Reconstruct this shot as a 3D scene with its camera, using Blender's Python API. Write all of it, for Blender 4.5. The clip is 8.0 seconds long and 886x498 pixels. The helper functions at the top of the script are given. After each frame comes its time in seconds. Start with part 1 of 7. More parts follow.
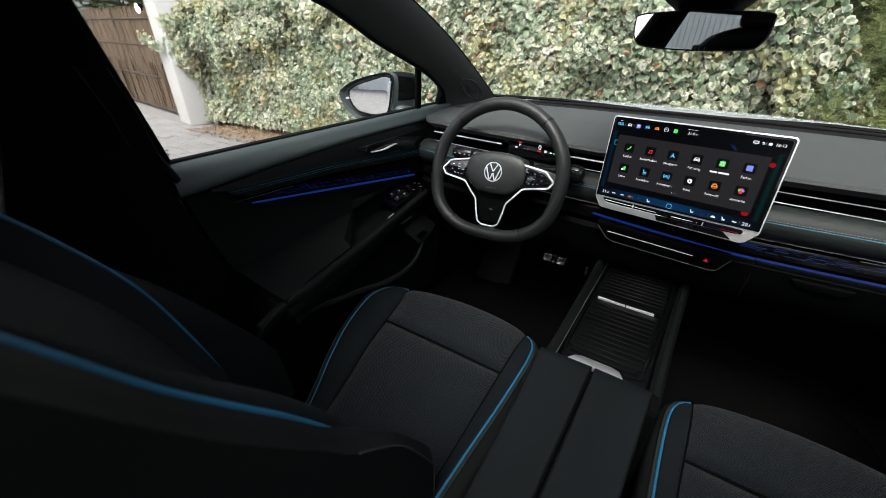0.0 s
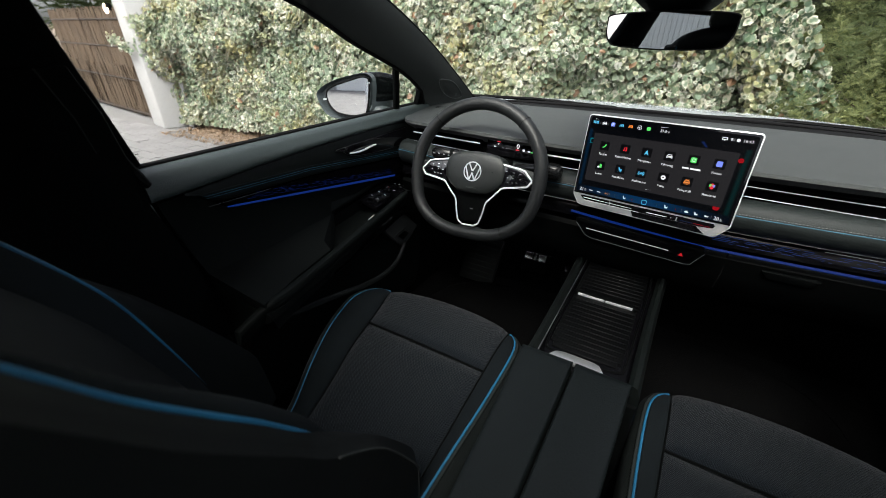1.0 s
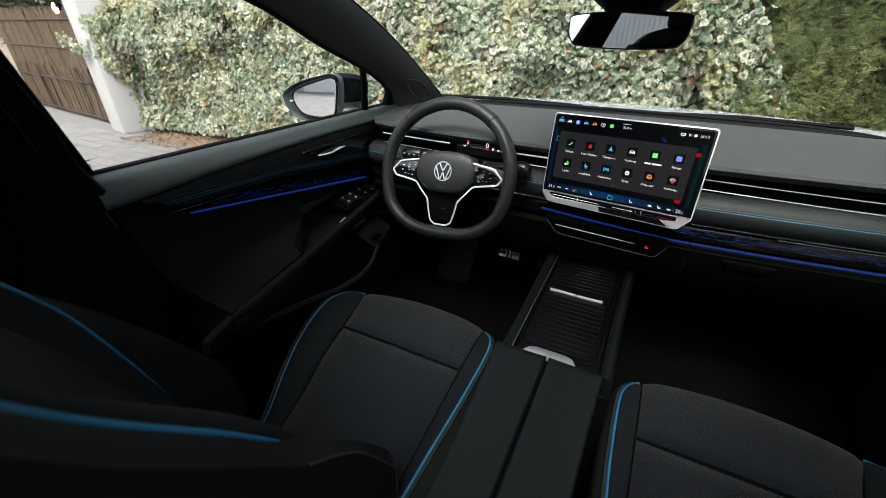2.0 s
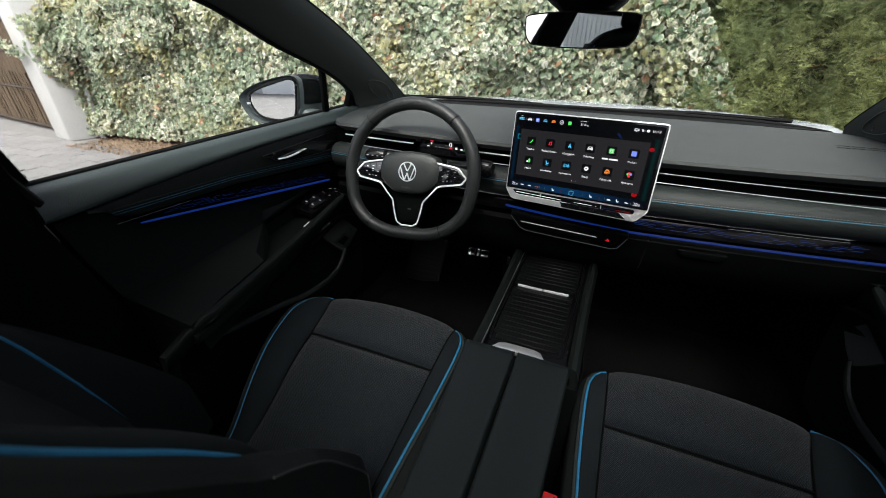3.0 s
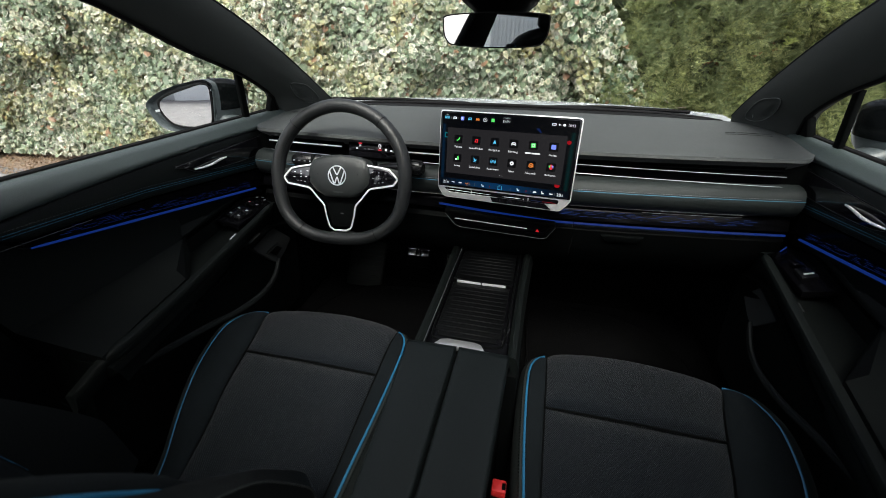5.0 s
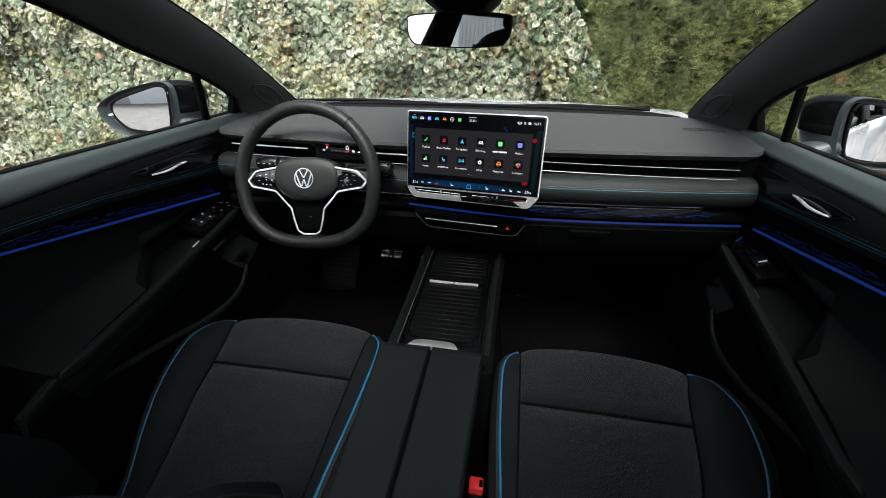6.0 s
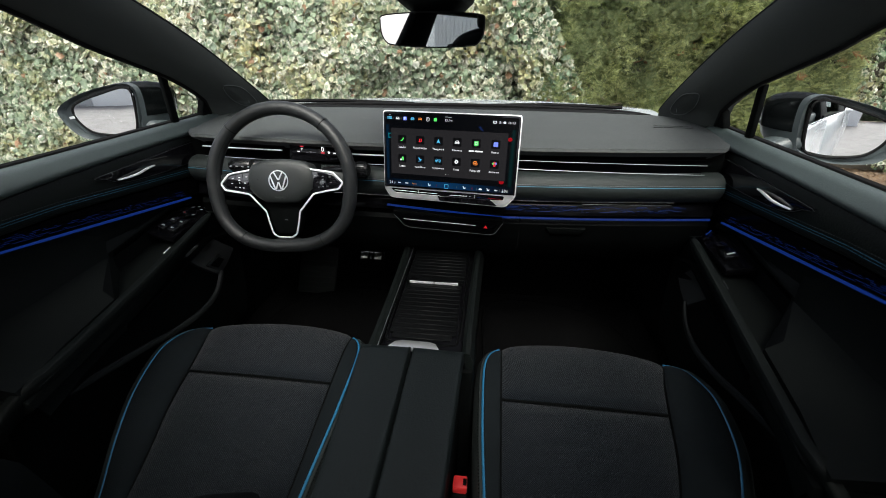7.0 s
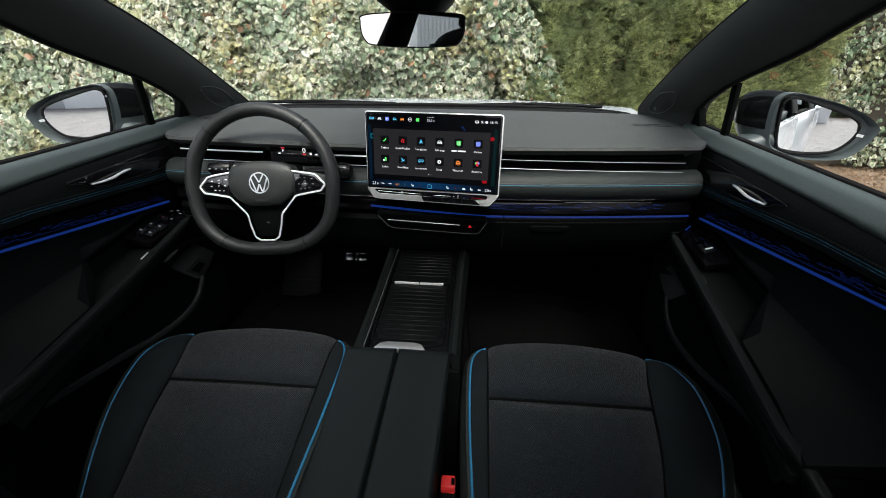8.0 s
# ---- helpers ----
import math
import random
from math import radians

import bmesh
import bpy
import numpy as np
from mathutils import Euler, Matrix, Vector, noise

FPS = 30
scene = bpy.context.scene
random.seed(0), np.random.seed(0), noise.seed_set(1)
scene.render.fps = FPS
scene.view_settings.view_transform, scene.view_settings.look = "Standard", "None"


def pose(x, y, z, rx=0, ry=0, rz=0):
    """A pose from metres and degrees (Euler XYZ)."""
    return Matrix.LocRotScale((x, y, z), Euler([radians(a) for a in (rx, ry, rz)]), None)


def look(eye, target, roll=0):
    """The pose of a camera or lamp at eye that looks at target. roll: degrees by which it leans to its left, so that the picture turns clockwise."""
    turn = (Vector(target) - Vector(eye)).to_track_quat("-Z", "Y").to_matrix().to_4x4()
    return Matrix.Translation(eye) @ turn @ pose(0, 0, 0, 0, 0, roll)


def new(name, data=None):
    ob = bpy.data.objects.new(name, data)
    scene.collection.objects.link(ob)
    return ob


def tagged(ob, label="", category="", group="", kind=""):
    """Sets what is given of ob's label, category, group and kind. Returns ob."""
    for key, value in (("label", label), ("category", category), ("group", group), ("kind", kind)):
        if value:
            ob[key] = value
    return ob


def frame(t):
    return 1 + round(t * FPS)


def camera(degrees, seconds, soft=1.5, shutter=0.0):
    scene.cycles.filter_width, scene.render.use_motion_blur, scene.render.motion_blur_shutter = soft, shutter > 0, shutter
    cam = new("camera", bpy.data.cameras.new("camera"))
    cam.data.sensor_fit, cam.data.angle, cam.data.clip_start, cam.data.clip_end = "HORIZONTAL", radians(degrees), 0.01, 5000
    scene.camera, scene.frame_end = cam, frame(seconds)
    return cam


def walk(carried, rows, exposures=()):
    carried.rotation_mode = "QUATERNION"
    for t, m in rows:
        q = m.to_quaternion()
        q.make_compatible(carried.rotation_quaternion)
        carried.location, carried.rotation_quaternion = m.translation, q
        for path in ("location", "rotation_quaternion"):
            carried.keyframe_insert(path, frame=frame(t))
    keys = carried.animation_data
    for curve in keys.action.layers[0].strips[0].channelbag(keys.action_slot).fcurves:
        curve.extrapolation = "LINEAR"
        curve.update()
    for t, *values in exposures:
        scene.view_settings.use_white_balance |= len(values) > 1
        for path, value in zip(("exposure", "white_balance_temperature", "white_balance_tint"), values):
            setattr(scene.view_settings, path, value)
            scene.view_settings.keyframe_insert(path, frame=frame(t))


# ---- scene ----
# camera: seconds, place, pitch, roll and yaw
cam = camera(96.2, 8.0, 0.9)
cam.data.dof.use_dof, cam.data.dof.focus_distance, cam.data.dof.aperture_fstop = True, 1.0, 3.6
ROWS = [
    (0.0, 0.0569, -0.8742, 1.1774, -29.698, -0.061, 33.576),
    (0.5, 0.0597, -0.8725, 1.1771, -29.673, -0.057, 32.401),
    (1.0, 0.0635, -0.8701, 1.1772, -29.658, -0.019, 30.970),
    (2.5, 0.0772, -0.8624, 1.1752, -29.540, -0.032, 24.904),
    (3.0, 0.0824, -0.8593, 1.1752, -29.554, 0.003, 22.554),
    (3.5, 0.0869, -0.8580, 1.1752, -29.546, -0.004, 20.365),
    (4.0, 0.0920, -0.8562, 1.1755, -29.569, 0.055, 18.080),
    (4.5, 0.0974, -0.8558, 1.1733, -29.414, 0.047, 15.929),
    (5.0, 0.1041, -0.8550, 1.1732, -29.384, 0.080, 13.614),
    (6.5, 0.1170, -0.8520, 1.1712, -29.297, -0.021, 8.018),
    (7.0, 0.1194, -0.8516, 1.1719, -29.341, -0.045, 6.604),
    (7.5, 0.1223, -0.8511, 1.1724, -29.365, -0.053, 5.444),
    (8.0, 0.1242, -0.8508, 1.1722, -29.356, -0.062, 4.421),
]
walk(cam, [(t, pose(x, y, z, 90 + pitch, roll, yaw)) for t, x, y, z, pitch, roll, yaw in ROWS])

# ---- light ----
world = bpy.data.worlds.new("sky")
scene.world = world
world.use_nodes = True
wn = world.node_tree
sky = wn.nodes.new("ShaderNodeTexSky")
sky.sky_type = "NISHITA"
sky.sun_disc = False
sky.sun_elevation, sky.sun_rotation = radians(59), radians(173)
sky.air_density, sky.dust_density, sky.ozone_density = 0.5, 4.5, 0.0
haze = wn.nodes.new("ShaderNodeHueSaturation")
haze.inputs["Saturation"].default_value = 0.45
wn.links.new(sky.outputs["Color"], haze.inputs["Color"])
wn.links.new(haze.outputs["Color"], wn.nodes["Background"].inputs["Color"])
wn.nodes["Background"].inputs["Strength"].default_value = 0.16
sun_data = bpy.data.lights.new("sun", "SUN")
sun_data.energy, sun_data.angle, sun_data.color = 1.1, radians(30), (1.0, 0.995, 0.93)
sun = new("sun", sun_data)
sun.matrix_world = look((0.8, -6.5, 11.0), (0, 0, 0))
scene.view_settings.exposure = 1.85

# ---- materials ----


def mat(name, color, rough=0.5, metal=0.0, vary=0.25, scale=6.0, bump=0.0, bump_scale=400.0, coat=0.0, spec=0.5, grain=0.15):
    """A surface with slow stains and fine grain in its colour, and fine relief."""
    m = bpy.data.materials.new(name)
    m.use_nodes = True
    nt = m.node_tree
    b = nt.nodes["Principled BSDF"]
    b.inputs["Roughness"].default_value = rough
    b.inputs["Metallic"].default_value = metal
    b.inputs["Specular IOR Level"].default_value = spec
    b.inputs["Coat Weight"].default_value = coat
    b.inputs["Coat Roughness"].default_value = 0.04
    tc = nt.nodes.new("ShaderNodeTexCoord")
    n1 = nt.nodes.new("ShaderNodeTexNoise")
    n1.inputs["Scale"].default_value, n1.inputs["Detail"].default_value = scale, 4.0
    n2 = nt.nodes.new("ShaderNodeTexNoise")
    n2.inputs["Scale"].default_value, n2.inputs["Detail"].default_value = bump_scale, 2.0
    nt.links.new(tc.outputs["Object"], n1.inputs["Vector"])
    nt.links.new(tc.outputs["Object"], n2.inputs["Vector"])
    mix1 = nt.nodes.new("ShaderNodeMix")
    mix1.data_type = "RGBA"
    mix1.inputs["A"].default_value = (*[c * (1 - vary) for c in color], 1)
    mix1.inputs["B"].default_value = (*[min(1, c * (1 + vary)) for c in color], 1)
    nt.links.new(n1.outputs["Fac"], mix1.inputs["Factor"])
    mix2 = nt.nodes.new("ShaderNodeMix")
    mix2.data_type, mix2.blend_type = "RGBA", "OVERLAY"
    mix2.inputs["Factor"].default_value = grain
    nt.links.new(mix1.outputs["Result"], mix2.inputs["A"])
    nt.links.new(n2.outputs["Fac"], mix2.inputs["B"])
    nt.links.new(mix2.outputs["Result"], b.inputs["Base Color"])
    rr = nt.nodes.new("ShaderNodeMapRange")
    rr.inputs["To Min"].default_value, rr.inputs["To Max"].default_value = max(0.02, rough * 0.85), min(1, rough * 1.15)
    nt.links.new(n1.outputs["Fac"], rr.inputs["Value"])
    nt.links.new(rr.outputs["Result"], b.inputs["Roughness"])
    if bump:
        bp = nt.nodes.new("ShaderNodeBump")
        bp.inputs["Strength"].default_value, bp.inputs["Distance"].default_value = bump, 0.0012
        nt.links.new(n2.outputs["Fac"], bp.inputs["Height"])
        nt.links.new(bp.outputs["Normal"], b.inputs["Normal"])
    return m


def glow(name, color, strength):
    m = bpy.data.materials.new(name)
    m.use_nodes = True
    b = m.node_tree.nodes["Principled BSDF"]
    b.inputs["Base Color"].default_value = (0.003, 0.003, 0.005, 1)
    b.inputs["Roughness"].default_value = 0.6
    b.inputs["Specular IOR Level"].default_value = 0.1
    b.inputs["Emission Color"].default_value = (*color, 1)
    b.inputs["Emission Strength"].default_value = strength
    return m


def fabric(name, color, pitch, tilt):
    """Knitted cloth: two crossed sets of threads in relief and colour."""
    m = mat(name, color, rough=0.9, vary=0.2, scale=9, bump=0.3, bump_scale=900, spec=0.15)
    nt = m.node_tree
    b = nt.nodes["Principled BSDF"]
    tc = nt.nodes.new("ShaderNodeTexCoord")
    waves = []
    for turn in (tilt, tilt + 90):
        mp = nt.nodes.new("ShaderNodeMapping")
        mp.inputs["Rotation"].default_value = (0, 0, radians(turn))
        w = nt.nodes.new("ShaderNodeTexWave")
        w.inputs["Scale"].default_value = 0.314 / pitch
        w.inputs["Distortion"].default_value = 0.6
        nt.links.new(tc.outputs["Object"], mp.inputs["Vector"])
        nt.links.new(mp.outputs["Vector"], w.inputs["Vector"])
        waves.append(w)
    mul = nt.nodes.new("ShaderNodeMath")
    mul.operation = "MULTIPLY"
    nt.links.new(waves[0].outputs["Fac"], mul.inputs[0])
    nt.links.new(waves[1].outputs["Fac"], mul.inputs[1])
    base = b.inputs["Base Color"].links[0].from_socket
    mx = nt.nodes.new("ShaderNodeMix")
    mx.data_type = "RGBA"
    mx.inputs["B"].default_value = (*[c * 2.9 for c in color], 1)
    nt.links.new(base, mx.inputs["A"])
    nt.links.new(mul.outputs[0], mx.inputs["Factor"])
    nt.links.new(mx.outputs["Result"], b.inputs["Base Color"])
    bp = nt.nodes.new("ShaderNodeBump")
    bp.inputs["Strength"].default_value, bp.inputs["Distance"].default_value = 0.9, 0.0015
    nt.links.new(mul.outputs[0], bp.inputs["Height"])
    nt.links.new(bp.outputs["Normal"], b.inputs["Normal"])
    b.inputs["Sheen Weight"].default_value = 0.06
    b.inputs["Sheen Roughness"].default_value = 0.5
    return m


def glass_mat(name, tint, gloss):
    m = bpy.data.materials.new(name)
    m.use_nodes = True
    nt = m.node_tree
    nt.nodes.remove(nt.nodes["Principled BSDF"])
    out = nt.nodes["Material Output"]
    t = nt.nodes.new("ShaderNodeBsdfTransparent")
    t.inputs["Color"].default_value = (*tint, 1)
    g = nt.nodes.new("ShaderNodeBsdfGlossy")
    g.inputs["Roughness"].default_value = 0.01
    f = nt.nodes.new("ShaderNodeLayerWeight")
    f.inputs["Blend"].default_value = 0.35
    s = nt.nodes.new("ShaderNodeMath")
    s.operation = "MULTIPLY"
    s.inputs[1].default_value = gloss
    x = nt.nodes.new("ShaderNodeMixShader")
    nt.links.new(f.outputs["Facing"], s.inputs[0])
    nt.links.new(s.outputs[0], x.inputs["Fac"])
    nt.links.new(t.outputs["BSDF"], x.inputs[1])
    nt.links.new(g.outputs["BSDF"], x.inputs[2])
    nt.links.new(x.outputs["Shader"], out.inputs["Surface"])
    return m


SOFT = mat("soft_black_plastic", (0.0066, 0.0088, 0.0086), 0.58, spec=0.4, bump=0.35, bump_scale=900, vary=0.12)
PAD = mat("grained_dash_plastic", (0.0335, 0.0372, 0.0370), 0.72, spec=0.25, bump=0.45, bump_scale=700, vary=0.1)
# Blacker than such plastic is: deep cabin shade put into the colour.
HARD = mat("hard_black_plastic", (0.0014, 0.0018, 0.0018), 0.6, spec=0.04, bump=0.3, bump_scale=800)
LID = mat("armrest_leatherette", (0.0024, 0.0038, 0.0040), 0.46, spec=0.18, bump=0.45, bump_scale=380, vary=0.2, scale=10)
RIM = mat("rim_leather", (0.0088, 0.0100, 0.0104), 0.44, spec=0.30, bump=0.35, bump_scale=600, vary=0.12)
HUBCAP = mat("airbag_cover_plastic", (0.0122, 0.0146, 0.0142), 0.42, spec=0.36, bump=0.4, bump_scale=900, vary=0.1)
PIANO = mat("piano_black", (0.004, 0.004, 0.005), 0.06, vary=0.3, coat=0.6)
SHUTTER = mat("shutter_black", (0.0016, 0.0018, 0.0019), 0.36, spec=0.09, bump=0.2, bump_scale=500)
RUBBER = mat("rubber_seal", (0.003, 0.003, 0.0032), 0.8, spec=0.1, bump=0.2)
STALK = mat("stalk_black", (0.0045, 0.0048, 0.0052), 0.26, spec=0.32, vary=0.2)
GRILLE_RIM = mat("grey_grille_rim", (0.055, 0.06, 0.06), 0.5, vary=0.1)
FRAME_SILVER = mat("display_silver", (0.86, 0.87, 0.88), 0.26, metal=0.5, vary=0.05)
CHROME = mat("satin_chrome", (0.80, 0.81, 0.82), 0.30, metal=0.55, vary=0.05, scale=20)
SILVER = mat("silver_trim", (0.78, 0.79, 0.80), 0.30, metal=0.9, vary=0.06, scale=15)
WHITE_TRIM = mat("bright_silver_paint", (0.80, 0.81, 0.82), 0.32, metal=0.55, vary=0.04)
BAND = mat("dash_band_leather", (0.0130, 0.0165, 0.0162), 0.55, spec=0.18, bump=0.4, bump_scale=350, vary=0.12)
PILLAR = mat("pillar_weave", (0.034, 0.038, 0.036), 0.9, spec=0.2, bump=0.4, bump_scale=1100, vary=0.12)
DECOR = mat("decor_gloss", (0.0016, 0.0016, 0.002), 0.16, spec=0.045, vary=0.2)
# Door trim: panels darkened, shoulder lightened in colour, following how light falls.
DOOR_SOFT = mat("door_panel_shaded", (0.0018, 0.0027, 0.0025), 0.62, spec=0.10, bump=0.35, bump_scale=700, vary=0.15)
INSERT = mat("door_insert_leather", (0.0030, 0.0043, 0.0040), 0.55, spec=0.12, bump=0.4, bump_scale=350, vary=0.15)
SHOULDER = mat("door_shoulder_lit", (0.026, 0.0355, 0.0345), 0.44, spec=0.5, bump=0.4, bump_scale=500, vary=0.12)
CLOTH = fabric("seat_cloth", (0.0020, 0.0037, 0.0056), 0.0026, 38)
SUEDE = mat("suede_microfibre", (0.0056, 0.0076, 0.0088), 0.95, bump=0.6, bump_scale=600, vary=0.4, scale=26, spec=0.1)
VINYL = mat("seat_leatherette", (0.0016, 0.0024, 0.0026), 0.6, spec=0.14, bump=0.35, bump_scale=450, vary=0.15)
PIPING = mat("blue_piping", (0.009, 0.105, 0.21), 0.5, bump=0.2, vary=0.12, scale=30)
PRINT = mat("white_print", (0.62, 0.62, 0.63), 0.6, vary=0.05)
STITCH_BLUE = mat("turquoise_stitch", (0.013, 0.11, 0.18), 0.6, vary=0.1)
STITCH_GREY = mat("grey_thread", (0.16, 0.17, 0.175), 0.7, vary=0.2)
# Footwell shade is put into this near-zero carpet colour.
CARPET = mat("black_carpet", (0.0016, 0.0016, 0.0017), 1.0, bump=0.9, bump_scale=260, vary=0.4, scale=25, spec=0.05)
LINER = mat("headliner_cloth", (0.014, 0.015, 0.016), 0.95, bump=0.4, bump_scale=800, vary=0.15, spec=0.1)
PAINT_DARK = mat("black_car_paint", (0.004, 0.005, 0.0055), 0.15, spec=0.3, coat=0.15)
PAINT_GREY = mat("grey_mirror_plastic", (0.032, 0.040, 0.043), 0.45, spec=0.38, vary=0.1, bump=0.15)
PAINT_CAR = mat("white_car_paint", (0.60, 0.63, 0.66), 0.22, coat=0.6, vary=0.03)
SLIM_CHROME = mat("slim_chrome", (0.42, 0.43, 0.44), 0.3, metal=0.9, vary=0.1, scale=30)
ALU = mat("brushed_aluminium", (0.95, 0.95, 0.94), 0.22, metal=0.85, vary=0.08, scale=60)
SATIN = mat("satin_grey_metal", (0.74, 0.74, 0.75), 0.20, metal=0.6, vary=0.08, scale=20)
RED = mat("red_buckle_button", (0.45, 0.02, 0.02), 0.4, vary=0.15)
MIRROR = mat("mirror_silver", (0.86, 0.87, 0.88), 0.008, metal=1.0, vary=0.01)
ROOF_GLASS = glass_mat("dark_roof_glass", (0.012, 0.013, 0.013), 0.1)
GLASS = glass_mat("clear_glass", (0.935, 0.97, 0.945), 0.05)
BLUE_LIGHT = glow("blue_ambient_light", (0.018, 0.095, 0.64), 0.055)
BLUE_DASH = glow("blue_decor_light", (0.025, 0.095, 0.62), 0.028)
BLUE_BRIGHT = glow("blue_dash_light", (0.030, 0.12, 0.62), 0.060)


def ui(name, color, k=1.0):
    m = glow("display_" + name, color, 0.36 * k)
    b = m.node_tree.nodes["Principled BSDF"]
    b.inputs["Base Color"].default_value = (0.002, 0.002, 0.002, 1)
    b.inputs["Specular IOR Level"].default_value, b.inputs["Roughness"].default_value = 0.03, 0.15
    return m


UI_BLACK, UI_GREY, UI_TILE = ui("black", (0.001, 0.0015, 0.003), 0.5), ui("grey", (0.027, 0.026, 0.029), 0.5), ui("tile", (0.004, 0.004, 0.005), 0.5)
UI_WHITE, UI_GREEN, UI_RED = ui("white", (0.9, 0.92, 0.95), 0.9), ui("green", (0.12, 0.75, 0.16), 0.8), ui("red", (0.75, 0.03, 0.05), 0.8)
UI_BLUE, UI_CYAN, UI_ORANGE = ui("blue", (0.22, 0.30, 0.95), 0.8), ui("cyan", (0.12, 0.55, 0.85), 0.8), ui("orange", (0.9, 0.28, 0.06), 0.8)
UI_TEAL, UI_DIM = ui("teal", (0.003, 0.05, 0.09), 0.5), ui("dim", (0.25, 0.26, 0.28), 0.5)

# ---- mesh tools ----
V = Vector


def part(name, bm, material, parent=None, label="", smooth=40):
    """Links a bmesh, given in world places, as one mesh under a thing or a part."""
    bmesh.ops.recalc_face_normals(bm, faces=bm.faces)
    me = bpy.data.meshes.new(name)
    bm.to_mesh(me)
    bm.free()
    me.materials.append(material)
    if smooth:
        me.polygons.foreach_set("use_smooth", [True] * len(me.polygons))
        me.set_sharp_from_angle(angle=radians(smooth))
    ob = new(name, me)
    if parent is not None:
        ob.parent = parent
        if parent.type == "EMPTY":
            ob.matrix_parent_inverse = Matrix.Translation(parent.location).inverted()
    if label:
        ob["label"] = label
    return ob


def thing(name, base, label, category, group="", kind=""):
    ob = new(name)
    ob.location = base
    ob.empty_display_size = 0.05
    return tagged(ob, label, category, group, kind)


def structure(name, bm, material, label, smooth=40):
    return tagged(part(name, bm, material, None, "", smooth), label, name.split("_")[0], "", "structure")


def spline(pts, n=6, closed=False):
    """Catmull-Rom through the points, n steps a span."""
    p = [V(q) for q in pts]
    k = len(p)
    out = []
    for i in range(k if closed else k - 1):
        if closed:
            a, b, c, d = p[i - 1], p[i], p[(i + 1) % k], p[(i + 2) % k]
        else:
            a, b, c, d = p[max(i - 1, 0)], p[i], p[i + 1], p[min(i + 2, k - 1)]
        for j in range(n):
            t = j / n
            out.append(0.5 * ((2 * b) + (c - a) * t + (2 * a - 5 * b + 4 * c - d) * t * t + (3 * b - a - 3 * c + d) * t ** 3))
    if not closed:
        out.append(p[-1])
    return out


def loft(bm, rings, closed=True, caps=True):
    vs = [[bm.verts.new(q) for q in ring] for ring in rings]
    n = len(rings[0])
    for r0, r1 in zip(vs, vs[1:]):
        for i in range(n if closed else n - 1):
            j = (i + 1) % n
            bm.faces.new((r0[i], r0[j], r1[j], r1[i]))
    if closed and caps:
        bm.faces.new(vs[0])
        bm.faces.new(list(reversed(vs[-1])))
    return bm


def tube(path, r, n=8, closed=False, flat=1.0, up=(0, 0, 1)):
    """A round or flat bar along a path."""
    bm = bmesh.new()
    p = [V(q) for q in path]
    rings = []
    k = len(p)
    for i in range(k):
        if closed:
            d = (p[(i + 1) % k] - p[i - 1]).normalized()
        else:
            d = (p[min(i + 1, k - 1)] - p[max(i - 1, 0)]).normalized()
        s = d.cross(V(up))
        s = s.normalized() if s.length > 1e-4 else d.orthogonal().normalized()
        u = s.cross(d).normalized()
        rr = r[i] if isinstance(r, (list, tuple)) else r
        rings.append([p[i] + rr * (math.cos(a) * s + flat * math.sin(a) * u) for a in [2 * math.pi * j / n for j in range(n)]])
    if closed:
        rings.append(rings[0])
        loft(bm, rings, True, False)
        bmesh.ops.remove_doubles(bm, verts=bm.verts, dist=1e-6)
    else:
        loft(bm, rings)
    return bm


def slab(poly, vec, bev=0.0, seg=2):
    """A flat polygon drawn out along vec, its edges rounded."""
    bm = bmesh.new()
    a = [V(q) for q in poly]
    loft(bm, [a, [q + V(vec) for q in a]])
    if bev:
        bmesh.ops.recalc_face_normals(bm, faces=bm.faces)
        es = [e for e in bm.edges if len(e.link_faces) == 2 and e.calc_face_angle() > radians(35)]
        bmesh.ops.bevel(bm, geom=es, offset=bev, segments=seg, profile=0.5, affect="EDGES", clamp_overlap=True)
    return bm


def rbox(lo, hi, bev=0.0, seg=2):
    (x0, y0, z0), (x1, y1, z1) = lo, hi
    return slab([(x0, y0, z0), (x1, y0, z0), (x1, y1, z0), (x0, y1, z0)], (0, 0, z1 - z0), bev, seg)


def merge(*bms):
    out = bmesh.new()
    for b in bms:
        me = bpy.data.meshes.new("tmp")
        b.to_mesh(me)
        b.free()
        out.from_mesh(me)
        bpy.data.meshes.remove(me)
    return out


def moved(bm, m):
    bmesh.ops.transform(bm, matrix=m, verts=bm.verts)
    return bm


def resample(path, n):
    """The path as n + 1 points at even steps."""
    p = [V(q) for q in path]
    d = [0.0]
    for a, b in zip(p, p[1:]):
        d.append(d[-1] + (b - a).length)
    out = []
    i = 0
    for k in range(n + 1):
        s = d[-1] * k / n
        while i < len(p) - 2 and d[i + 1] < s:
            i += 1
        out.append(p[i].lerp(p[i + 1], (s - d[i]) / max(d[i + 1] - d[i], 1e-9)))
    return out


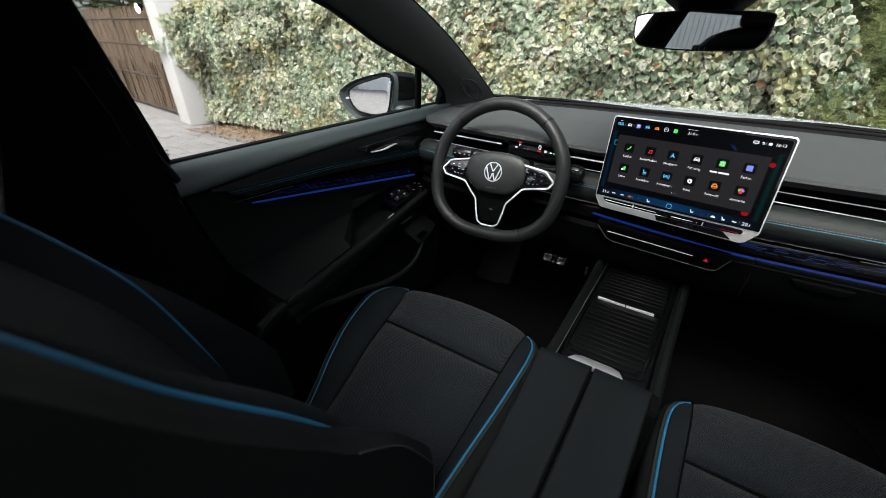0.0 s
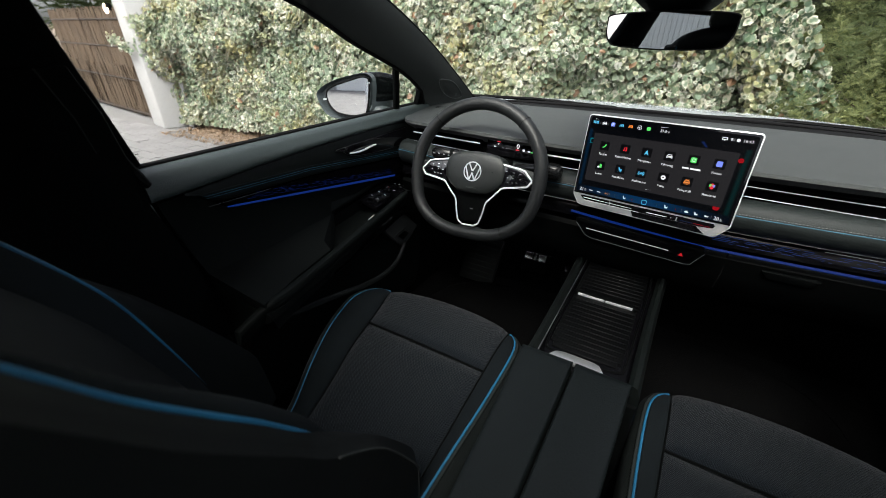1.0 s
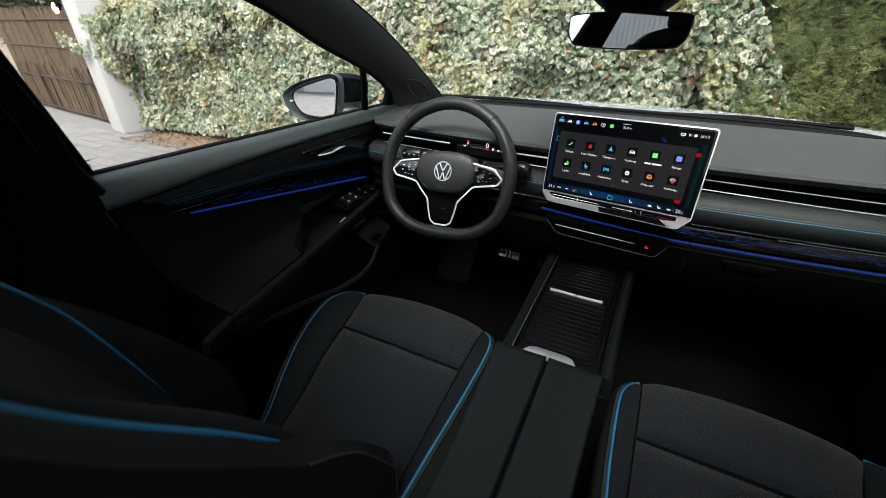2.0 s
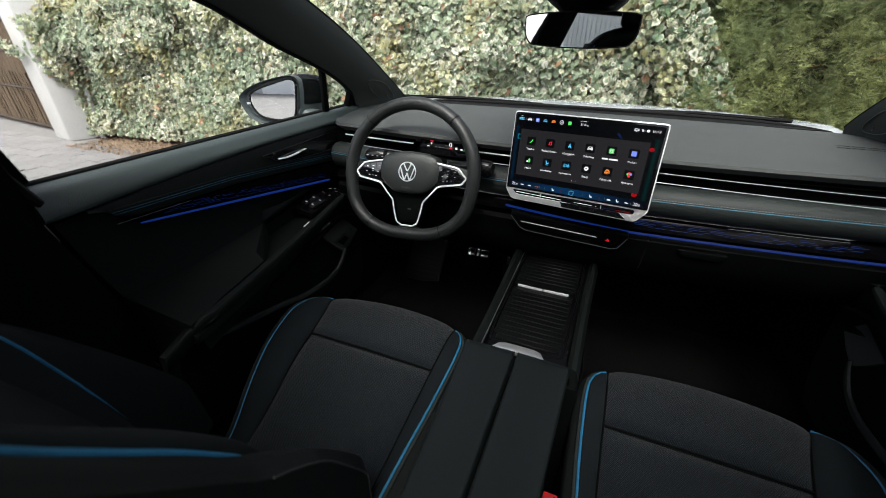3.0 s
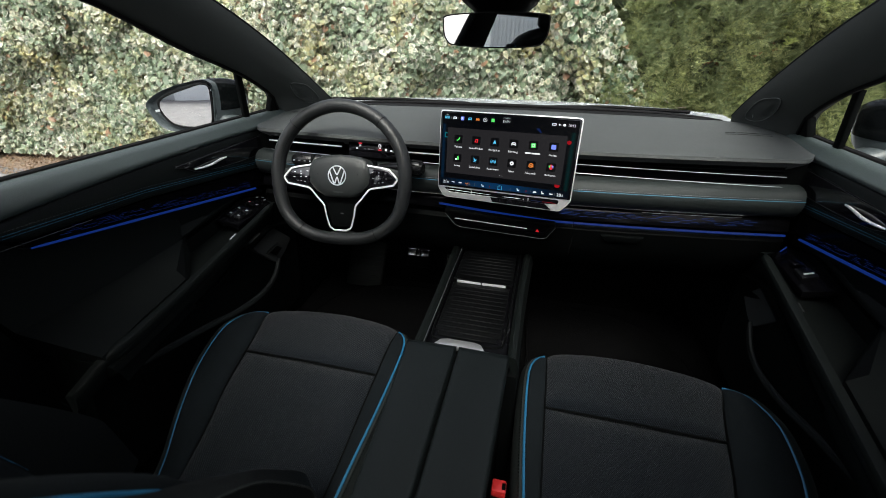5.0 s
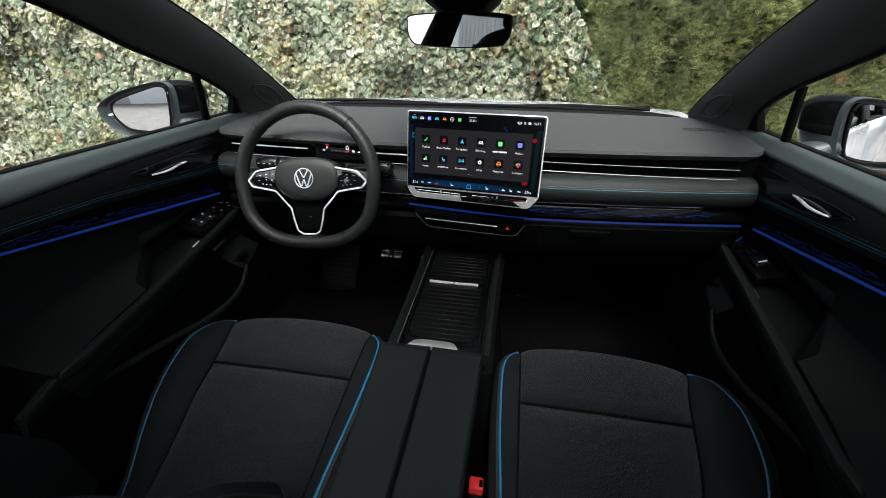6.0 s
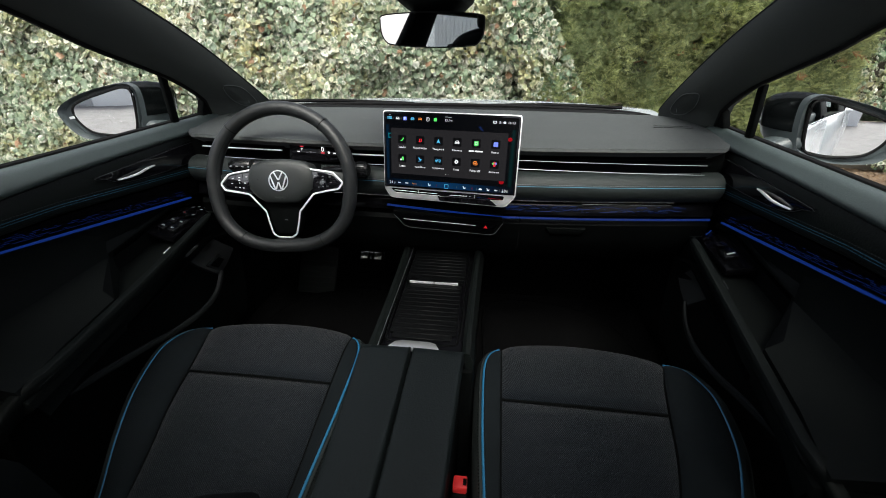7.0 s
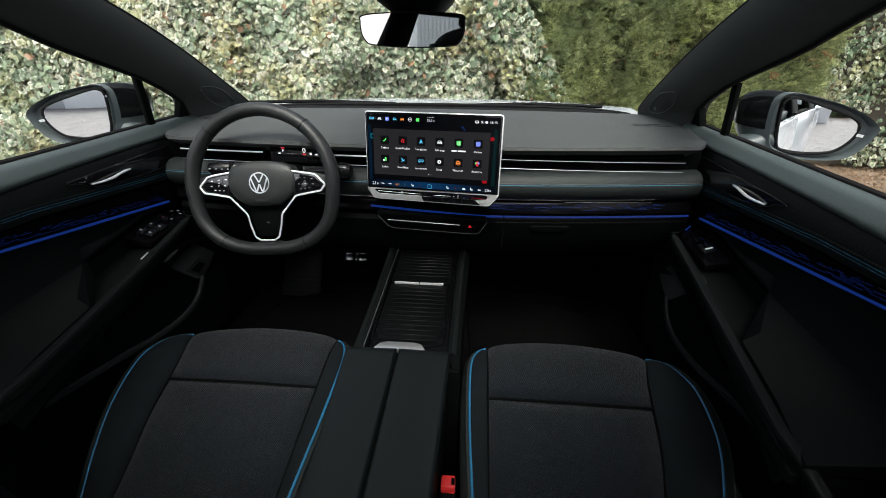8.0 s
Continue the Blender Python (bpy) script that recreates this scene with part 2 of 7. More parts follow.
def pillow(a, b, up, puff, depth, nu=12, nv=24, edge=5.0, bulge=0.0):
    """A stuffed panel between the edges a and b: it rises by puff inside its seams; its skirt goes down by depth."""
    bm = bmesh.new()
    a, b, up = resample(a, nv), resample(b, nv), V(up).normalized()
    rows = []
    for j in range(nv + 1):
        v = abs(2 * j / nv - 1)
        row = []
        for i in range(nu + 1):
            u = abs(2 * i / nu - 1)
            h = puff * ((1 - u ** edge) * (1 - v ** (edge * 2))) ** 0.6 + bulge * (1 - u * u) * (1 - v * v)
            row.append(bm.verts.new(a[j].lerp(b[j], i / nu) + up * h))
        rows.append(row)
    for r0, r1 in zip(rows, rows[1:]):
        for i in range(nu):
            bm.faces.new((r0[i], r0[i + 1], r1[i + 1], r1[i]))
    rim = rows[0] + [r[-1] for r in rows[1:]] + list(reversed(rows[-1][:-1])) + [r[0] for r in reversed(rows[1:-1])]
    low = [bm.verts.new(q.co - up * depth) for q in rim]
    for i in range(len(rim)):
        j = (i + 1) % len(rim)
        bm.faces.new((rim[i], rim[j], low[j], low[i]))
    bm.faces.new(low)
    return bm


def stitches(path, length, gap, r, up=(0, 0, 1)):
    """Thread: short raised dashes along a path."""
    bm = bmesh.new()
    p = [V(q) for q in path]
    total = sum((b - a).length for a, b in zip(p, p[1:]))
    q = resample(path, max(2, int(total / (length + gap)) * 4))
    for i in range(0, len(q) - 3, 4):
        a, b = q[i], q[i].lerp(q[i + 4] if i + 4 < len(q) else q[-1], length / (length + gap))
        d = (b - a).normalized()
        s = d.cross(V(up)).normalized() * r
        u = s.cross(d).normalized() * r
        loft(bm, [[a + s, a + u, a - s, a - u], [b + s, b + u, b - s, b - u]])
    return bm


def lettering(body, size, m, material, parent, name="lettering", align="CENTER"):
    """Built-in font letters as a thin mesh; m sets the plane."""
    cu = bpy.data.curves.new(name, "FONT")
    cu.body, cu.size, cu.align_x, cu.extrude, cu.resolution_u = body, size, align, 0.0001, 2
    tmp = bpy.data.objects.new(name, cu)
    me = bpy.data.meshes.new_from_object(tmp)
    bpy.data.objects.remove(tmp)
    bpy.data.curves.remove(cu)
    bm = bmesh.new()
    bm.from_mesh(me)
    bpy.data.meshes.remove(me)
    bmesh.ops.transform(bm, matrix=m, verts=bm.verts)
    return part(name, bm, material, parent, smooth=0)


# ---- the car's shell ----
# windscreen edge of the pillar and its side-window edge, for x > 0
WS = [(0.648, 0.53, 0.938), (0.626, 0.42, 0.993), (0.606, 0.19, 1.122), (0.588, -0.01, 1.212), (0.56, -0.25, 1.292), (0.545, -0.42, 1.325)]
SW = [(0.705, 0.282, 0.945), (0.696, 0.258, 0.985), (0.676, 0.128, 1.056), (0.66, -0.075, 1.134), (0.645, -0.175, 1.177), (0.628, -0.29, 1.218), (0.606, -0.50, 1.258), (0.596, -0.72, 1.275)]


def a_pillar(name, s):
    w, q = resample(spline(WS, 6), 22), resample(spline(SW, 6), 22)
    rings = []
    for a, b in zip(w, q):
        inward = V((-1, -0.35, -0.1)).normalized()
        mid = a.lerp(b, 0.5)
        rings.append([a + V((0.02, 0.012, 0.005)), a, a.lerp(b, 0.18) + inward * 0.012, mid + inward * 0.019, a.lerp(b, 0.82) + inward * 0.012, b, b + V((0.022, 0, 0.012)), mid + V((0.03, 0.02, 0.02))])
    rings.insert(0, [p + V((0.012, 0.02, -0.06)) for p in rings[0]])
    rings = [[V((s * p.x, p.y, p.z)) for p in r] for r in rings]
    ob = structure(name, loft(bmesh.new(), rings), PILLAR, "matte black windscreen pillar trim above the door")
    ob["category"] = "pillar"
    seal = tube([(s * (p.x - 0.002), p.y, p.z + 0.001) for p in q], 0.0055, 6)
    part("seal", seal, RUBBER, ob, "black rubber window seal")
    edge = tube([(s * (p.x + 0.004), p.y + 0.006, p.z) for p in w], 0.004, 6)
    part("windscreen_seal", edge, RUBBER, ob, "black rubber edge")
    # tweeter: a leaf-shaped grille let into the trim, laid on the trim's own surface
    fine_w, fine_q = resample(spline(WS, 6), 200), resample(spline(SW, 6), 200)
    inward = V((-1, -0.35, -0.1)).normalized()

    def on_trim(f, g, lift=0.0):
        i = min(f * 200, 198.999)
        a, b = (q_[int(i)].lerp(q_[int(i) + 1], i % 1) for q_ in (fine_w, fine_q))
        h = np.interp(g, (0, 0.18, 0.5, 0.82, 1), (0, 0.012, 0.019, 0.012, 0))
        p = a.lerp(b, g) + inward * (float(h) + lift)
        return V((s * p.x, p.y, p.z))

    rim_fg = spline([(f, g, 0) for f, g in ((0.141, 0.24), (0.157, 0.38), (0.150, 0.50), (0.115, 0.58), (0.062, 0.63), (0.026, 0.58), (0.013, 0.43), (0.022, 0.29), (0.070, 0.24))], 5, True)
    cf, cg = 0.085, 0.42
    rings = []
    for k, lift in ((1.0, 0.0002), (1.0, 0.0016), (0.95, 0.0022), (0.90, 0.0012), (0.6, 0.0014), (0.25, 0.0015)):
        rings.append([on_trim(cf + (p.x - cf) * k, cg + (p.y - cg) * k, lift) for p in rim_fg])
    grille = part("tweeter_grille", loft(bmesh.new(), rings), PILLAR, ob, "black perforated loudspeaker grille")
    part("grille_rim", tube([on_trim(p.x, p.y, 0.0016) for p in rim_fg], 0.0010, 6, True), GRILLE_RIM, grille)
    part("name_bar", tube([on_trim(0.026 + 0.010 * k, 0.42 - 0.02 * k, 0.0026) for k in range(3)], 0.0008, 5), STITCH_GREY, grille)
    return ob


pillar_left = a_pillar("pillar_left", -1)
pillar_right = a_pillar("pillar_right", 1)


def roof_z(x, y):
    return 1.352 - 0.20 * x * x - 0.03 * max(0, -1.3 - y)


def roof_piece(x0, x1, ya, yz, nx, ny):
    rows = []
    for j in range(ny + 1):
        y = ya + (yz - ya) * j / ny
        rows.append([V((x, y, roof_z(x, y) - (0.03 if y > -0.37 else 0))) for x in [x0 + (x1 - x0) * i / nx for i in range(nx + 1)]])
    b_ = loft(bmesh.new(), rows, False, False)
    ex = bmesh.ops.extrude_face_region(b_, geom=b_.faces[:])
    bmesh.ops.translate(b_, vec=(0, 0, 0.035), verts=[g for g in ex["geom"] if isinstance(g, bmesh.types.BMVert)])
    return b_


bm = merge(roof_piece(-0.62, 0.62, -0.36, -0.52, 10, 2), roof_piece(-0.62, -0.44, -0.52, -1.75, 2, 8), roof_piece(0.44, 0.62, -0.52, -1.75, 2, 8), roof_piece(-0.62, 0.62, -1.75, -2.24, 10, 3))
ceiling = tagged(part("ceiling", bm, LINER), "black cloth roof lining round a glass roof", "headliner", "", "structure")
gr = part("glass_roof", loft(bmesh.new(), [[V((x, y, roof_z(x, y) + 0.03)) for x in (-0.46, -0.2, 0, 0.2, 0.46)] for y in (-0.50, -1.1, -1.77)], False, False), ROOF_GLASS, ceiling, "dark tinted glass roof panel")
gr.visible_shadow = False


def side_shell(name, s):
    """Rear half of the car's side: pillar behind the door, rear door and quarter, with the rear side window left open."""
    walls = []
    walls.append(slab([(s * 0.78, -0.60, 0.28), (s * 0.78, -2.3, 0.28), (s * 0.78, -2.3, 0.95), (s * 0.78, -0.60, 0.95)], (-s * 0.05, 0, 0)))
    walls.append(slab([(s * 0.775, -0.553, 0.93), (s * 0.775, -0.80, 0.93), (s * 0.62, -0.84, 1.30), (s * 0.62, -0.685, 1.30)], (-s * 0.045, 0, 0), 0.012))
    walls.append(slab([(s * 0.775, -1.52, 0.95), (s * 0.775, -2.3, 0.95), (s * 0.60, -2.3, 1.30), (s * 0.62, -1.72, 1.30)], (-s * 0.045, 0, 0), 0.012))
    walls.append(slab([(s * 0.66, -0.60, 1.25), (s * 0.66, -2.3, 1.25), (s * 0.60, -2.3, 1.345), (s * 0.60, -0.60, 1.345)], (-s * 0.02, 0, 0), 0.005))
    trim = [(-0.640, 1.13), (-0.615, 1.063), (-0.600, 0.997), (-0.585, 0.950), (-0.588, 0.903), (-0.573, 0.846), (-0.557, 0.777), (-0.537, 0.702), (-0.50, 0.56), (-0.46, 0.40), (-0.80, 0.40), (-0.80, 0.95), (-0.75, 1.13)]
    walls.append(slab([(s * (0.688 if z < 0.95 else 0.688 - 0.3 * (z - 0.95)), y, z) for y, z in trim], (s * 0.06, 0, 0), 0.004))
    ob = structure(name, merge(*walls), HARD, "black trim of the rear door and pillars")
    ob["category"] = "car side"
    line = [(s * (0.686 if z < 0.95 else 0.686 - 0.3 * (z - 0.95)), y - 0.035, z) for y, z in trim[:9]]
    part("trim_seam", tube(line, 0.0012, 5), SOFT, ob, "fine seam along the pillar trim")
    skin = slab([(s * 0.90, -0.613, 0.33), (s * 0.90, -2.6, 0.36), (s * 0.89, -3.10, 0.46), (s * 0.87, -3.14, 0.70), (s * 0.82, -3.06, 0.90), (s * 0.80, -2.4, 0.945), (s * 0.80, -0.613, 0.937)], (-s * 0.02, 0, 0), 0.008)
    part("rear_door_skin", skin, PAINT_CAR, ob, "white painted outer door skin")
    part("rear_side_window", slab([(s * 0.778, -0.79, 0.95), (s * 0.778, -1.53, 0.95), (s * 0.63, -1.73, 1.27), (s * 0.63, -0.81, 1.27)], (-s * 0.004, 0, 0)), GLASS, ob, "clear rear side window").visible_shadow = False
    return ob


side_shell("wall_left", -1)
side_shell("wall_right", 1)
bm = merge(rbox((-0.78, -2.36, 0.28), (0.78, -2.30, 0.98)), slab([(-0.78, -2.36, 0.98), (-0.60, -2.36, 0.98), (-0.52, -2.2, 1.33), (-0.66, -2.2, 1.33)], (0, 0.05, 0)), slab([(0.78, -2.36, 0.98), (0.60, -2.36, 0.98), (0.52, -2.2, 1.33), (0.66, -2.2, 1.33)], (0, 0.05, 0)))
tail = structure("wall_rear", bm, HARD, "black tailgate trim closing the car")
part("tail_panel", slab([(-0.86, -3.08, 0.46), (-0.86, -3.12, 0.70), (-0.80, -3.05, 0.89), (-0.72, -2.40, 0.965), (-0.72, -2.37, 0.945), (-0.80, -3.00, 0.86), (-0.86, -3.06, 0.70)], (1.60, 0, 0), 0.006), PAINT_CAR, tail, "white painted tailgate and rear deck")

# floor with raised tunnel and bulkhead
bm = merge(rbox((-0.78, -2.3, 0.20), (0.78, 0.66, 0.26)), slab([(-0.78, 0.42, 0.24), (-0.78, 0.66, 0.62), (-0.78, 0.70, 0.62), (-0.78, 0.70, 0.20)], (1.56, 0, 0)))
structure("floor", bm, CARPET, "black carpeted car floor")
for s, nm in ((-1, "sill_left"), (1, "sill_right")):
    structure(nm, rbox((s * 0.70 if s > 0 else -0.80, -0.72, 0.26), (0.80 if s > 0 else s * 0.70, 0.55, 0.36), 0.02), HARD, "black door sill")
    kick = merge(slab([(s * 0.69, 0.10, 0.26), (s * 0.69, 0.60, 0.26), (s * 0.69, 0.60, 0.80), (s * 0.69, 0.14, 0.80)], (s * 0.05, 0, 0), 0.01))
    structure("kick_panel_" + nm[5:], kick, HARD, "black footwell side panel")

# windscreen, cowl and bonnet
bm = bmesh.new()
rows = []
for j in range(9):
    v = j / 8
    row = []
    for i in range(13):
        u = 2 * i / 12 - 1
        lo = V((0.66 * u, 0.60 - 0.075 * u * u, 0.925))
        hi = V((0.56 * u, -0.30 - 0.06 * u * u, 1.345 - 0.02 * u * u))
        p = lo.lerp(hi, v)
        row.append(p + V((0, 0.03, 0.045)) * (4 * v * (1 - v)))
    rows.append(row)
loft(bm, rows, False, False)
pane = tagged(part("windscreen", bm, GLASS), "clear curved car windscreen", "windscreen", "", "structure")
pane.visible_shadow = False
bm = bmesh.new()
rows = []
for y, z, w in ((0.62, 0.880, 0.70), (0.64, 0.906, 0.71), (0.75, 0.910, 0.74), (0.90, 0.9005, 0.76), (1.10, 0.862, 0.77), (1.40, 0.79, 0.76), (1.70, 0.68, 0.72), (1.85, 0.52, 0.68)):
    rows.append([V((w * u, y, z - 0.002 - 0.020 * u * u * abs(u) + 0.006 * (1 - u * u))) for u in [-1 + i / 6 for i in range(13)]])
loft(bm, rows, False, False)
bmesh.ops.solidify(bm, geom=bm.faces[:], thickness=0.006)
bonnet = thing("car_bonnet", (0, 0.7, 0.86), "white painted car bonnet in front of the windscreen", "bonnet")
part("bonnet_panel", bm, PAINT_CAR, bonnet, "white painted bonnet")
for s in (-1, 1):
    part("wing", slab([(s * 0.74, 0.60, 0.35), (s * 0.74, 1.75, 0.35), (s * 0.74, 1.75, 0.66), (s * 0.77, 1.1, 0.83), (s * 0.76, 0.60, 0.88)], (s * 0.12, 0, 0), 0.02), PAINT_CAR, bonnet, "white painted front wing")
cowl = rbox((-0.66, 0.525, 0.885), (0.66, 0.66, 0.905), 0.008)
part("cowl", cowl, HARD, bonnet, "black cowl below the windscreen")
for x, l in ((-0.15, 0.55), (0.55, 0.48)):
    part("wiper", tube([(x, 0.585, 0.935), (x - l * 0.5, 0.605, 0.937), (x - l, 0.60, 0.93)], 0.006, 6), RUBBER, bonnet, "black wiper blade")

# ---- dashboard ----


def yb(x):
    return 0.055 + 0.045 * (x / 0.66) ** 2




def sweep(profile, x0=-0.668, x1=0.668, n=40):
    """A dash section, (depth behind the front line, height), drawn across the car along the bowed front line."""
    rings = []
    for i in range(n + 1):
        x = x0 + (x1 - x0) * i / n
        rings.append([V((x, yb(x) + a, z)) for a, z in profile])
    return loft(bmesh.new(), rings)


dash = thing("dashboard", (0, 0.2, 0.62), "black soft-touch dashboard with leather band and blue ambient strip", "dashboard")


def top_z(x, d):
    return 0.934 + 0.10 * d - 0.20 * d * d


bm = bmesh.new()
rows = []
for i in range(141):
    x = -0.698 + 1.396 * i / 140
    y1 = 0.515 - 0.065 * (x / 0.65) ** 2
    back = 0.085 * max(0, (abs(x) - 0.625) / 0.073) ** 2.2
    row = [V((x, yb(x) + 0.030, 0.905)), V((x, yb(x) + 0.004, 0.918)), V((x, yb(x) - 0.002, 0.924)), V((x, yb(x) + 0.001, 0.931))]
    for k in range(1, 13):
        d = (y1 - yb(x)) * k / 12
        drop = 0.004 * max(0, (abs(x) - 0.56) / 0.1) ** 2 + 0.007 * min(1, max(0, (abs(x) - 0.43) / 0.14)) ** 1.5 * (k / 12) ** 2
        row.append(V((x, yb(x) + d, top_z(x, d) - drop)))
    row.append(V((x, y1, 0.88)))
    row.append(V((x, yb(x) + 0.05, 0.88)))
    rows.append([p + V((0, back * max(0, 1 - (p.y - yb(x)) / (y1 - yb(x))), -0.03 * back)) for p in row])
loft(bm, rows)
top_pad = part("top_pad", bm, PAD, dash, "grained dark grey soft dash top", 50)
# defroster trough and grille slots
bm = bmesh.new()
rows = []
for i in range(31):
    x = -0.565 + 1.13 * i / 30
    y1 = 0.508 - 0.065 * (x / 0.65) ** 2
    e = 0.050 * (1 - max(0, abs(x) / 0.57) ** 10)
    z = top_z(x, y1 - yb(x)) - 0.0065 * min(1, max(0, (abs(x) - 0.43) / 0.14)) ** 1.5
    rows.append([V((x, y1, z + 0.002)), V((x, y1 - e - 0.004, z + 0.0035)), V((x, y1 - e - 0.004, z - 0.01)), V((x, y1, z - 0.01))])
loft(bm, rows)
part("defroster_trough", bm, RUBBER, top_pad, "black defroster slot")
ridge = [V((x, 0.512 - 0.065 * (x / 0.65) ** 2, top_z(x, 0.45) + 0.006 - 0.008 * max(0, (abs(x) - 0.40) / 0.2) ** 1.5)) for x in [-0.60 + 0.03 * i for i in range(41)]]
base_rings = []
for p in ridge:
    h = 0.005 * (1 - (abs(p.x) / 0.61) ** 14)
    base_rings.append([p + V((0, -0.003, -0.012)), p + V((0, -0.003, h - 0.003)), p + V((0, 0.001, h)), p + V((0, 0.010, h)), p + V((0, 0.010, -0.012))])
part("windscreen_base_trim", loft(bmesh.new(), base_rings), RUBBER, top_pad, "black trim at the foot of the windscreen")
for s in (-1, 1):
    for j in range(2):
        for i in range(4):
            x0, x1 = 0.535 + 0.027 * i + 0.004 * j, 0.558 + 0.027 * i + 0.004 * j
            y = 0.242 + 0.016 * j
            a, b = (V((s * x_, y + 0.10 * (x_ - 0.535), top_z(x_, y - yb(x_)) + 0.0004 - 0.004 * max(0, (x_ - 0.56) / 0.1) ** 2)) for x_ in (x0, x1))
            part("demister_slat", tube([a, a.lerp(b, 0.5) + V((0, 0.0006, 0.0003)), b], 0.0012, 5, False, 0.4), RUBBER, top_pad)
for s in (-1, 1):
    part("dash_cheek", rbox((min(s * 0.64, s * 0.69), 0.136, 0.74), (max(s * 0.64, s * 0.69), 0.26, 0.903), 0.004), HARD, dash)
# recess behind the vents, leather band, decor strip, lower panel
part("vent_recess", sweep([(0.034, 0.915), (0.034, 0.860), (0.08, 0.860), (0.08, 0.915)]), HARD, dash, "black recess behind the air vents")
band = part("leather_band", sweep([(0.040, 0.8665), (0.012, 0.8665), (-0.004, 0.860), (-0.013, 0.846), (-0.0155, 0.837), (-0.0135, 0.825), (-0.006, 0.811), (0.004, 0.802), (0.013, 0.7985), (0.05, 0.80)]), BAND, dash, "black leather band with turquoise double seam")
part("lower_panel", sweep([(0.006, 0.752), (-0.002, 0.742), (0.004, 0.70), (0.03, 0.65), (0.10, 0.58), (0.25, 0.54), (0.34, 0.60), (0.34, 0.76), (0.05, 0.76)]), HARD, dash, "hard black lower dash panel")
decor = part("decor_strip", sweep([(0.013, 0.7965), (0.006, 0.790), (-0.001, 0.775), (-0.003, 0.768), (0.05, 0.768), (0.05, 0.79)]), DECOR, dash, "gloss black decor strip with lit dashes")


def dash_line(x0, x1, off, z, n=40):
    return [V((x0 + (x1 - x0) * i / n, yb(x0 + (x1 - x0) * i / n) + off, z(x0 + (x1 - x0) * i / n) if callable(z) else z)) for i in range(n + 1)]


part("turquoise_seam", tube(dash_line(-0.668, 0.668, -0.0136, 0.8440), 0.0009, 6), STITCH_BLUE, band, "turquoise seam")
for z, o in ((0.8480, -0.0118),):
    part("stitching", stitches(dash_line(-0.66, 0.66, o - 0.0005, z), 0.0034, 0.0022, 0.0007, (0, 1, 0)), GRILLE_RIM, band, "pale grey stitching", 0)
for x0, x1 in ((-0.125, 0.2035), (0.2055, 0.598), (0.60, 0.662)):
    lift = (lambda x: 0.7605 + 0.022 * max(0, min(1, (0.15 - x) / 0.3)))
    part("ambient_light", tube(dash_line(x0, x1, -0.006, lift, 20), 0.0034, 8, False, 0.85), BLUE_LIGHT, decor, "blue glowing ambient light strip")
random.seed(4)
bm = bmesh.new()
for _ in range(150):
    x = 0.165 + 0.44 * random.random() ** 1.1
    z = 0.7765 + 0.003 * random.randrange(0, 5)
    if random.random() < (x - 0.45) * 2:
        continue
    l = random.uniform(0.004, 0.016)
    o = 0.0008 if z < 0.776 else 0.0008 + (z - 0.7735) * 0.50
    a, b = (V((q, yb(q) - 0.0012 + (z - 0.7735) * 0.47 - 0.0014, z)) for q in (x, x + l))
    h = random.choice((0.0004, 0.0006, 0.0009))
    loft(bm, [[a, a + V((0, 0.0004, h)), a + V((0, 0.001, h * 0.7))], [b, b + V((0, 0.0004, h)), b + V((0, 0.001, h * 0.7))]])
tagged(part("lit_pattern", bm, BLUE_BRIGHT, decor, "short blue lit dashes", 0), kind="stuff")
part("decor_chrome_line", tube(dash_line(0.35, 0.56, -0.004, 0.7985, 12), 0.0005, 5), GRILLE_RIM, decor)
# glovebox
part("glovebox_gap", tube([V((0.207, yb(0.2) + 0.0, 0.755)), V((0.207, yb(0.2) + 0.004, 0.70)), V((0.207, 0.085, 0.655))], 0.0018, 5), RUBBER, dash)
part("glovebox_handle", slab([(0.27, 0.055, 0.735), (0.37, 0.059, 0.735), (0.355, 0.061, 0.716), (0.285, 0.058, 0.716)], (0, 0.02, 0), 0.004), HARD, dash, "black recessed glovebox handle")
# vents
for x0, x1, zu0, zu1, zl0, zl1 in ((-0.625, -0.395, 0.897, 0.899, 0.8715, 0.873), (-0.215, -0.11, 0.899, 0.899, 0.876, 0.876), (0.16, 0.625, 0.8985, 0.889, 0.878, 0.8665)):
    vent = part("air_vent", loft(bmesh.new(), [[V((x, yb(x) + 0.031, 0.911)), V((x, yb(x) + 0.031, 0.864)), V((x, yb(x) + 0.036, 0.864)), V((x, yb(x) + 0.036, 0.911))] for x in [x0 + (x1 - x0) * i / 12 for i in range(13)]]), DECOR, dash, "gloss black slim air vent")
    up = lambda x: zu0 + (zu1 - zu0) * (x - x0) / (x1 - x0)
    dn = lambda x: zl0 + (zl1 - zl0) * (x - x0) / (x1 - x0)
    # Right vent's bar takes duller chrome, its dark reflection put into colour.
    part("chrome_bar", tube(dash_line(x0, x1, 0.014, up, 12), 0.0024 if x0 < 0 else 0.0011, 8, False, 0.8), CHROME if x0 < 0 else SLIM_CHROME, vent, "bright chrome bar")
    part("chrome_line", tube(dash_line(x0, x1, 0.014, dn, 12), 0.0008, 6), SLIM_CHROME, vent, "thin chrome line")
    for k in range(3):
        part("vent_slat", tube(dash_line(x0, x1, 0.028, 0.884 - 0.008 * k + 0.022, 8), 0.0016, 5), HARD, vent)
# instrument display
cl = part("instrument_display", slab([(-0.372, 0.082, 0.919), (-0.205, 0.074, 0.917), (-0.228, 0.074, 0.877), (-0.376, 0.082, 0.875)], (0, 0.012, 0), 0.003), PIANO, dash, "slim black driver display with white numerals")


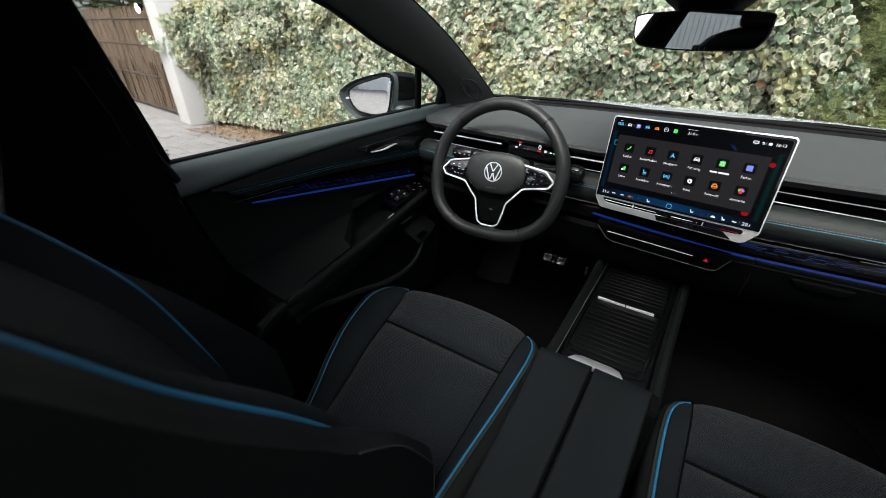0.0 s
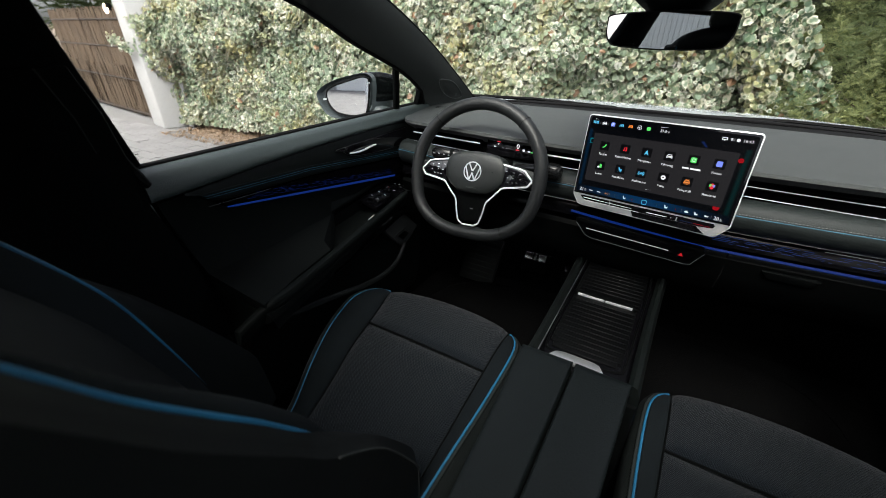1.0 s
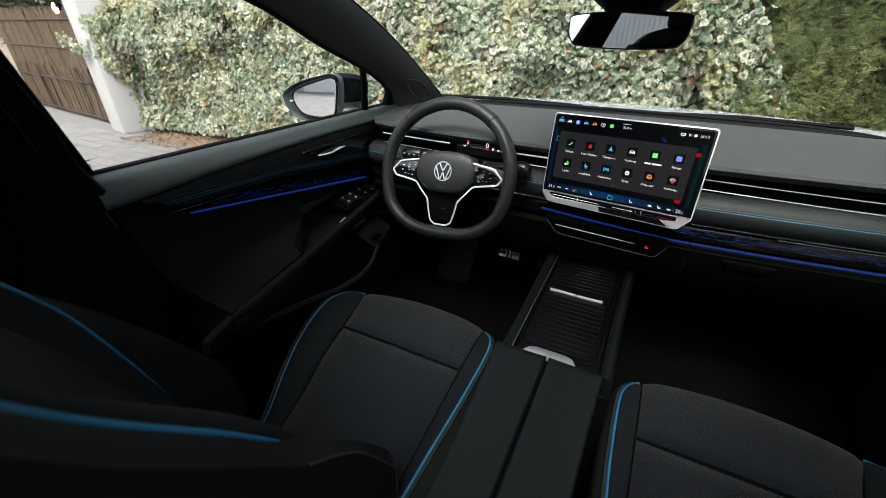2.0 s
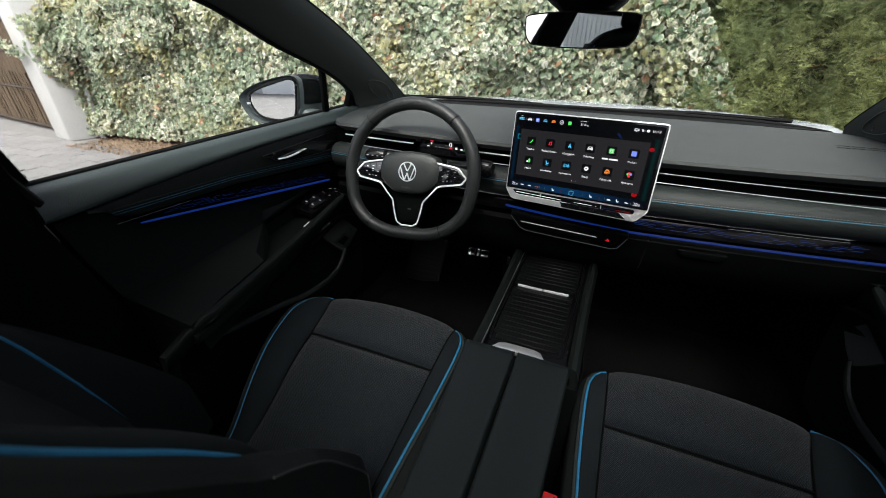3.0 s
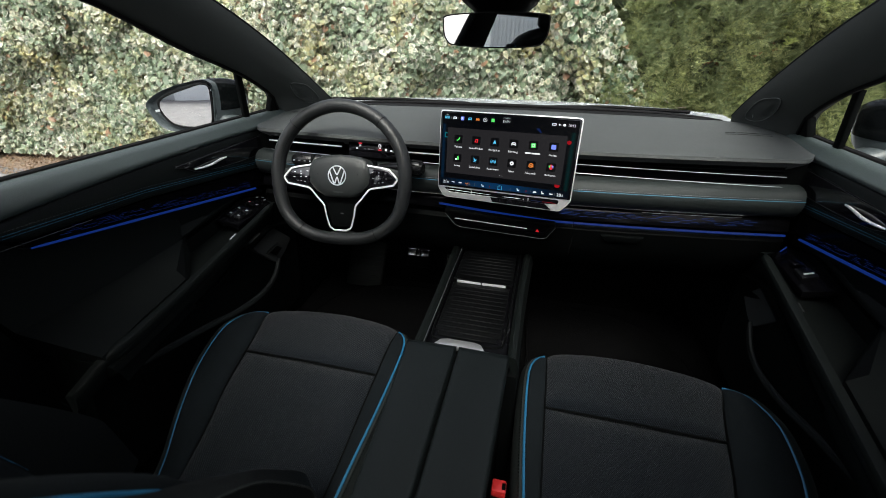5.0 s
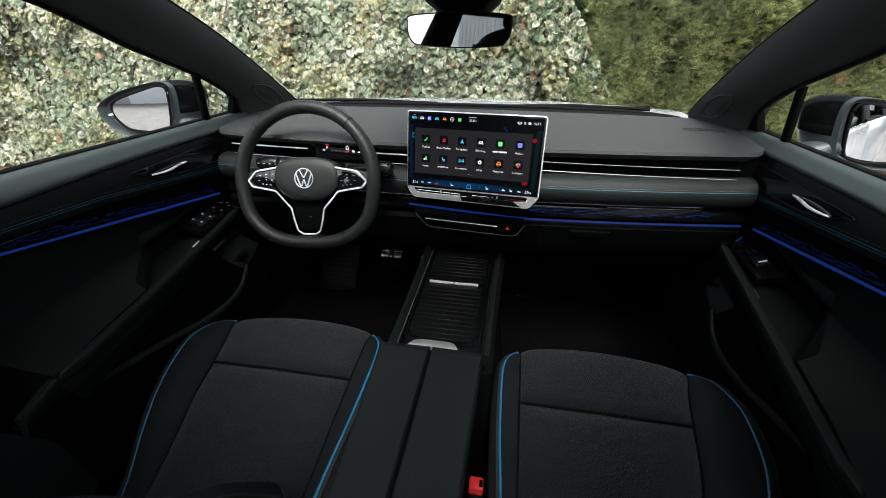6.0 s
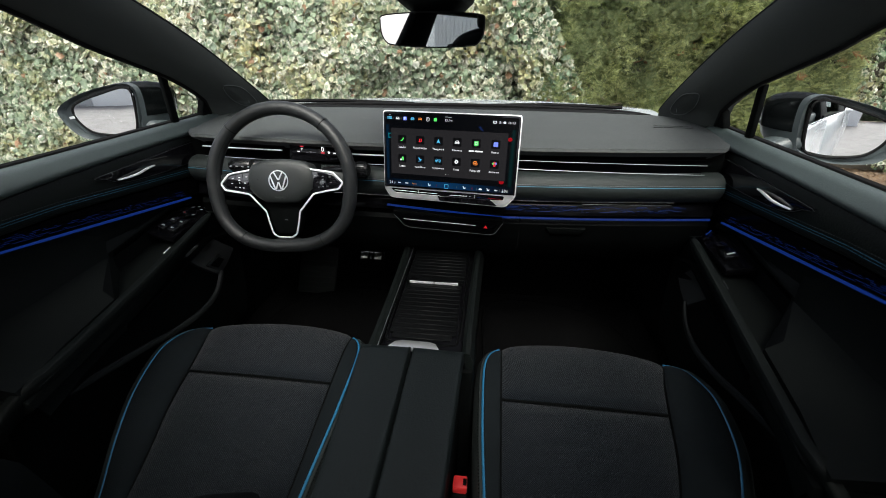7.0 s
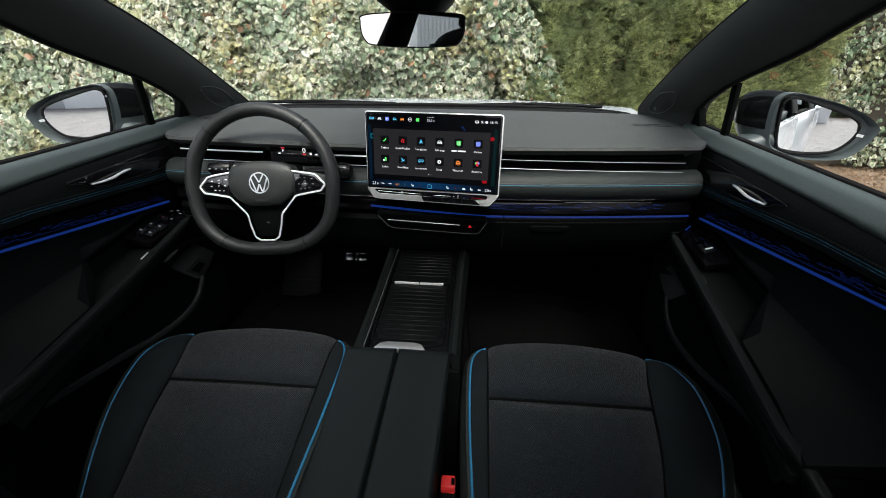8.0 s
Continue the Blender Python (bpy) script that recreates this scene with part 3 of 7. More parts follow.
def chip(p, w, h, material, parent, name="symbol", depth=0.0006, bev=0.0):
    return part(name, slab([p + V((-w / 2, 0, -h / 2)), p + V((w / 2, 0, -h / 2)), p + V((w / 2, 0, h / 2)), p + V((-w / 2, 0, h / 2))], (0, -depth, 0), bev, 1), material, parent, "", 0)


def on_glass(x, z):
    return V((x, 0.0815 - 0.048 * (x + 0.372) - 0.0008, z))


chip(on_glass(-0.3386, 0.9130), 0.009, 0.0035, UI_RED, cl)
lettering("P", 0.0095, Matrix.Translation(on_glass(-0.3390, 0.9025) + V((0, -0.001, 0))) @ pose(0, 0, 0, 90), UI_WHITE, cl)
lettering("0", 0.0175, Matrix.Translation(on_glass(-0.2848, 0.9020) + V((0, -0.001, 0))) @ pose(0, 0, 0, 90), UI_WHITE, cl)
for x, z, w, h, m_ in ((-0.2856, 0.8985, 0.009, 0.0028, UI_RED), (-0.349, 0.899, 0.006, 0.003, UI_WHITE), (-0.3227, 0.9194, 0.006, 0.0018, UI_DIM), (-0.2839, 0.9215, 0.0022, 0.0018, UI_WHITE), (-0.326, 0.8985, 0.005, 0.0022, UI_DIM), (-0.316, 0.8988, 0.005, 0.0030, UI_DIM), (-0.307, 0.8985, 0.008, 0.0010, UI_DIM), (-0.2693, 0.9000, 0.0052, 0.0052, UI_WHITE), (-0.255, 0.8988, 0.006, 0.0028, UI_WHITE), (-0.2465, 0.8986, 0.005, 0.0032, UI_GREEN), (-0.297, 0.9222, 0.016, 0.0005, UI_DIM), (-0.270, 0.9222, 0.018, 0.0005, UI_DIM)):
    chip(on_glass(x, z), w, h, m_, cl)
# centre switch panel below the display
cp = part("switch_panel", slab([(-0.108, 0.030, 0.775), (0.163, 0.030, 0.762), (0.166, 0.030, 0.752), (0.146, 0.034, 0.722), (0.134, 0.036, 0.717), (-0.068, 0.036, 0.727), (-0.082, 0.034, 0.733), (-0.106, 0.030, 0.763)], (0, 0.045, 0), 0.004), HARD, dash, "black switch panel with hazard button")
part("panel_face", slab([(-0.098, 0.028, 0.769), (0.154, 0.028, 0.757), (0.138, 0.031, 0.726), (-0.074, 0.031, 0.736)], (0, 0.01, 0), 0.003), DECOR, cp)
part("panel_rim", tube([(0.164, 0.0295, 0.754), (0.146, 0.0325, 0.723), (0.133, 0.0345, 0.7185), (-0.067, 0.0345, 0.7285), (-0.081, 0.0325, 0.735), (-0.104, 0.0295, 0.764)], 0.0009, 5), GRILLE_RIM, cp)
part("chrome_line", tube([(-0.080, 0.0275, 0.7545), (0.098, 0.0275, 0.7455)], 0.0009, 6), CHROME, cp)
tri = [V((0.1180, 0.0275, 0.7400)), V((0.1275, 0.0275, 0.7393)), V((0.1228, 0.0275, 0.7475))]
part("hazard_symbol", slab(tri, (0, -0.0008, 0)), ui("hazard", (0.62, 0.02, 0.03), 0.55), cp, "red hazard triangle", 0)

# ---- infotainment display ----
disp = thing("infotainment_display", (0.036, 0.06, 0.80), "large upright touch display with silver frame, app menu shown", "display")
# local u to the right, v up the face, from the lower left; turned a little to the driver
DK = 0.9843  # size of a face unit
DO = V((-0.1246, 0.0300, 0.8096))
DUn = V((0.99024, -0.13900, 0.0102)).normalized()
DN = DUn.cross(V((0.01083, 0.14969, 0.98867))).normalized()
DVn = DN.cross(DUn)
WD, HD = 0.3165, 0.2022


def dp(u, v, w=0.0):
    """A place on the display's face, metres from its lower left corner; w: proud of it."""
    return DO + (DUn * u + DVn * v + DN * w) * DK


def rounded(u0, v0, u1, v1, r, w=0.0, n=4):
    out = []
    for cu, cv, a0 in ((u1 - r, v1 - r, 0), (u0 + r, v1 - r, 90), (u0 + r, v0 + r, 180), (u1 - r, v0 + r, 270)):
        for k in range(n + 1):
            a = radians(a0 + 90 * k / n)
            out.append(dp(cu + r * math.cos(a), cv + r * math.sin(a), w))
    return out


def frame_outline(g, w):
    """The outline with cut lower corners, set in by g."""
    out = []
    for cu, cv, a0 in ((WD - 0.007, HD - 0.007, 0), (0.007, HD - 0.007, 90)):
        for k in range(5):
            a = radians(a0 + 22.5 * k)
            out.append(dp(cu + (0.007 - g) * math.cos(a), cv + (0.007 - g) * math.sin(a), w))
    out += [dp(g, 0.0255 - g * 0.3, w), dp(g + 0.0015, 0.0205, w), dp(0.0135 + g * 0.5, 0.0035 + g, w), dp(0.0185, 0.0008 + g, w), dp(0.023, g, w)]
    out += [dp(WD - 0.027, g, w), dp(WD - 0.0225, 0.0008 + g, w), dp(WD - 0.0175 - g * 0.5, 0.0035 + g, w), dp(WD - g - 0.0015, 0.0235, w), dp(WD - g, 0.0285 - g * 0.3, w)]
    return out


loft_rings = [frame_outline(0.004, -0.014), frame_outline(0.0, -0.010), frame_outline(0.0, -0.0012), frame_outline(0.0004, -0.0004), frame_outline(0.0012, 0.0)]
part("housing", loft(bmesh.new(), loft_rings), FRAME_SILVER, disp, "bright silver display frame")
part("lower_face", slab([dp(0.0030, 0.0265, 0.0), dp(0.0040, 0.0210, 0.0), dp(0.0155, 0.0050, 0.0), dp(0.0235, 0.0022, 0.0), dp(WD - 0.0275, 0.0022, 0.0), dp(WD - 0.0195, 0.0050, 0.0), dp(WD - 0.0045, 0.0235, 0.0), dp(WD - 0.0030, 0.0295, 0.0)], DN * 0.0003), SATIN, disp, "grey satin metal face below the glass", 0)
screen = part("screen", slab([dp(0.0022, 0.0272, 0.0003), dp(WD - 0.0022, 0.0300, 0.0003)] + rounded(0.0022, 0.05, WD - 0.0022, HD - 0.0022, 0.0055, 0.0003)[:10], DN * 0.0011), PIANO, disp, "glossy black glass screen")
part("rear_cover", slab([dp(0.03, 0.04, -0.014), dp(WD - 0.03, 0.04, -0.014), dp(WD - 0.03, HD - 0.04, -0.014), dp(0.03, HD - 0.04, -0.014)], -DN * 0.03, 0.006), HARD, disp, "black rear cover")


def ui_rect(u0, v0, u1, v1, material, parent, name="symbol", r=0.0, w=0.0016):
    if r:
        pts = rounded(u0, v0, u1, v1, r, w)
    else:
        pts = [dp(u0, v0, w), dp(u1, v0, w), dp(u1, v1, w), dp(u0, v1, w)]
    return part(name, slab(pts, DN * 0.0002), material, parent, "", 0)


FACE = Matrix((DUn, DVn, DN)).transposed().to_4x4()


def ui_text(body, u, v, size, material, parent, align="CENTER"):
    return lettering(body, size * DK, Matrix.Translation(dp(u, v, 0.0021)) @ FACE, material, parent, "lettering", align)


def poly_ui(pts, u, v, k, material, parent, w=0.0023):
    return part("symbol", slab([dp(u + k * a, v + k * b, w) for a, b in pts], DN * 0.0002), material, parent, "", 0)


def fade_ui(name, color, axis, centre, reach, strength):
    """A lit area that fades out to both sides of a line across the picture."""
    m = ui(name, color, 1.0)
    nt = m.node_tree
    tc = nt.nodes.new("ShaderNodeTexCoord")
    dt = nt.nodes.new("ShaderNodeVectorMath")
    dt.operation = "DOT_PRODUCT"
    dt.inputs[1].default_value = axis
    nt.links.new(tc.outputs["Object"], dt.inputs[0])
    sb = nt.nodes.new("ShaderNodeMath")
    sb.operation = "SUBTRACT"
    sb.inputs[1].default_value = DO.dot(axis) + centre * DK
    nt.links.new(dt.outputs["Value"], sb.inputs[0])
    ab = nt.nodes.new("ShaderNodeMath")
    ab.operation = "ABSOLUTE"
    nt.links.new(sb.outputs[0], ab.inputs[0])
    mr = nt.nodes.new("ShaderNodeMapRange")
    mr.interpolation_type = "SMOOTHSTEP"
    mr.inputs["From Min"].default_value, mr.inputs["From Max"].default_value = 0.0, reach
    mr.inputs["To Min"].default_value, mr.inputs["To Max"].default_value = strength, strength * 0.06
    nt.links.new(ab.outputs[0], mr.inputs["Value"])
    nt.links.new(mr.outputs["Result"], nt.nodes["Principled BSDF"].inputs["Emission Strength"])
    return m


UI_BAR = fade_ui("climate_glow", (0.004, 0.075, 0.22), DUn, 0.150, 0.150, 0.10)
UI_EDGE_L = fade_ui("left_glow", (0.002, 0.045, 0.12), DUn, 0.011, 0.007, 0.06)
UI_EDGE_R = fade_ui("right_glow", (0.001, 0.070, 0.075), DUn, 0.3015, 0.007, 0.05)
UI_DEEP_RED = ui("deep_red", (0.45, 0.004, 0.012), 0.5)
UI_DEEP_CYAN = ui("deep_cyan", (0.004, 0.16, 0.20), 0.6)
UI_DEEP_BLUE = ui("deep_blue", (0.006, 0.02, 0.10), 0.5)

# picture areas
ui_rect(0.0060, 0.0325, WD - 0.0060, HD - 0.0060, UI_BLACK, screen, "picture", 0.004, 0.0014)
ui_rect(0.0065, 0.0330, WD - 0.0065, 0.0475, UI_BAR, screen, "climate_bar", 0.002, 0.00155)
ui_rect(0.0075, 0.0480, 0.0165, 0.172, UI_EDGE_L, screen, "picture_edge", 0, 0.00155)
ui_rect(0.2955, 0.0480, 0.3075, 0.172, UI_EDGE_R, screen, "picture_edge", 0, 0.00155)
for u, v, rr in ((0.2945, 0.1515, 0.0048), (0.2825, 0.0585, 0.0058)):
    ui_rect(u - rr, v - rr * 0.85, u + rr, v + rr * 0.85, UI_DEEP_RED, screen, "symbol", rr * 0.8, 0.0017)
ui_rect(0.0130, 0.1415, 0.0205, 0.1530, UI_DEEP_CYAN, screen, "symbol", 0.001, 0.0017)
ui_rect(0.0157, 0.1440, 0.0205, 0.1505, UI_BLACK, screen, "symbol", 0, 0.00195)
poly_ui([(0, 0), (1, 0.1), (2.2, -1.4), (1.6, -1.5)], 0.2225, 0.1755, 0.0062, UI_DEEP_BLUE, screen, 0.0016)
menu = ui_rect(0.0200, 0.0605, 0.2900, 0.1645, UI_GREY, screen, "app_menu", 0.0015, 0.0018)
APPS = [("Telefon", UI_GREEN), ("Radio/Medien", UI_RED), ("Navigation", UI_CYAN), ("Fahrzeug", UI_WHITE), ("", UI_GREEN), ("Parken", UI_BLUE),
        ("Laden", UI_GREEN), ("Standklima", UI_CYAN), ("Assistenten", UI_CYAN), ("Setup", UI_WHITE), ("Fahrprofil", UI_ORANGE), ("Ambiente", UI_RED)]
CAR = [(-1, -0.7), (-0.7, -0.7), (-0.7, -0.45), (0.7, -0.45), (0.7, -0.7), (1, -0.7), (1, 0.1), (0.62, 0.7), (-0.62, 0.7), (-1, 0.1)]
ARROW = [(-0.8, -0.9), (0, -0.45), (0.8, -0.9), (0, 1)]
PHONE = [(-0.9, -0.9), (-0.2, -0.8), (0.75, 0.15), (0.9, 0.9), (0.35, 0.9), (0.25, 0.35), (-0.4, -0.35), (-0.9, -0.35)]
NOTE = [(-0.9, -0.9), (-0.2, -0.9), (-0.2, 0.45), (0.55, 0.6), (0.55, -0.6), (0.1, -0.6), (0.1, -0.95), (0.9, -0.95), (0.9, 0.95), (-0.5, 0.7), (-0.5, -0.4), (-0.9, -0.4)]
PLUG = [(-0.5, -1), (0.6, -1), (0.6, 0.7), (0.3, 0.7), (0.3, 1), (-0.2, 1), (-0.2, 0.7), (-0.5, 0.7)]


def car_symbol(u, v, k, material, parent):
    """A car seen from the front: body, dark windscreen and lamps."""
    body = poly_ui(CAR, u, v, k, material, parent)
    poly_ui([(-0.66, 0.10), (0.66, 0.10), (0.46, 0.48), (-0.46, 0.48)], u, v, k, UI_TILE, body, 0.0026)
    for d in (-1, 1):
        poly_ui([(d * 0.45, -0.22), (d * 0.80, -0.22), (d * 0.80, -0.05), (d * 0.45, -0.05)], u, v, k, UI_TILE, body, 0.0026)


def seat_symbol(u, v, k, material, parent, w=0.0018):
    poly_ui([(-0.9, 1), (-0.45, 1), (-0.1, -0.1), (0.7, -0.1), (0.9, 0.3), (1, 0.1), (0.75, -0.75), (-0.45, -0.75)], u, v, k, material, parent, w)


for i, (txt, col) in enumerate(APPS):
    u = 0.0474 + 0.04338 * (i % 6)
    v = 0.1397 if i < 6 else 0.0966
    tile = ui_rect(u - 0.0098, v - 0.0092, u + 0.0098, v + 0.0092, UI_TILE, menu, "app_icon", 0.0015, 0.0020)
    k = 0.0046
    if i == 0:
        poly_ui(PHONE, u, v, k * 0.95, col, tile)
    elif i == 6:
        poly_ui(PLUG, u + 0.0010, v, k * 0.95, col, tile)
        ui_rect(u - 0.0050, v - 0.0048, u - 0.0008, v - 0.0006, UI_WHITE, tile, "symbol", 0.002, 0.0027)
    elif i == 1:
        poly_ui(NOTE, u, v, k * 0.9, col, tile)
    elif i == 2:
        poly_ui(ARROW, u, v, k * 1.15, col, tile)
    elif i in (3, 10):
        car_symbol(u, v, k * 1.12, col, tile)
        if i == 10:
            for dv in (0.0042, -0.0042):
                ui_rect(u - 0.0030, v + dv - 0.0005, u + 0.0030, v + dv + 0.0005, col, tile, "symbol", 0, 0.0028)
    elif i in (4, 5):
        ui_rect(u - 0.0050, v - 0.0050, u + 0.0050, v + 0.0050, col, tile, "symbol", 0.0016, 0.0022)
        if i == 5:
            ui_text("P", u, v - 0.0030, 0.0082, UI_WHITE, tile)
        else:
            ui_rect(u - 0.0026, v - 0.0026, u + 0.0026, v + 0.0026, UI_WHITE, tile, "symbol", 0.0010, 0.0025)
            ui_rect(u - 0.0019, v - 0.0019, u + 0.0019, v + 0.0019, UI_GREEN, tile, "symbol", 0.0007, 0.0028)
    elif i == 9:
        gear_pts = [((1.0 if j % 2 else 0.74) * math.cos(j * math.pi / 8), (1.0 if j % 2 else 0.74) * math.sin(j * math.pi / 8)) for j in range(16)]
        poly_ui(gear_pts, u, v, k * 1.1, col, tile)
        ui_rect(u - 0.0016, v - 0.0016, u + 0.0016, v + 0.0016, UI_TILE, tile, "symbol", 0.0015, 0.0027)
    elif i == 11:
        for du, dv, c in ((-0.0022, 0.0014, UI_GREEN), (0.0022, 0.0014, UI_BLUE), (0, -0.0022, UI_RED), (0, 0.0030, UI_RED)):
            ui_rect(u + du - 0.0030, v + dv - 0.0030, u + du + 0.0030, v + dv + 0.0030, c, tile, "symbol", 0.0029, 0.0022 + 0.0002 * (dv < 0))
    elif i == 7:
        seat_symbol(u, v + 0.0006, k * 0.9, col, tile, 0.0023)
        for q in range(3):
            ui_rect(u - 0.0036 + 0.0028 * q, v - 0.0052, u - 0.0026 + 0.0028 * q, v - 0.0036, col, tile, "symbol", 0, 0.0023)
    else:
        car_symbol(u, v, k * 0.78, col, tile)
        for d in (-1, 1):
            arc = [dp(u + d * 0.0056 * math.cos(a), v + 0.0056 * math.sin(a), 0.0023) for a in [radians(-48 + 16 * j) for j in range(7)]]
            part("symbol", tube(arc, 0.0006, 5), col, tile)
    if txt:
        ui_text(txt, u, v - 0.0194, 0.0061, UI_WHITE, tile)
    else:
        ui_rect(u - 0.0160, v - 0.0186, u - 0.0040, v - 0.0155, UI_WHITE, tile, "name_bar", 0.0006, 0.0021)
        ui_rect(u - 0.0020, v - 0.0186, u + 0.0160, v - 0.0155, UI_WHITE, tile, "name_bar", 0.0006, 0.0021)
for q in range(3):
    ui_rect(0.1515 + 0.0040 * q, 0.0653, 0.1531 + 0.0040 * q, 0.0669, UI_WHITE if q == 0 else UI_DIM, menu, "page_dot", 0.0007, 0.0021)
# top row
for c_ in range(4):
    for r_ in range(2):
        ui_rect(0.0122 + 0.0029 * c_, 0.1838 + 0.0031 * r_, 0.0144 + 0.0029 * c_, 0.1861 + 0.0031 * r_, UI_CYAN, screen, "symbol", 0, 0.0018)
ui_rect(0.0152, 0.1925, 0.0198, 0.1933, UI_WHITE, screen, "symbol", 0, 0.0018)
for u in (0.0275, 0.0450):
    ui_rect(u - 0.0003, 0.1835, u + 0.0003, 0.1885, UI_DIM, screen, "symbol", 0, 0.0018)
car_symbol(0.0367, 0.1860, 0.0041, UI_WHITE, screen)
ui_rect(0.0504, 0.1819, 0.0584, 0.1899, UI_BLUE, screen, "symbol", 0.0012, 0.0018)
ui_text("P", 0.0544, 0.1834, 0.0072, UI_WHITE, screen)
car_symbol(0.0724, 0.1860, 0.0041, UI_CYAN, screen)
car_symbol(0.0905, 0.1860, 0.0041, UI_ORANGE, screen)
ring = [(math.cos(j * math.pi / 10), math.sin(j * math.pi / 10)) for j in range(20)]
part("symbol", tube([dp(0.1083 + 0.0040 * a, 0.1862 + 0.0040 * b, 0.0022) for a, b in ring], 0.0004, 5, True), UI_WHITE, screen)
ui_rect(0.1064, 0.1859, 0.1102, 0.1865, UI_WHITE, screen, "symbol", 0, 0.0018)
ui_rect(0.1080, 0.1843, 0.1086, 0.1881, UI_WHITE, screen, "symbol", 0, 0.00205)
ui_rect(0.1223, 0.1824, 0.1295, 0.1896, UI_GREEN, screen, "symbol", 0.0012, 0.0018)
ui_text("21.0", 0.1540, 0.1833, 0.0070, UI_WHITE, screen)
ui_text("°C", 0.1628, 0.1833, 0.0044, UI_WHITE, screen)
ui_rect(0.1470, 0.1922, 0.1632, 0.1928, UI_WHITE, screen, "symbol", 0, 0.0018)
ui_rect(0.2545, 0.1838, 0.2632, 0.1886, UI_WHITE, screen, "symbol", 0.001, 0.0018)
ui_rect(0.2558, 0.1850, 0.2619, 0.1875, UI_BLACK, screen, "symbol", 0, 0.00205)
poly_ui([(-1, 0), (1, 0), (0, -1.3)], 0.2588, 0.1839, 0.0012, UI_WHITE, screen, 0.0018)
for q in range(4):
    ui_rect(0.2688 + 0.0016 * q, 0.1838, 0.2698 + 0.0016 * q, 0.1850 + 0.0011 * q, UI_WHITE if q < 2 else UI_DIM, screen, "symbol", 0, 0.0018)
ui_rect(0.2680, 0.1862, 0.2712, 0.1882, UI_WHITE, screen, "symbol", 0.0006, 0.0018)
ui_rect(0.2772, 0.1835, 0.2830, 0.1885, UI_WHITE, screen, "symbol", 0.0022, 0.0018)
ui_text("16:13", 0.2953, 0.1835, 0.0074, UI_WHITE, screen)
# climate row
for txt, a, b in (("21", ".0", 0.0190), ("20", ".5", 0.2892)):
    ui_text(txt, b, 0.0352, 0.0096, UI_WHITE, screen)
    ui_text(a, b + 0.0072, 0.0352, 0.0068, UI_WHITE, screen)
for u in (0.0290, 0.0820, 0.2275, 0.2805):
    ui_rect(u - 0.0003, 0.0356, u + 0.0003, 0.0416, UI_DIM, screen, "symbol", 0, 0.0018)
for u in (0.0399, 0.0579):
    ui_rect(u - 0.0038, 0.0379, u + 0.0038, 0.0399, UI_WHITE, screen, "symbol", 0.0006, 0.0018)
ui_text("A/C", 0.0753, 0.0374, 0.0052, UI_ORANGE, screen)
ui_rect(0.0736, 0.0352, 0.0770, 0.0358, UI_ORANGE, screen, "symbol", 0, 0.0018)
for u in (0.0940, 0.1802):
    for q in range(3):
        ui_rect(u - 0.0005, 0.0363 + 0.0021 * q, u + 0.0005, 0.0371 + 0.0021 * q, UI_DIM, screen, "symbol", 0, 0.0018)
for u in (0.131, 0.2167):
    ui_rect(u - 0.0006, 0.0360, u + 0.0006, 0.0405, UI_DEEP_RED, screen, "symbol", 0, 0.0018)
for u in (0.1138, 0.1980):
    seat_symbol(u, 0.0388, 0.0036, UI_WHITE, screen)
poly_ui([(-1.1, -0.5), (1.1, -0.5), (1.1, -0.1), (0.4, 0.5), (-0.5, 0.5), (-1.1, -0.1)], 0.2362, 0.0384, 0.0036, UI_WHITE, screen, 0.0018)
seat_symbol(0.2536, 0.0386, 0.0036, UI_WHITE, screen)
poly_ui([(-1, -0.3), (0.2, -0.5), (1, -0.3), (1, 0.2), (0.3, 0.0), (-0.2, 0.4), (-1, 0.3)], 0.2721, 0.0384, 0.0036, UI_WHITE, screen, 0.0018)
part("home_symbol", tube(rounded(0.1510, 0.0338, 0.1600, 0.0426, 0.0016, 0.0022), 0.0005, 5, True), UI_CYAN, screen)
# touch slider below the glass: a long gloss groove with a thin bright line and two knobs
sl = part("touch_slider", slab([dp(0.0190, 0.0226, 0.0004), dp(0.0215, 0.0242, 0.0004), dp(0.2880, 0.0262, 0.0004), dp(0.2915, 0.0230, 0.0004), dp(0.2890, 0.0172, 0.0004), dp(0.2650, 0.0150, 0.0004), dp(0.0310, 0.0138, 0.0004), dp(0.0265, 0.0158, 0.0004)], DN * 0.0006), PIANO, disp, "gloss black touch slider", 0)
part("slider_line", tube([dp(0.026, 0.0196, 0.0013), dp(0.135, 0.0186, 0.0013)], 0.0005, 5), CHROME, sl)
part("slider_line", tube([dp(0.165, 0.0184, 0.0013), dp(0.2055, 0.0188, 0.0013)], 0.0005, 5), CHROME, sl)
part("slider_edge", tube([dp(0.0275, 0.0152, 0.0012), dp(0.0320, 0.0138, 0.0012), dp(0.150, 0.0143, 0.0012)], 0.0004, 5), SILVER, sl)
ui_rect(0.2300, 0.0180, 0.2540, 0.0188, UI_DEEP_BLUE, sl, "cold_mark", 0, 0.0012)
ui_rect(0.2545, 0.0182, 0.2845, 0.0190, UI_DEEP_RED, sl, "warm_mark", 0, 0.0012)
for u in (0.0873, 0.2235):
    ui_rect(u - 0.0010, 0.0158, u + 0.0010, 0.0232, SILVER, sl, "slider_knob", 0.0004, 0.0014)
ui_rect(0.2120, 0.0180, 0.2136, 0.0196, UI_WHITE, sl, "slider_mark", 0, 0.0012)
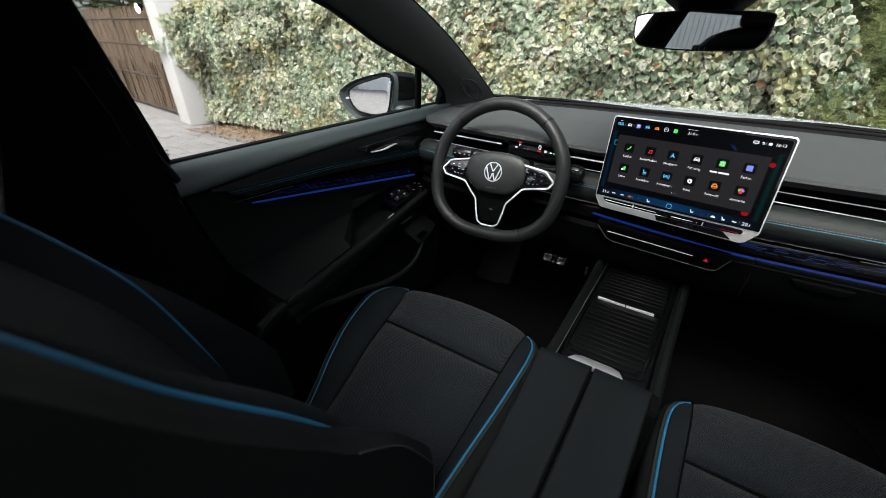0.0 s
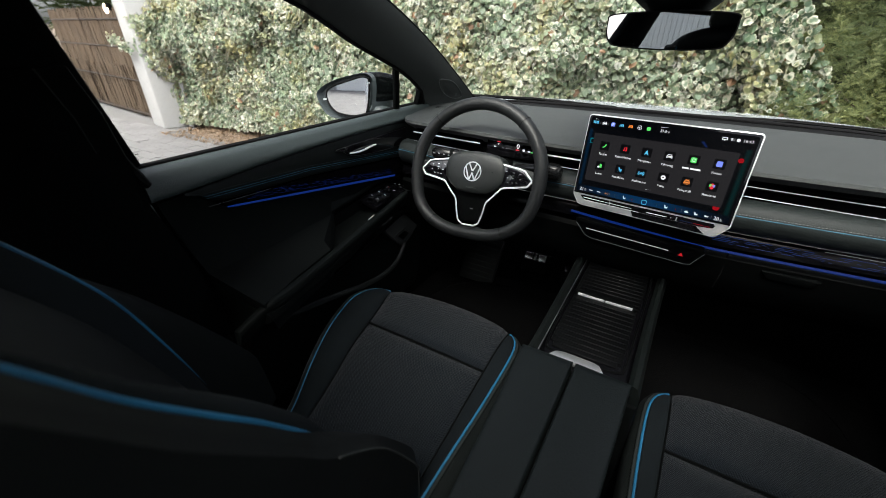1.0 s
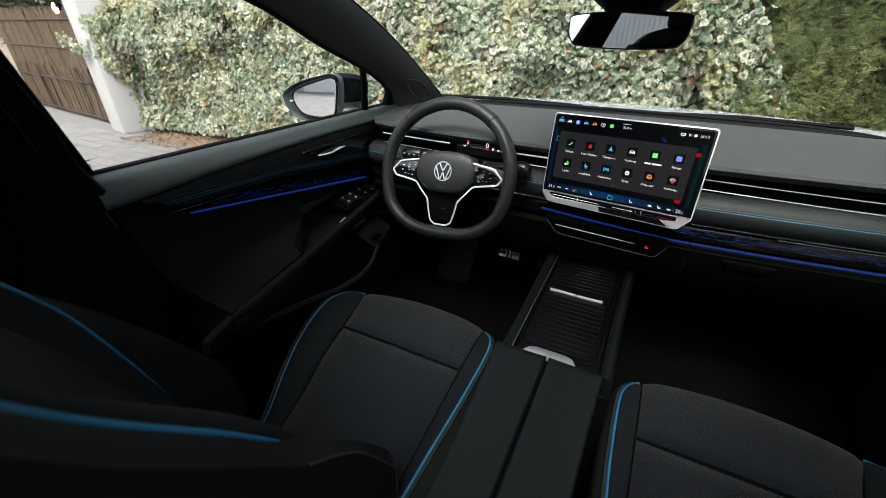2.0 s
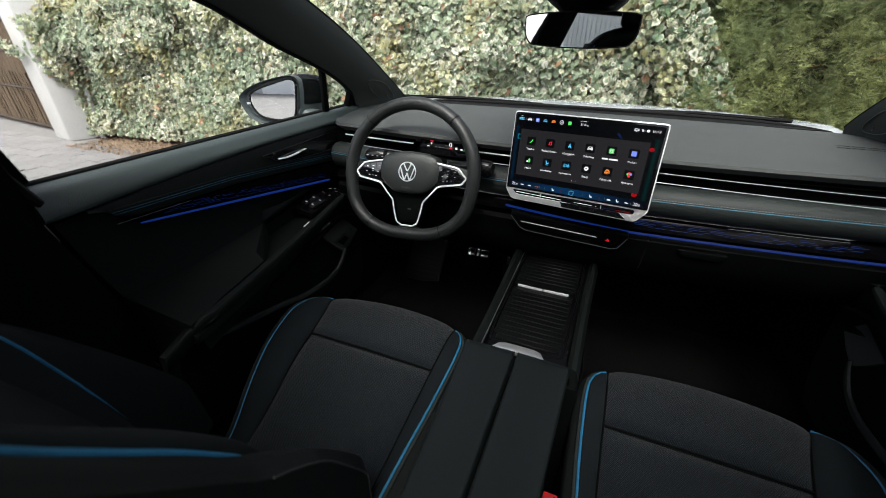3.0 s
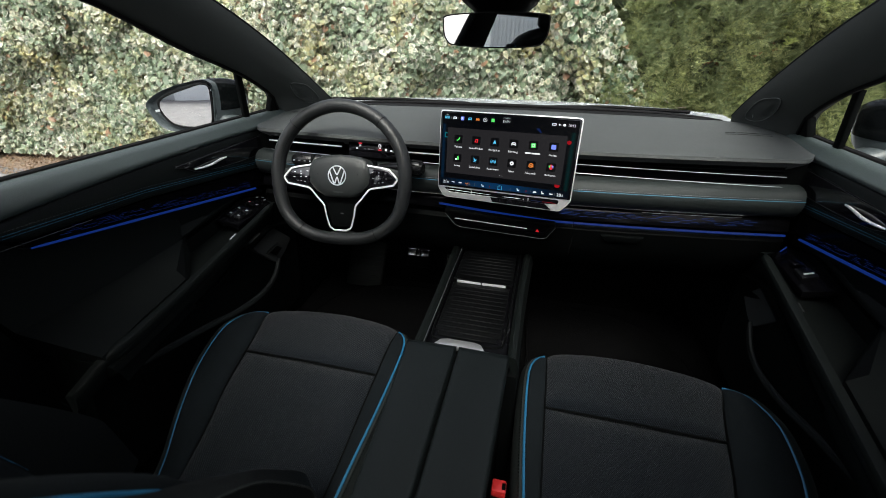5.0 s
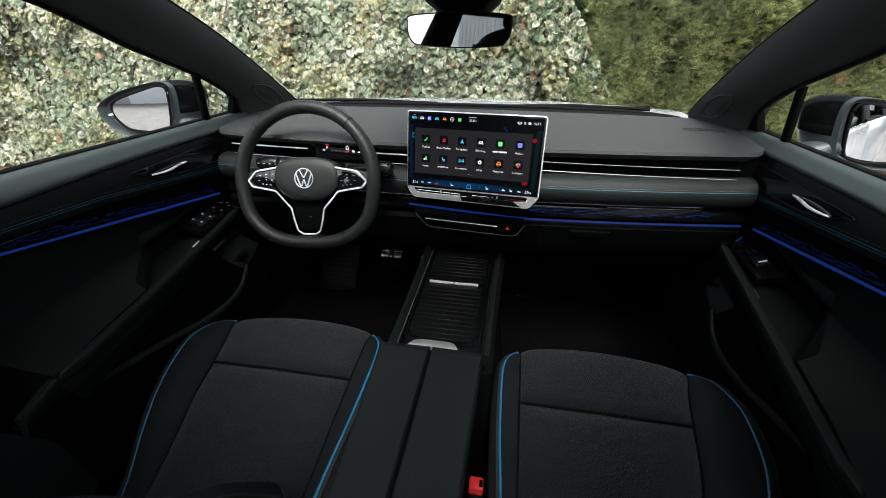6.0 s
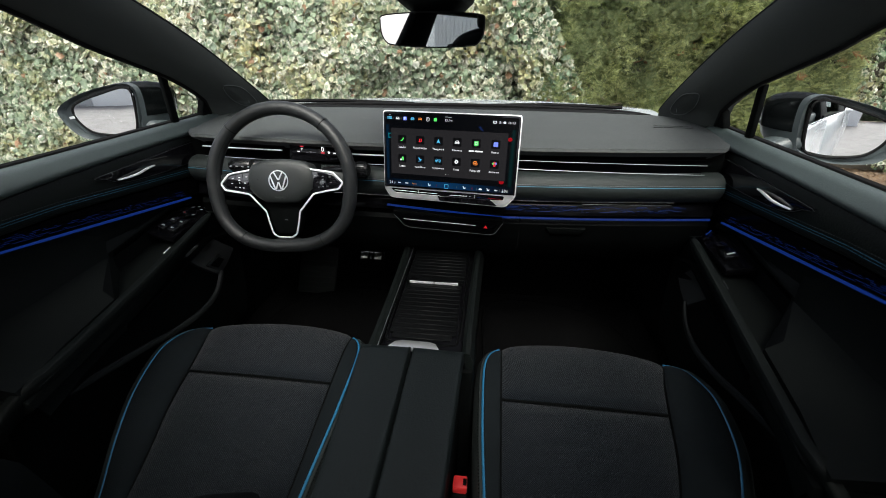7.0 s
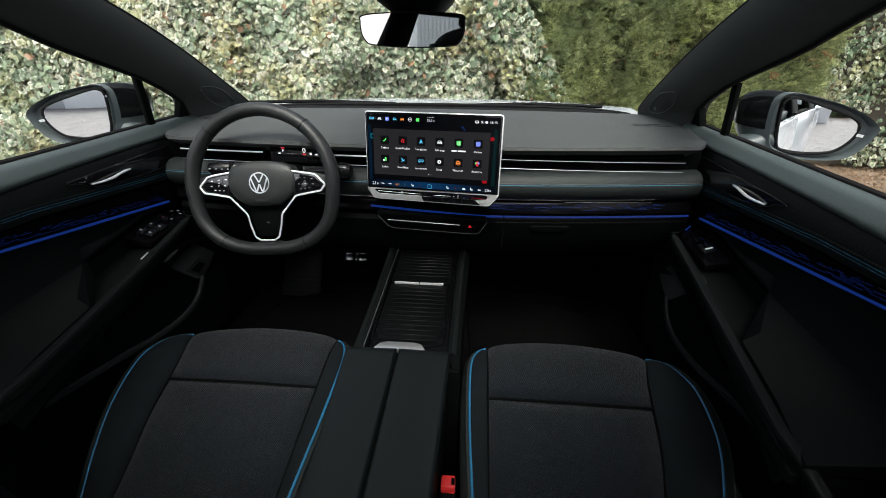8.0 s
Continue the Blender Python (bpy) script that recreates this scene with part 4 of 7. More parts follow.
# Black patch painted as the dark reflection in the silver lower face.
lower = part("lip_reflection", slab([dp(0.1345, 0.0138, 0.0003), dp(0.2600, 0.0146, 0.0003), dp(0.2770, 0.0024, 0.0003), dp(0.1400, 0.0024, 0.0003)], DN * 0.0005), PIANO, disp, "", 0)

# ---- steering wheel ----
wheel = thing("steering_wheel", (-0.363, 0.02, 0.845), "black leather flat-bottomed steering wheel with silver spoke trim", "steering wheel")
TILT_W = radians(20)
WM = Matrix.Translation((-0.3665, 0.0015, 0.8490)) @ Matrix(((1, 0, 0), (0, math.sin(TILT_W), -math.cos(TILT_W)), (0, math.cos(TILT_W), math.sin(TILT_W)))).to_4x4() @ Matrix.Rotation(radians(3.0), 4, "Z")


def wp(u, v, w=0.0):
    return WM @ V((u, v, w))


def rim_point(a, grow=0.0):
    """Round above, squarer and shallower below."""
    c, s_ = math.cos(a), math.sin(a)
    n, b = (2.0, 0.167) if s_ >= 0 else (2.0 + 0.55 * min(1, -s_ * 2), 0.168 - 0.0125 * min(1, -s_ * 1.6))
    k = (abs(c / 0.1700) ** n + abs(s_ / b) ** n) ** (-1 / n) + grow
    return k * c, k * s_


rim = [rim_point(2 * math.pi * k / 96) for k in range(96)]
AX = (WM.to_3x3() @ V((0, 0, 1))).normalized()
rim_part = part("rim", tube([wp(u, v) for u, v in rim], [0.0158 + 0.0012 * max(0, abs(math.cos(2 * math.pi * k / 96)) - 0.7) for k in range(96)], 16, True, 1.12, AX), RIM, wheel, "black leather rim")
for deg in (49, 133, 233, 305):
    a = radians(deg)
    q, r = V((*rim_point(a), 0)), V((*rim_point(a + 0.02), 0))
    d = (r - q).normalized()
    o = V((0, 0, 1)).cross(d)
    part("rim_seam", tube([WM @ (q + 0.0163 * (math.cos(t_) * o) + V((0, 0, 0.0182)) * math.sin(t_)) for t_ in [2 * math.pi * j / 16 for j in range(16)]], 0.0008, 5, True), HARD, rim_part)
# stitching along the inner side of the rim
for a0, a1 in ((-40, 40), (140, 220)):
    line = [wp(*rim_point(radians(a0 + (a1 - a0) * k / 20), -0.0125), 0.0110) for k in range(21)]
    part("stitching", stitches(line, 0.0032, 0.0022, 0.0005, AX), HARD, rim_part, "", 0)


def wslab(pts, w0, w1, bev):
    return slab([wp(u, v, w0) for u, v in pts], AX * (w1 - w0), bev, 3)


HUB = [(-0.046, 0.0480), (-0.023, 0.0510), (0.0, 0.0520), (0.023, 0.0510), (0.046, 0.0480), (0.070, 0.0400), (0.079, 0.0270), (0.083, 0.0070), (0.080, -0.0180), (0.064, -0.0360), (0.040, -0.0510), (0.0, -0.0530), (-0.040, -0.0510), (-0.064, -0.0360), (-0.080, -0.0180), (-0.083, 0.0070), (-0.079, 0.0270), (-0.070, 0.0400)]
# the cover swells towards its middle
rings = []
for k, w in ((1.0, -0.030), (1.0, -0.004), (0.985, 0.002), (0.955, 0.0055), (0.85, 0.0090), (0.6, 0.0115), (0.3, 0.0125)):
    rings.append([wp(u * k, v * k - 0.001 * (1 - k), w) for u, v in HUB])
hub = part("airbag_cover", loft(bmesh.new(), rings), HUBCAP, wheel, "soft black airbag cover", 50)
part("column_shroud", wslab([(-0.075, 0.045), (0.075, 0.045), (0.085, -0.03), (0.05, -0.06), (-0.05, -0.06), (-0.085, -0.03)], -0.13, -0.032, 0.015), HARD, wheel, "black steering column shroud")
part("emblem_disc", tube([wp(0, 0.001, 0.0115), wp(0, 0.001, 0.0131), wp(0, 0.001, 0.0133)], [0.0235, 0.0232, 0.022], 40, False, 1.0, WM.to_3x3() @ V((0, 1, 0))), HUBCAP, hub)
part("emblem_ring", tube([wp(0.0230 * math.cos(a), 0.0230 * math.sin(a) + 0.001, 0.0136) for a in [2 * math.pi * j / 40 for j in range(40)]], 0.0015, 8, True, 0.7, AX), SILVER, hub, "silver emblem ring")
for pts in ([(-0.0105, 0.0195), (-0.0008, 0.0020), (0.0008, 0.0020), (0.0105, 0.0195)], [(-0.0195, 0.0110), (-0.0085, -0.0190), (-0.0060, -0.0190), (-0.0005, -0.0035), (0.0005, -0.0035), (0.0060, -0.0190), (0.0085, -0.0190), (0.0195, 0.0110)]):
    part("emblem_bar", tube([wp(u, v + 0.001, 0.0136) for u, v in pts], 0.0018, 6, False, 0.7, AX), SILVER, hub)
lettering("AIRBAG", 0.0078, WM @ pose(0, -0.0405, 0.0106), GRILLE_RIM, hub)
for s in (-1, 1):
    part("cover_dimple", tube([wp(s * 0.052, 0.004, 0.0095), wp(s * 0.0535, 0.0045, 0.0100)], 0.0022, 6), HARD, hub)
    pad = [(s * 0.066, 0.0245), (s * 0.104, 0.0190), (s * 0.128, 0.0145), (s * 0.1475, -0.0050), (s * 0.1385, -0.0165), (s * 0.108, -0.0225), (s * 0.070, -0.0275)]
    sp = part("spoke", wslab([(s * 0.060, 0.0290), (s * 0.120, 0.0230), (s * 0.172, 0.0130), (s * 0.172, -0.0200), (s * 0.120, -0.0265), (s * 0.060, -0.0310)], -0.022, -0.002, 0.005), SOFT, wheel, "black spoke")
    bp_ = part("button_pad", wslab(pad, -0.006, 0.0025, 0.002), PIANO, sp, "gloss black steering wheel button pad")
    for i, (u, v) in enumerate(((0.086, 0.0110), (0.104, 0.0100), (0.121, 0.0080), (0.090, -0.0035), (0.104, -0.0030), (0.104, 0.0030), (0.094, -0.0150), (0.104, -0.0140), (0.114, -0.0130), (0.123, -0.0040))):
        k = 0.0024 if i not in (4, 7) else 0.0017
        # Right pad's white print is greyed, standing for the reflection over it.
        part("button_symbol", wslab([(s * u - k, v - 0.0007), (s * u + k, v - 0.0007), (s * u + k, v + 0.0007), (s * u - k, v + 0.0007)], 0.0026, 0.0029, 0), PRINT if s < 0 else STITCH_GREY, bp_, "", 0)
    for gap in ([(s * 0.075, 0.0035), (s * 0.138, -0.0010)], [(s * 0.113, 0.0160), (s * 0.113, -0.0190)], [(s * 0.095, 0.0180), (s * 0.095, -0.0210)]):
        part("pad_gap", tube([wp(u, v, 0.0026) for u, v in gap], 0.0005, 4), HARD, bp_)
low = part("lower_spoke", wslab([(-0.066, -0.044), (-0.044, -0.072), (-0.0385, -0.098), (-0.028, -0.128), (0.028, -0.128), (0.0385, -0.098), (0.044, -0.072), (0.066, -0.044)], -0.034, -0.012, 0.004), HARD, wheel, "black lower spoke")
# one bright band: round one button pad, down the legs of the spoke and round the other pad
HALF = [(0.064, 0.0285), (0.090, 0.0240), (0.118, 0.0200), (0.131, 0.0165), (0.1505, -0.0035), (0.1505, -0.0075), (0.1425, -0.0185), (0.138, -0.0205), (0.110, -0.0250), (0.084, -0.0295), (0.078, -0.0325), (0.060, -0.0530), (0.044, -0.0700), (0.0415, -0.0760), (0.0375, -0.0980), (0.0305, -0.1230), (0.0275, -0.1280), (0.0160, -0.1350)]
band_pts = HALF + [(-u, v) for u, v in reversed(HALF)]
part("silver_trim", tube([wp(u, v, 0.0030 - 0.05 * max(0, -0.03 - v)) for u, v in band_pts], 0.0024, 8, False, 0.8, AX), WHITE_TRIM, wheel, "bright silver band along the spokes")
part("lower_spoke_foot", wslab([(-0.026, -0.138), (-0.050, -0.152), (0.050, -0.152), (0.026, -0.138)], -0.026, -0.004, 0.005), RIM, low)
part("small_badge", wslab([(-0.004, -0.091), (0.004, -0.092), (0.004, -0.0945), (-0.004, -0.0935)], -0.0125, -0.0115, 0), GRILLE_RIM, low, "", 0)
# stalks
st = tube([(-0.400, 0.060, 0.864), (-0.440, 0.041, 0.869), (-0.475, 0.036, 0.8715), (-0.500, 0.034, 0.8725), (-0.508, 0.034, 0.8725)], [0.012, 0.0165, 0.0180, 0.0165, 0.010], 14, False, 1.0)
stalk = tagged(part("indicator_stalk", st, STALK), "gloss black indicator stalk with printed symbols", "stalk")
for i in range(4):
    part("stalk_symbol", rbox((-0.498 + 0.014 * i, 0.0150 + 0.0016 * i, 0.8750 - 0.0006 * i), (-0.4935 + 0.014 * i, 0.0200 + 0.0016 * i, 0.8772 - 0.0006 * i)), STITCH_GREY, stalk, "", 0)
part("stalk_ring", tube([(-0.456, 0.0385, 0.8703), (-0.447, 0.0398, 0.8697)], 0.0182, 14), HARD, stalk)
st = tube([(-0.280, 0.060, 0.858), (-0.212, 0.040, 0.872), (-0.190, 0.035, 0.874), (-0.166, 0.030, 0.874), (-0.159, 0.029, 0.874)], [0.010, 0.013, 0.0180, 0.0187, 0.013], 14)
gear = tagged(part("gear_stalk", st, STALK), "black drive selector stalk with ribbed end", "stalk")

for k in range(10):
    a = 2 * math.pi * k / 10
    d = V((0, math.cos(a), math.sin(a))) * 0.0185
    part("grip_rib", tube([V((-0.188, 0.0346, 0.874)) + d, V((-0.165, 0.0298, 0.874)) + d], 0.0013, 5), HARD, gear)

# ---- centre console ----
con = thing("centre_console", (0, -0.3, 0.26), "black centre console with twin armrest lids and roller shutters", "centre console")
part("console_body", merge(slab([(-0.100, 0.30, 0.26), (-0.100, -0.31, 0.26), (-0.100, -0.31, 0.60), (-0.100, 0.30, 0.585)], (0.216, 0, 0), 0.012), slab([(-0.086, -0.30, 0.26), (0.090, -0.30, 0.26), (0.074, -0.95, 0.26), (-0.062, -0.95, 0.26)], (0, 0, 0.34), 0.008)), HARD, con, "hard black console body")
for s in (-1, 1):
    e = 0.074 if s < 0 else 0.091
    rail = [(s * e, -0.30, 0.592), (s * e, -0.30, 0.632), (s * (e + 0.007), -0.30, 0.640), (s * (e + 0.016), -0.30, 0.636), (s * (e + 0.0225), -0.30, 0.615), (s * (e + 0.0235), -0.30, 0.54)]
    rings = []
    for k in range(13):
        y = -0.30 + 0.52 * k / 12
        rings.append([V((x + s * 0.012 * (k / 12) ** 2, y, z - 0.006 * (k / 12))) for x, _, z in rail])
    part("side_rail", loft(bmesh.new(), rings), INSERT, con, "soft black console rail")
tray = part("tray_frame", merge(slab([(-0.084, -0.302, 0.600), (0.099, -0.302, 0.600), (0.106, 0.19, 0.596), (-0.088, 0.19, 0.596)], (0, 0, 0.016), 0.002)), DECOR, con, "gloss black tray surround")
well = spline([(x + 0.006, y, 0.617) for x, y in [(-0.074, -0.235), (-0.062, -0.258), (0, -0.262), (0.062, -0.258), (0.074, -0.235), (0.077, -0.12), (0.079, -0.05), (0.080, 0.10), (0.07, 0.128), (0, 0.132), (-0.07, 0.128), (-0.080, 0.10), (-0.079, -0.05), (-0.077, -0.12)]], 4, True)
# Thin metal bar drawn as the highlight along the gloss tray's inner edge.
part("tray_highlight", tube([(-0.0720, -0.292, 0.634), (-0.0725, -0.10, 0.632), (-0.0735, 0.10, 0.629), (-0.076, 0.19, 0.628)], 0.0008, 5), SLIM_CHROME, tray, "highlight line drawn along the tray edge")
part("tray_rim", tube(well, 0.0022, 6, True), SHUTTER, tray)
for k in range(13):
    y = -0.248 + 0.0152 * k
    w_ = 0.069 - (0.008 if k == 0 else 0)
    part("shutter_slat", rbox((0.005 - w_, y, 0.611), (0.005 + w_, y + 0.0144, 0.6188), 0.0010, 1), SHUTTER, tray)
for k in range(11):
    y = -0.040 + 0.0152 * k
    part("shutter_slat", rbox((-0.066, y, 0.606), (0.079, y + 0.0144, 0.6172), 0.0010, 1), SHUTTER, tray)
grip = part("shutter_grip", slab(spline([(-0.058, -0.049, 0.617), (0.066, -0.049, 0.617), (0.056, -0.033, 0.617), (0.0, -0.026, 0.617), (-0.048, -0.033, 0.617)], 3, True), (0, 0, 0.008), 0.002), SHUTTER, tray, "black shutter grip")
for x0, x1 in ((-0.056, 0.004), (0.006, 0.064)):
    part("chrome_bar", rbox((x0, -0.0525, 0.618), (x1, -0.0475, 0.6245), 0.0015), CHROME, grip, "bright chrome grip bar")
part("front_chrome_line", tube([(-0.055, 0.135, 0.618), (0.062, 0.135, 0.618)], 0.0011, 6), CHROME, tray)
latch = part("armrest_latch", slab([(-0.050, -0.303, 0.634), (0.050, -0.303, 0.634), (0.040, -0.283, 0.630), (0.026, -0.277, 0.628), (-0.026, -0.277, 0.628), (-0.040, -0.283, 0.630)], (0, 0, 0.012), 0.003), SILVER, con, "satin silver armrest latch")
part("latch_base", rbox((-0.090, -0.312, 0.600), (0.092, -0.290, 0.630), 0.003), PIANO, con)
for s in (-1, 1):
    a = [(s * 0.0024, -0.312, 0.655), (s * 0.0024, -0.5, 0.655), (s * 0.0024, -0.80, 0.653)]
    b = [(-0.0965, -0.312, 0.653), (-0.0835, -0.5, 0.653), (-0.068, -0.80, 0.651)] if s < 0 else [(0.0955, -0.312, 0.653), (0.0895, -0.5, 0.653), (0.082, -0.80, 0.651)]
    part("armrest_lid", pillow(a, b, (0, 0, 1), 0.0055, 0.028, 44, 60, 24.0, 0.003), LID, con, "padded black leatherette armrest lid")
part("armrest_base", slab([(-0.092, -0.308, 0.585), (0.092, -0.308, 0.585), (0.080, -0.82, 0.585), (-0.064, -0.82, 0.585)], (0, 0, 0.049), 0.006), HARD, con)

# ---- seats ----


def seat(name, s, label):
    t = thing(name, (s * 0.35, -0.45, 0.26), label, "car seat", "front seats")
    mx = lambda pts: [V((s * x, y, z)) for x, y, z in pts]
    # cushion: (distance from the car's middle, along, up)
    inner_seam_f, outer_seam_f = [(0.178, -0.150, 0.505), (0.176, -0.172, 0.533), (0.172, -0.215, 0.545), (0.172, -0.310, 0.537)], [(0.522, -0.155, 0.505), (0.517, -0.178, 0.531), (0.504, -0.22, 0.543), (0.484, -0.310, 0.535)]
    front = pillow(mx(spline(inner_seam_f, 5)), mx(spline(outer_seam_f, 5)), (0, -0.1, 1), 0.010, 0.08, 26, 18, 9, 0.006)
    for v_ in front.verts:
        k = (abs(v_.co.x) - 0.34) / 0.17
        v_.co.y += 0.022 * max(0, 1 - k * k) * max(0, min(1, (v_.co.y + 0.30) / 0.14))
    part("cushion_front", front, CLOTH, t, "dark grey knitted cloth thigh panel")
    ia, ob_ = [(0.172, -0.313, 0.535), (0.171, -0.40, 0.525), (0.170, -0.50, 0.508), (0.172, -0.66, 0.485)], [(0.483, -0.313, 0.533), (0.470, -0.40, 0.522), (0.447, -0.50, 0.505), (0.42, -0.66, 0.482)]
    part("cushion_centre", pillow(mx(spline(ia, 4)), mx(spline(ob_, 4)), (0, 0, 1), 0.010, 0.06, 22, 26, 9, -0.006), CLOTH, t, "dark grey knitted cloth seat centre")
    wide = lambda pts: [(x + (-0.009 if s < 0 else 0.013) * max(0, min(1, (-0.24 - y) / 0.16)), y, z) for x, y, z in pts]
    pi_ = spline([(0.168, -0.176, 0.538), (0.146, -0.205, 0.547), (0.136, -0.255, 0.549), (0.137, -0.38, 0.540), (0.144, -0.50, 0.526), (0.150, -0.62, 0.51)], 5)
    si = spline([(0.174, -0.176, 0.534), (0.172, -0.215, 0.545), (0.1715, -0.255, 0.545), (0.1705, -0.38, 0.530), (0.170, -0.50, 0.511), (0.172, -0.62, 0.492)], 5)
    part("inner_bolster", pillow(mx(pi_), mx(si), (0, 0, 1), 0.005, 0.05, 8, 26, 6), SUEDE, t, "black suede-like side bolster")
    po = spline(wide([(0.519, -0.177, 0.533), (0.548, -0.197, 0.543), (0.566, -0.240, 0.551), (0.570, -0.29, 0.552), (0.556, -0.38, 0.541), (0.524, -0.47, 0.522), (0.488, -0.56, 0.492), (0.475, -0.62, 0.48)]), 5)
    so = spline([(0.516, -0.179, 0.530), (0.508, -0.205, 0.539), (0.496, -0.245, 0.542), (0.486, -0.30, 0.537), (0.472, -0.39, 0.524), (0.452, -0.47, 0.510), (0.432, -0.56, 0.496), (0.42, -0.62, 0.487)], 5)
    part("outer_bolster", pillow(mx(so), mx(po), (0, 0, 1), 0.006, 0.05, 12, 28, 6, 0.008), SUEDE, t, "black suede-like side bolster")
    # Black bars along the seams stand for the shadow in their grooves.
    part("cushion_seam", tube(mx([(0.172, -0.3115, 0.5385), (0.33, -0.3115, 0.5402), (0.4835, -0.3115, 0.5372)]), 0.0025, 6, False, 0.8), HARD, t, "seam groove with its shadow drawn as a dark bar")
    part("cushion_seam", tube([p + V((0, 0, 0.001)) for p in mx(si)], 0.0021, 5), HARD, t)
    part("cushion_seam", tube([p + V((0, 0, 0.001)) for p in mx(so)], 0.0021, 5), HARD, t)
    part("piping", tube(mx(pi_), 0.0024, 8), PIPING, t, "bright blue piping")
    part("piping", tube(mx(po), 0.0024, 8), PIPING, t, "bright blue piping")
    # leatherette flanks
    for path, d, nm in ((po, 1, "outer_flank"), (pi_, -1, "inner_flank")):
        rings = []
        for q in path:
            o = 0.042 if d > 0 else 0.018
            rings.append([q + V((-d * 0.004, 0, -0.003)), q + V((d * 0.007, 0.002, -0.0025)), q + V((d * o * 0.55, 0.010, -0.011)), q + V((d * o * 0.88, 0.016, -0.030)), q + V((d * o, 0.018, -0.060)), q + V((d * o * 0.9, 0.016, -0.12)), q + V((d * o * 0.5, 0.006, -0.17)), q + V((-d * 0.05, 0, -0.17)), q + V((-d * 0.05, 0, -0.03))])
        rings = [[V((s * p.x, p.y, p.z)) for p in r] for r in rings]
        # Paler leather than on the backrest wings: the flank's sheen put into colour.
        fl = part(nm, loft(bmesh.new(), rings), BAND, t, "black leatherette seat flank")
        st_ = [q + V((d * 0.0085, 0.004, -0.0045)) for q in path[3:]]
        part("stitching", stitches(mx([(p.x, p.y, p.z) for p in st_]), 0.0034, 0.0024, 0.0006), HARD, fl, "", 0)
        if d > 0:
            st_ = [q + V((d * 0.0365, 0.016, -0.0285)) for q in path[6:]]
            part("stitching", stitches(mx([(p.x, p.y, p.z) for p in st_]), 0.0034, 0.0026, 0.0007), STITCH_GREY, fl, "", 0)
    lip = [V((s * x, -0.150 + 0.02 * (1 - ((x - 0.34) / 0.17) ** 2), 0)) for x in [0.16 + 0.037 * i for i in range(11)]]
    rings = [[p + V((0, -0.01, 0.500)), p + V((0, 0.004, 0.48)), p + V((0, -0.004, 0.40)), p + V((0, -0.05, 0.36)), p + V((0, -0.12, 0.40)), p + V((0, -0.10, 0.50))] for p in lip]
    part("front_lip", loft(bmesh.new(), rings), VINYL, t, "black leatherette seat front")
    part("seat_base", rbox((min(s * 0.16, s * 0.55), -0.66, 0.28), (max(s * 0.16, s * 0.55), -0.20, 0.40), 0.02), HARD, t, "black seat frame")
    # backrest
    lean = resample(spline([(0, y, z) for y, z in ((-0.655, 0.50), (-0.670, 0.60), (-0.685, 0.70), (-0.703, 0.78), (-0.754, 0.87), (-0.791, 0.925), (-0.831, 0.985), (-0.856, 1.03), (-0.878, 1.07), (-0.91, 1.13))], 4), 30)
    lean_o = resample(spline([(0, y, z) for y, z in ((-0.655, 0.50), (-0.668, 0.60), (-0.686, 0.69), (-0.708, 0.775), (-0.738, 0.87), (-0.786, 0.958), (-0.835, 1.03), (-0.872, 1.08), (-0.905, 1.13))], 4), 30)
    nrm = V((0, 0.94, 0.34))
    n_ = len(lean)
    xi = [0.212 - 0.045 * (k / (n_ - 1)) ** 0.8 for k in range(n_)]
    xo = [0.492 + 0.043 * (k / (n_ - 1)) ** 0.8 for k in range(n_)]
    pin = [V((s * x, p.y, p.z)) for x, p in zip(xi, lean)]
    pou = [V((s * x, p.y, p.z)) for x, p in zip(xo, lean_o)]
    cin = [V((s * (x + 0.055), p.y - 0.040, p.z)) for x, p in zip(xi, lean)]
    cou = [V((s * (x - 0.055), p.y - 0.040, p.z)) for x, p in zip(xo, lean_o)]
    part("backrest_centre", pillow(cin, cou, nrm, 0.008, 0.06, 18, 28, 8), VINYL, t, "black leatherette backrest")
    part("backrest_inner_bolster", pillow(pin, cin, nrm, 0.006, 0.05, 10, 28, 6, 0.020), SUEDE, t, "black suede-like backrest bolster")
    part("backrest_outer_bolster", pillow(pou, cou, nrm, 0.002, 0.05, 10, 28, 6, 0.0), SUEDE, t, "black suede-like backrest bolster")
    part("piping", tube(pin, 0.0030, 8), PIPING, t, "bright blue piping")
    part("piping", tube(pou, 0.0027, 8), PIPING, t, "bright blue piping")
    for xs, ln_, d, nm in ((xi, lean, -1, "inner_wing"), (xo, lean_o, 1, "outer_wing")):
        rings = []
        for x, p in zip(xs, ln_):
            f_ = 1 - (0.62 - p.z) * 0.6
            if p.z > 0.62:
                f_ = max(0.0, 1 - ((p.z - 0.62) / (0.22 if d < 0 else 0.28))) ** 0.9
            fw = 0.100 * f_
            rings.append([V((s * (x - d * 0.004), p.y - 0.004, p.z)), V((s * (x + d * 0.012), p.y + fw * 0.55 + 0.003, p.z)), V((s * (x + d * 0.034), p.y + fw, p.z - 0.002)), V((s * (x + d * 0.054), p.y + fw * 0.82, p.z - 0.004)), V((s * (x + d * 0.062), p.y - 0.03, p.z - 0.01)), V((s * (x + d * 0.05), p.y - 0.10, p.z - 0.02)), V((s * (x - d * 0.02), p.y - 0.12, p.z - 0.02)), V((s * (x - d * 0.02), p.y - 0.03, p.z))])
        wing = part(nm, loft(bmesh.new(), rings), VINYL, t, "black leatherette backrest wing")
        seam = [r[3] + V((s * d * 0.0005, 0.0005, 0.0005)) for r in rings[1:16]]
        part("wing_seam", tube(seam, 0.0014, 5), SOFT if d < 0 else HARD, wing)
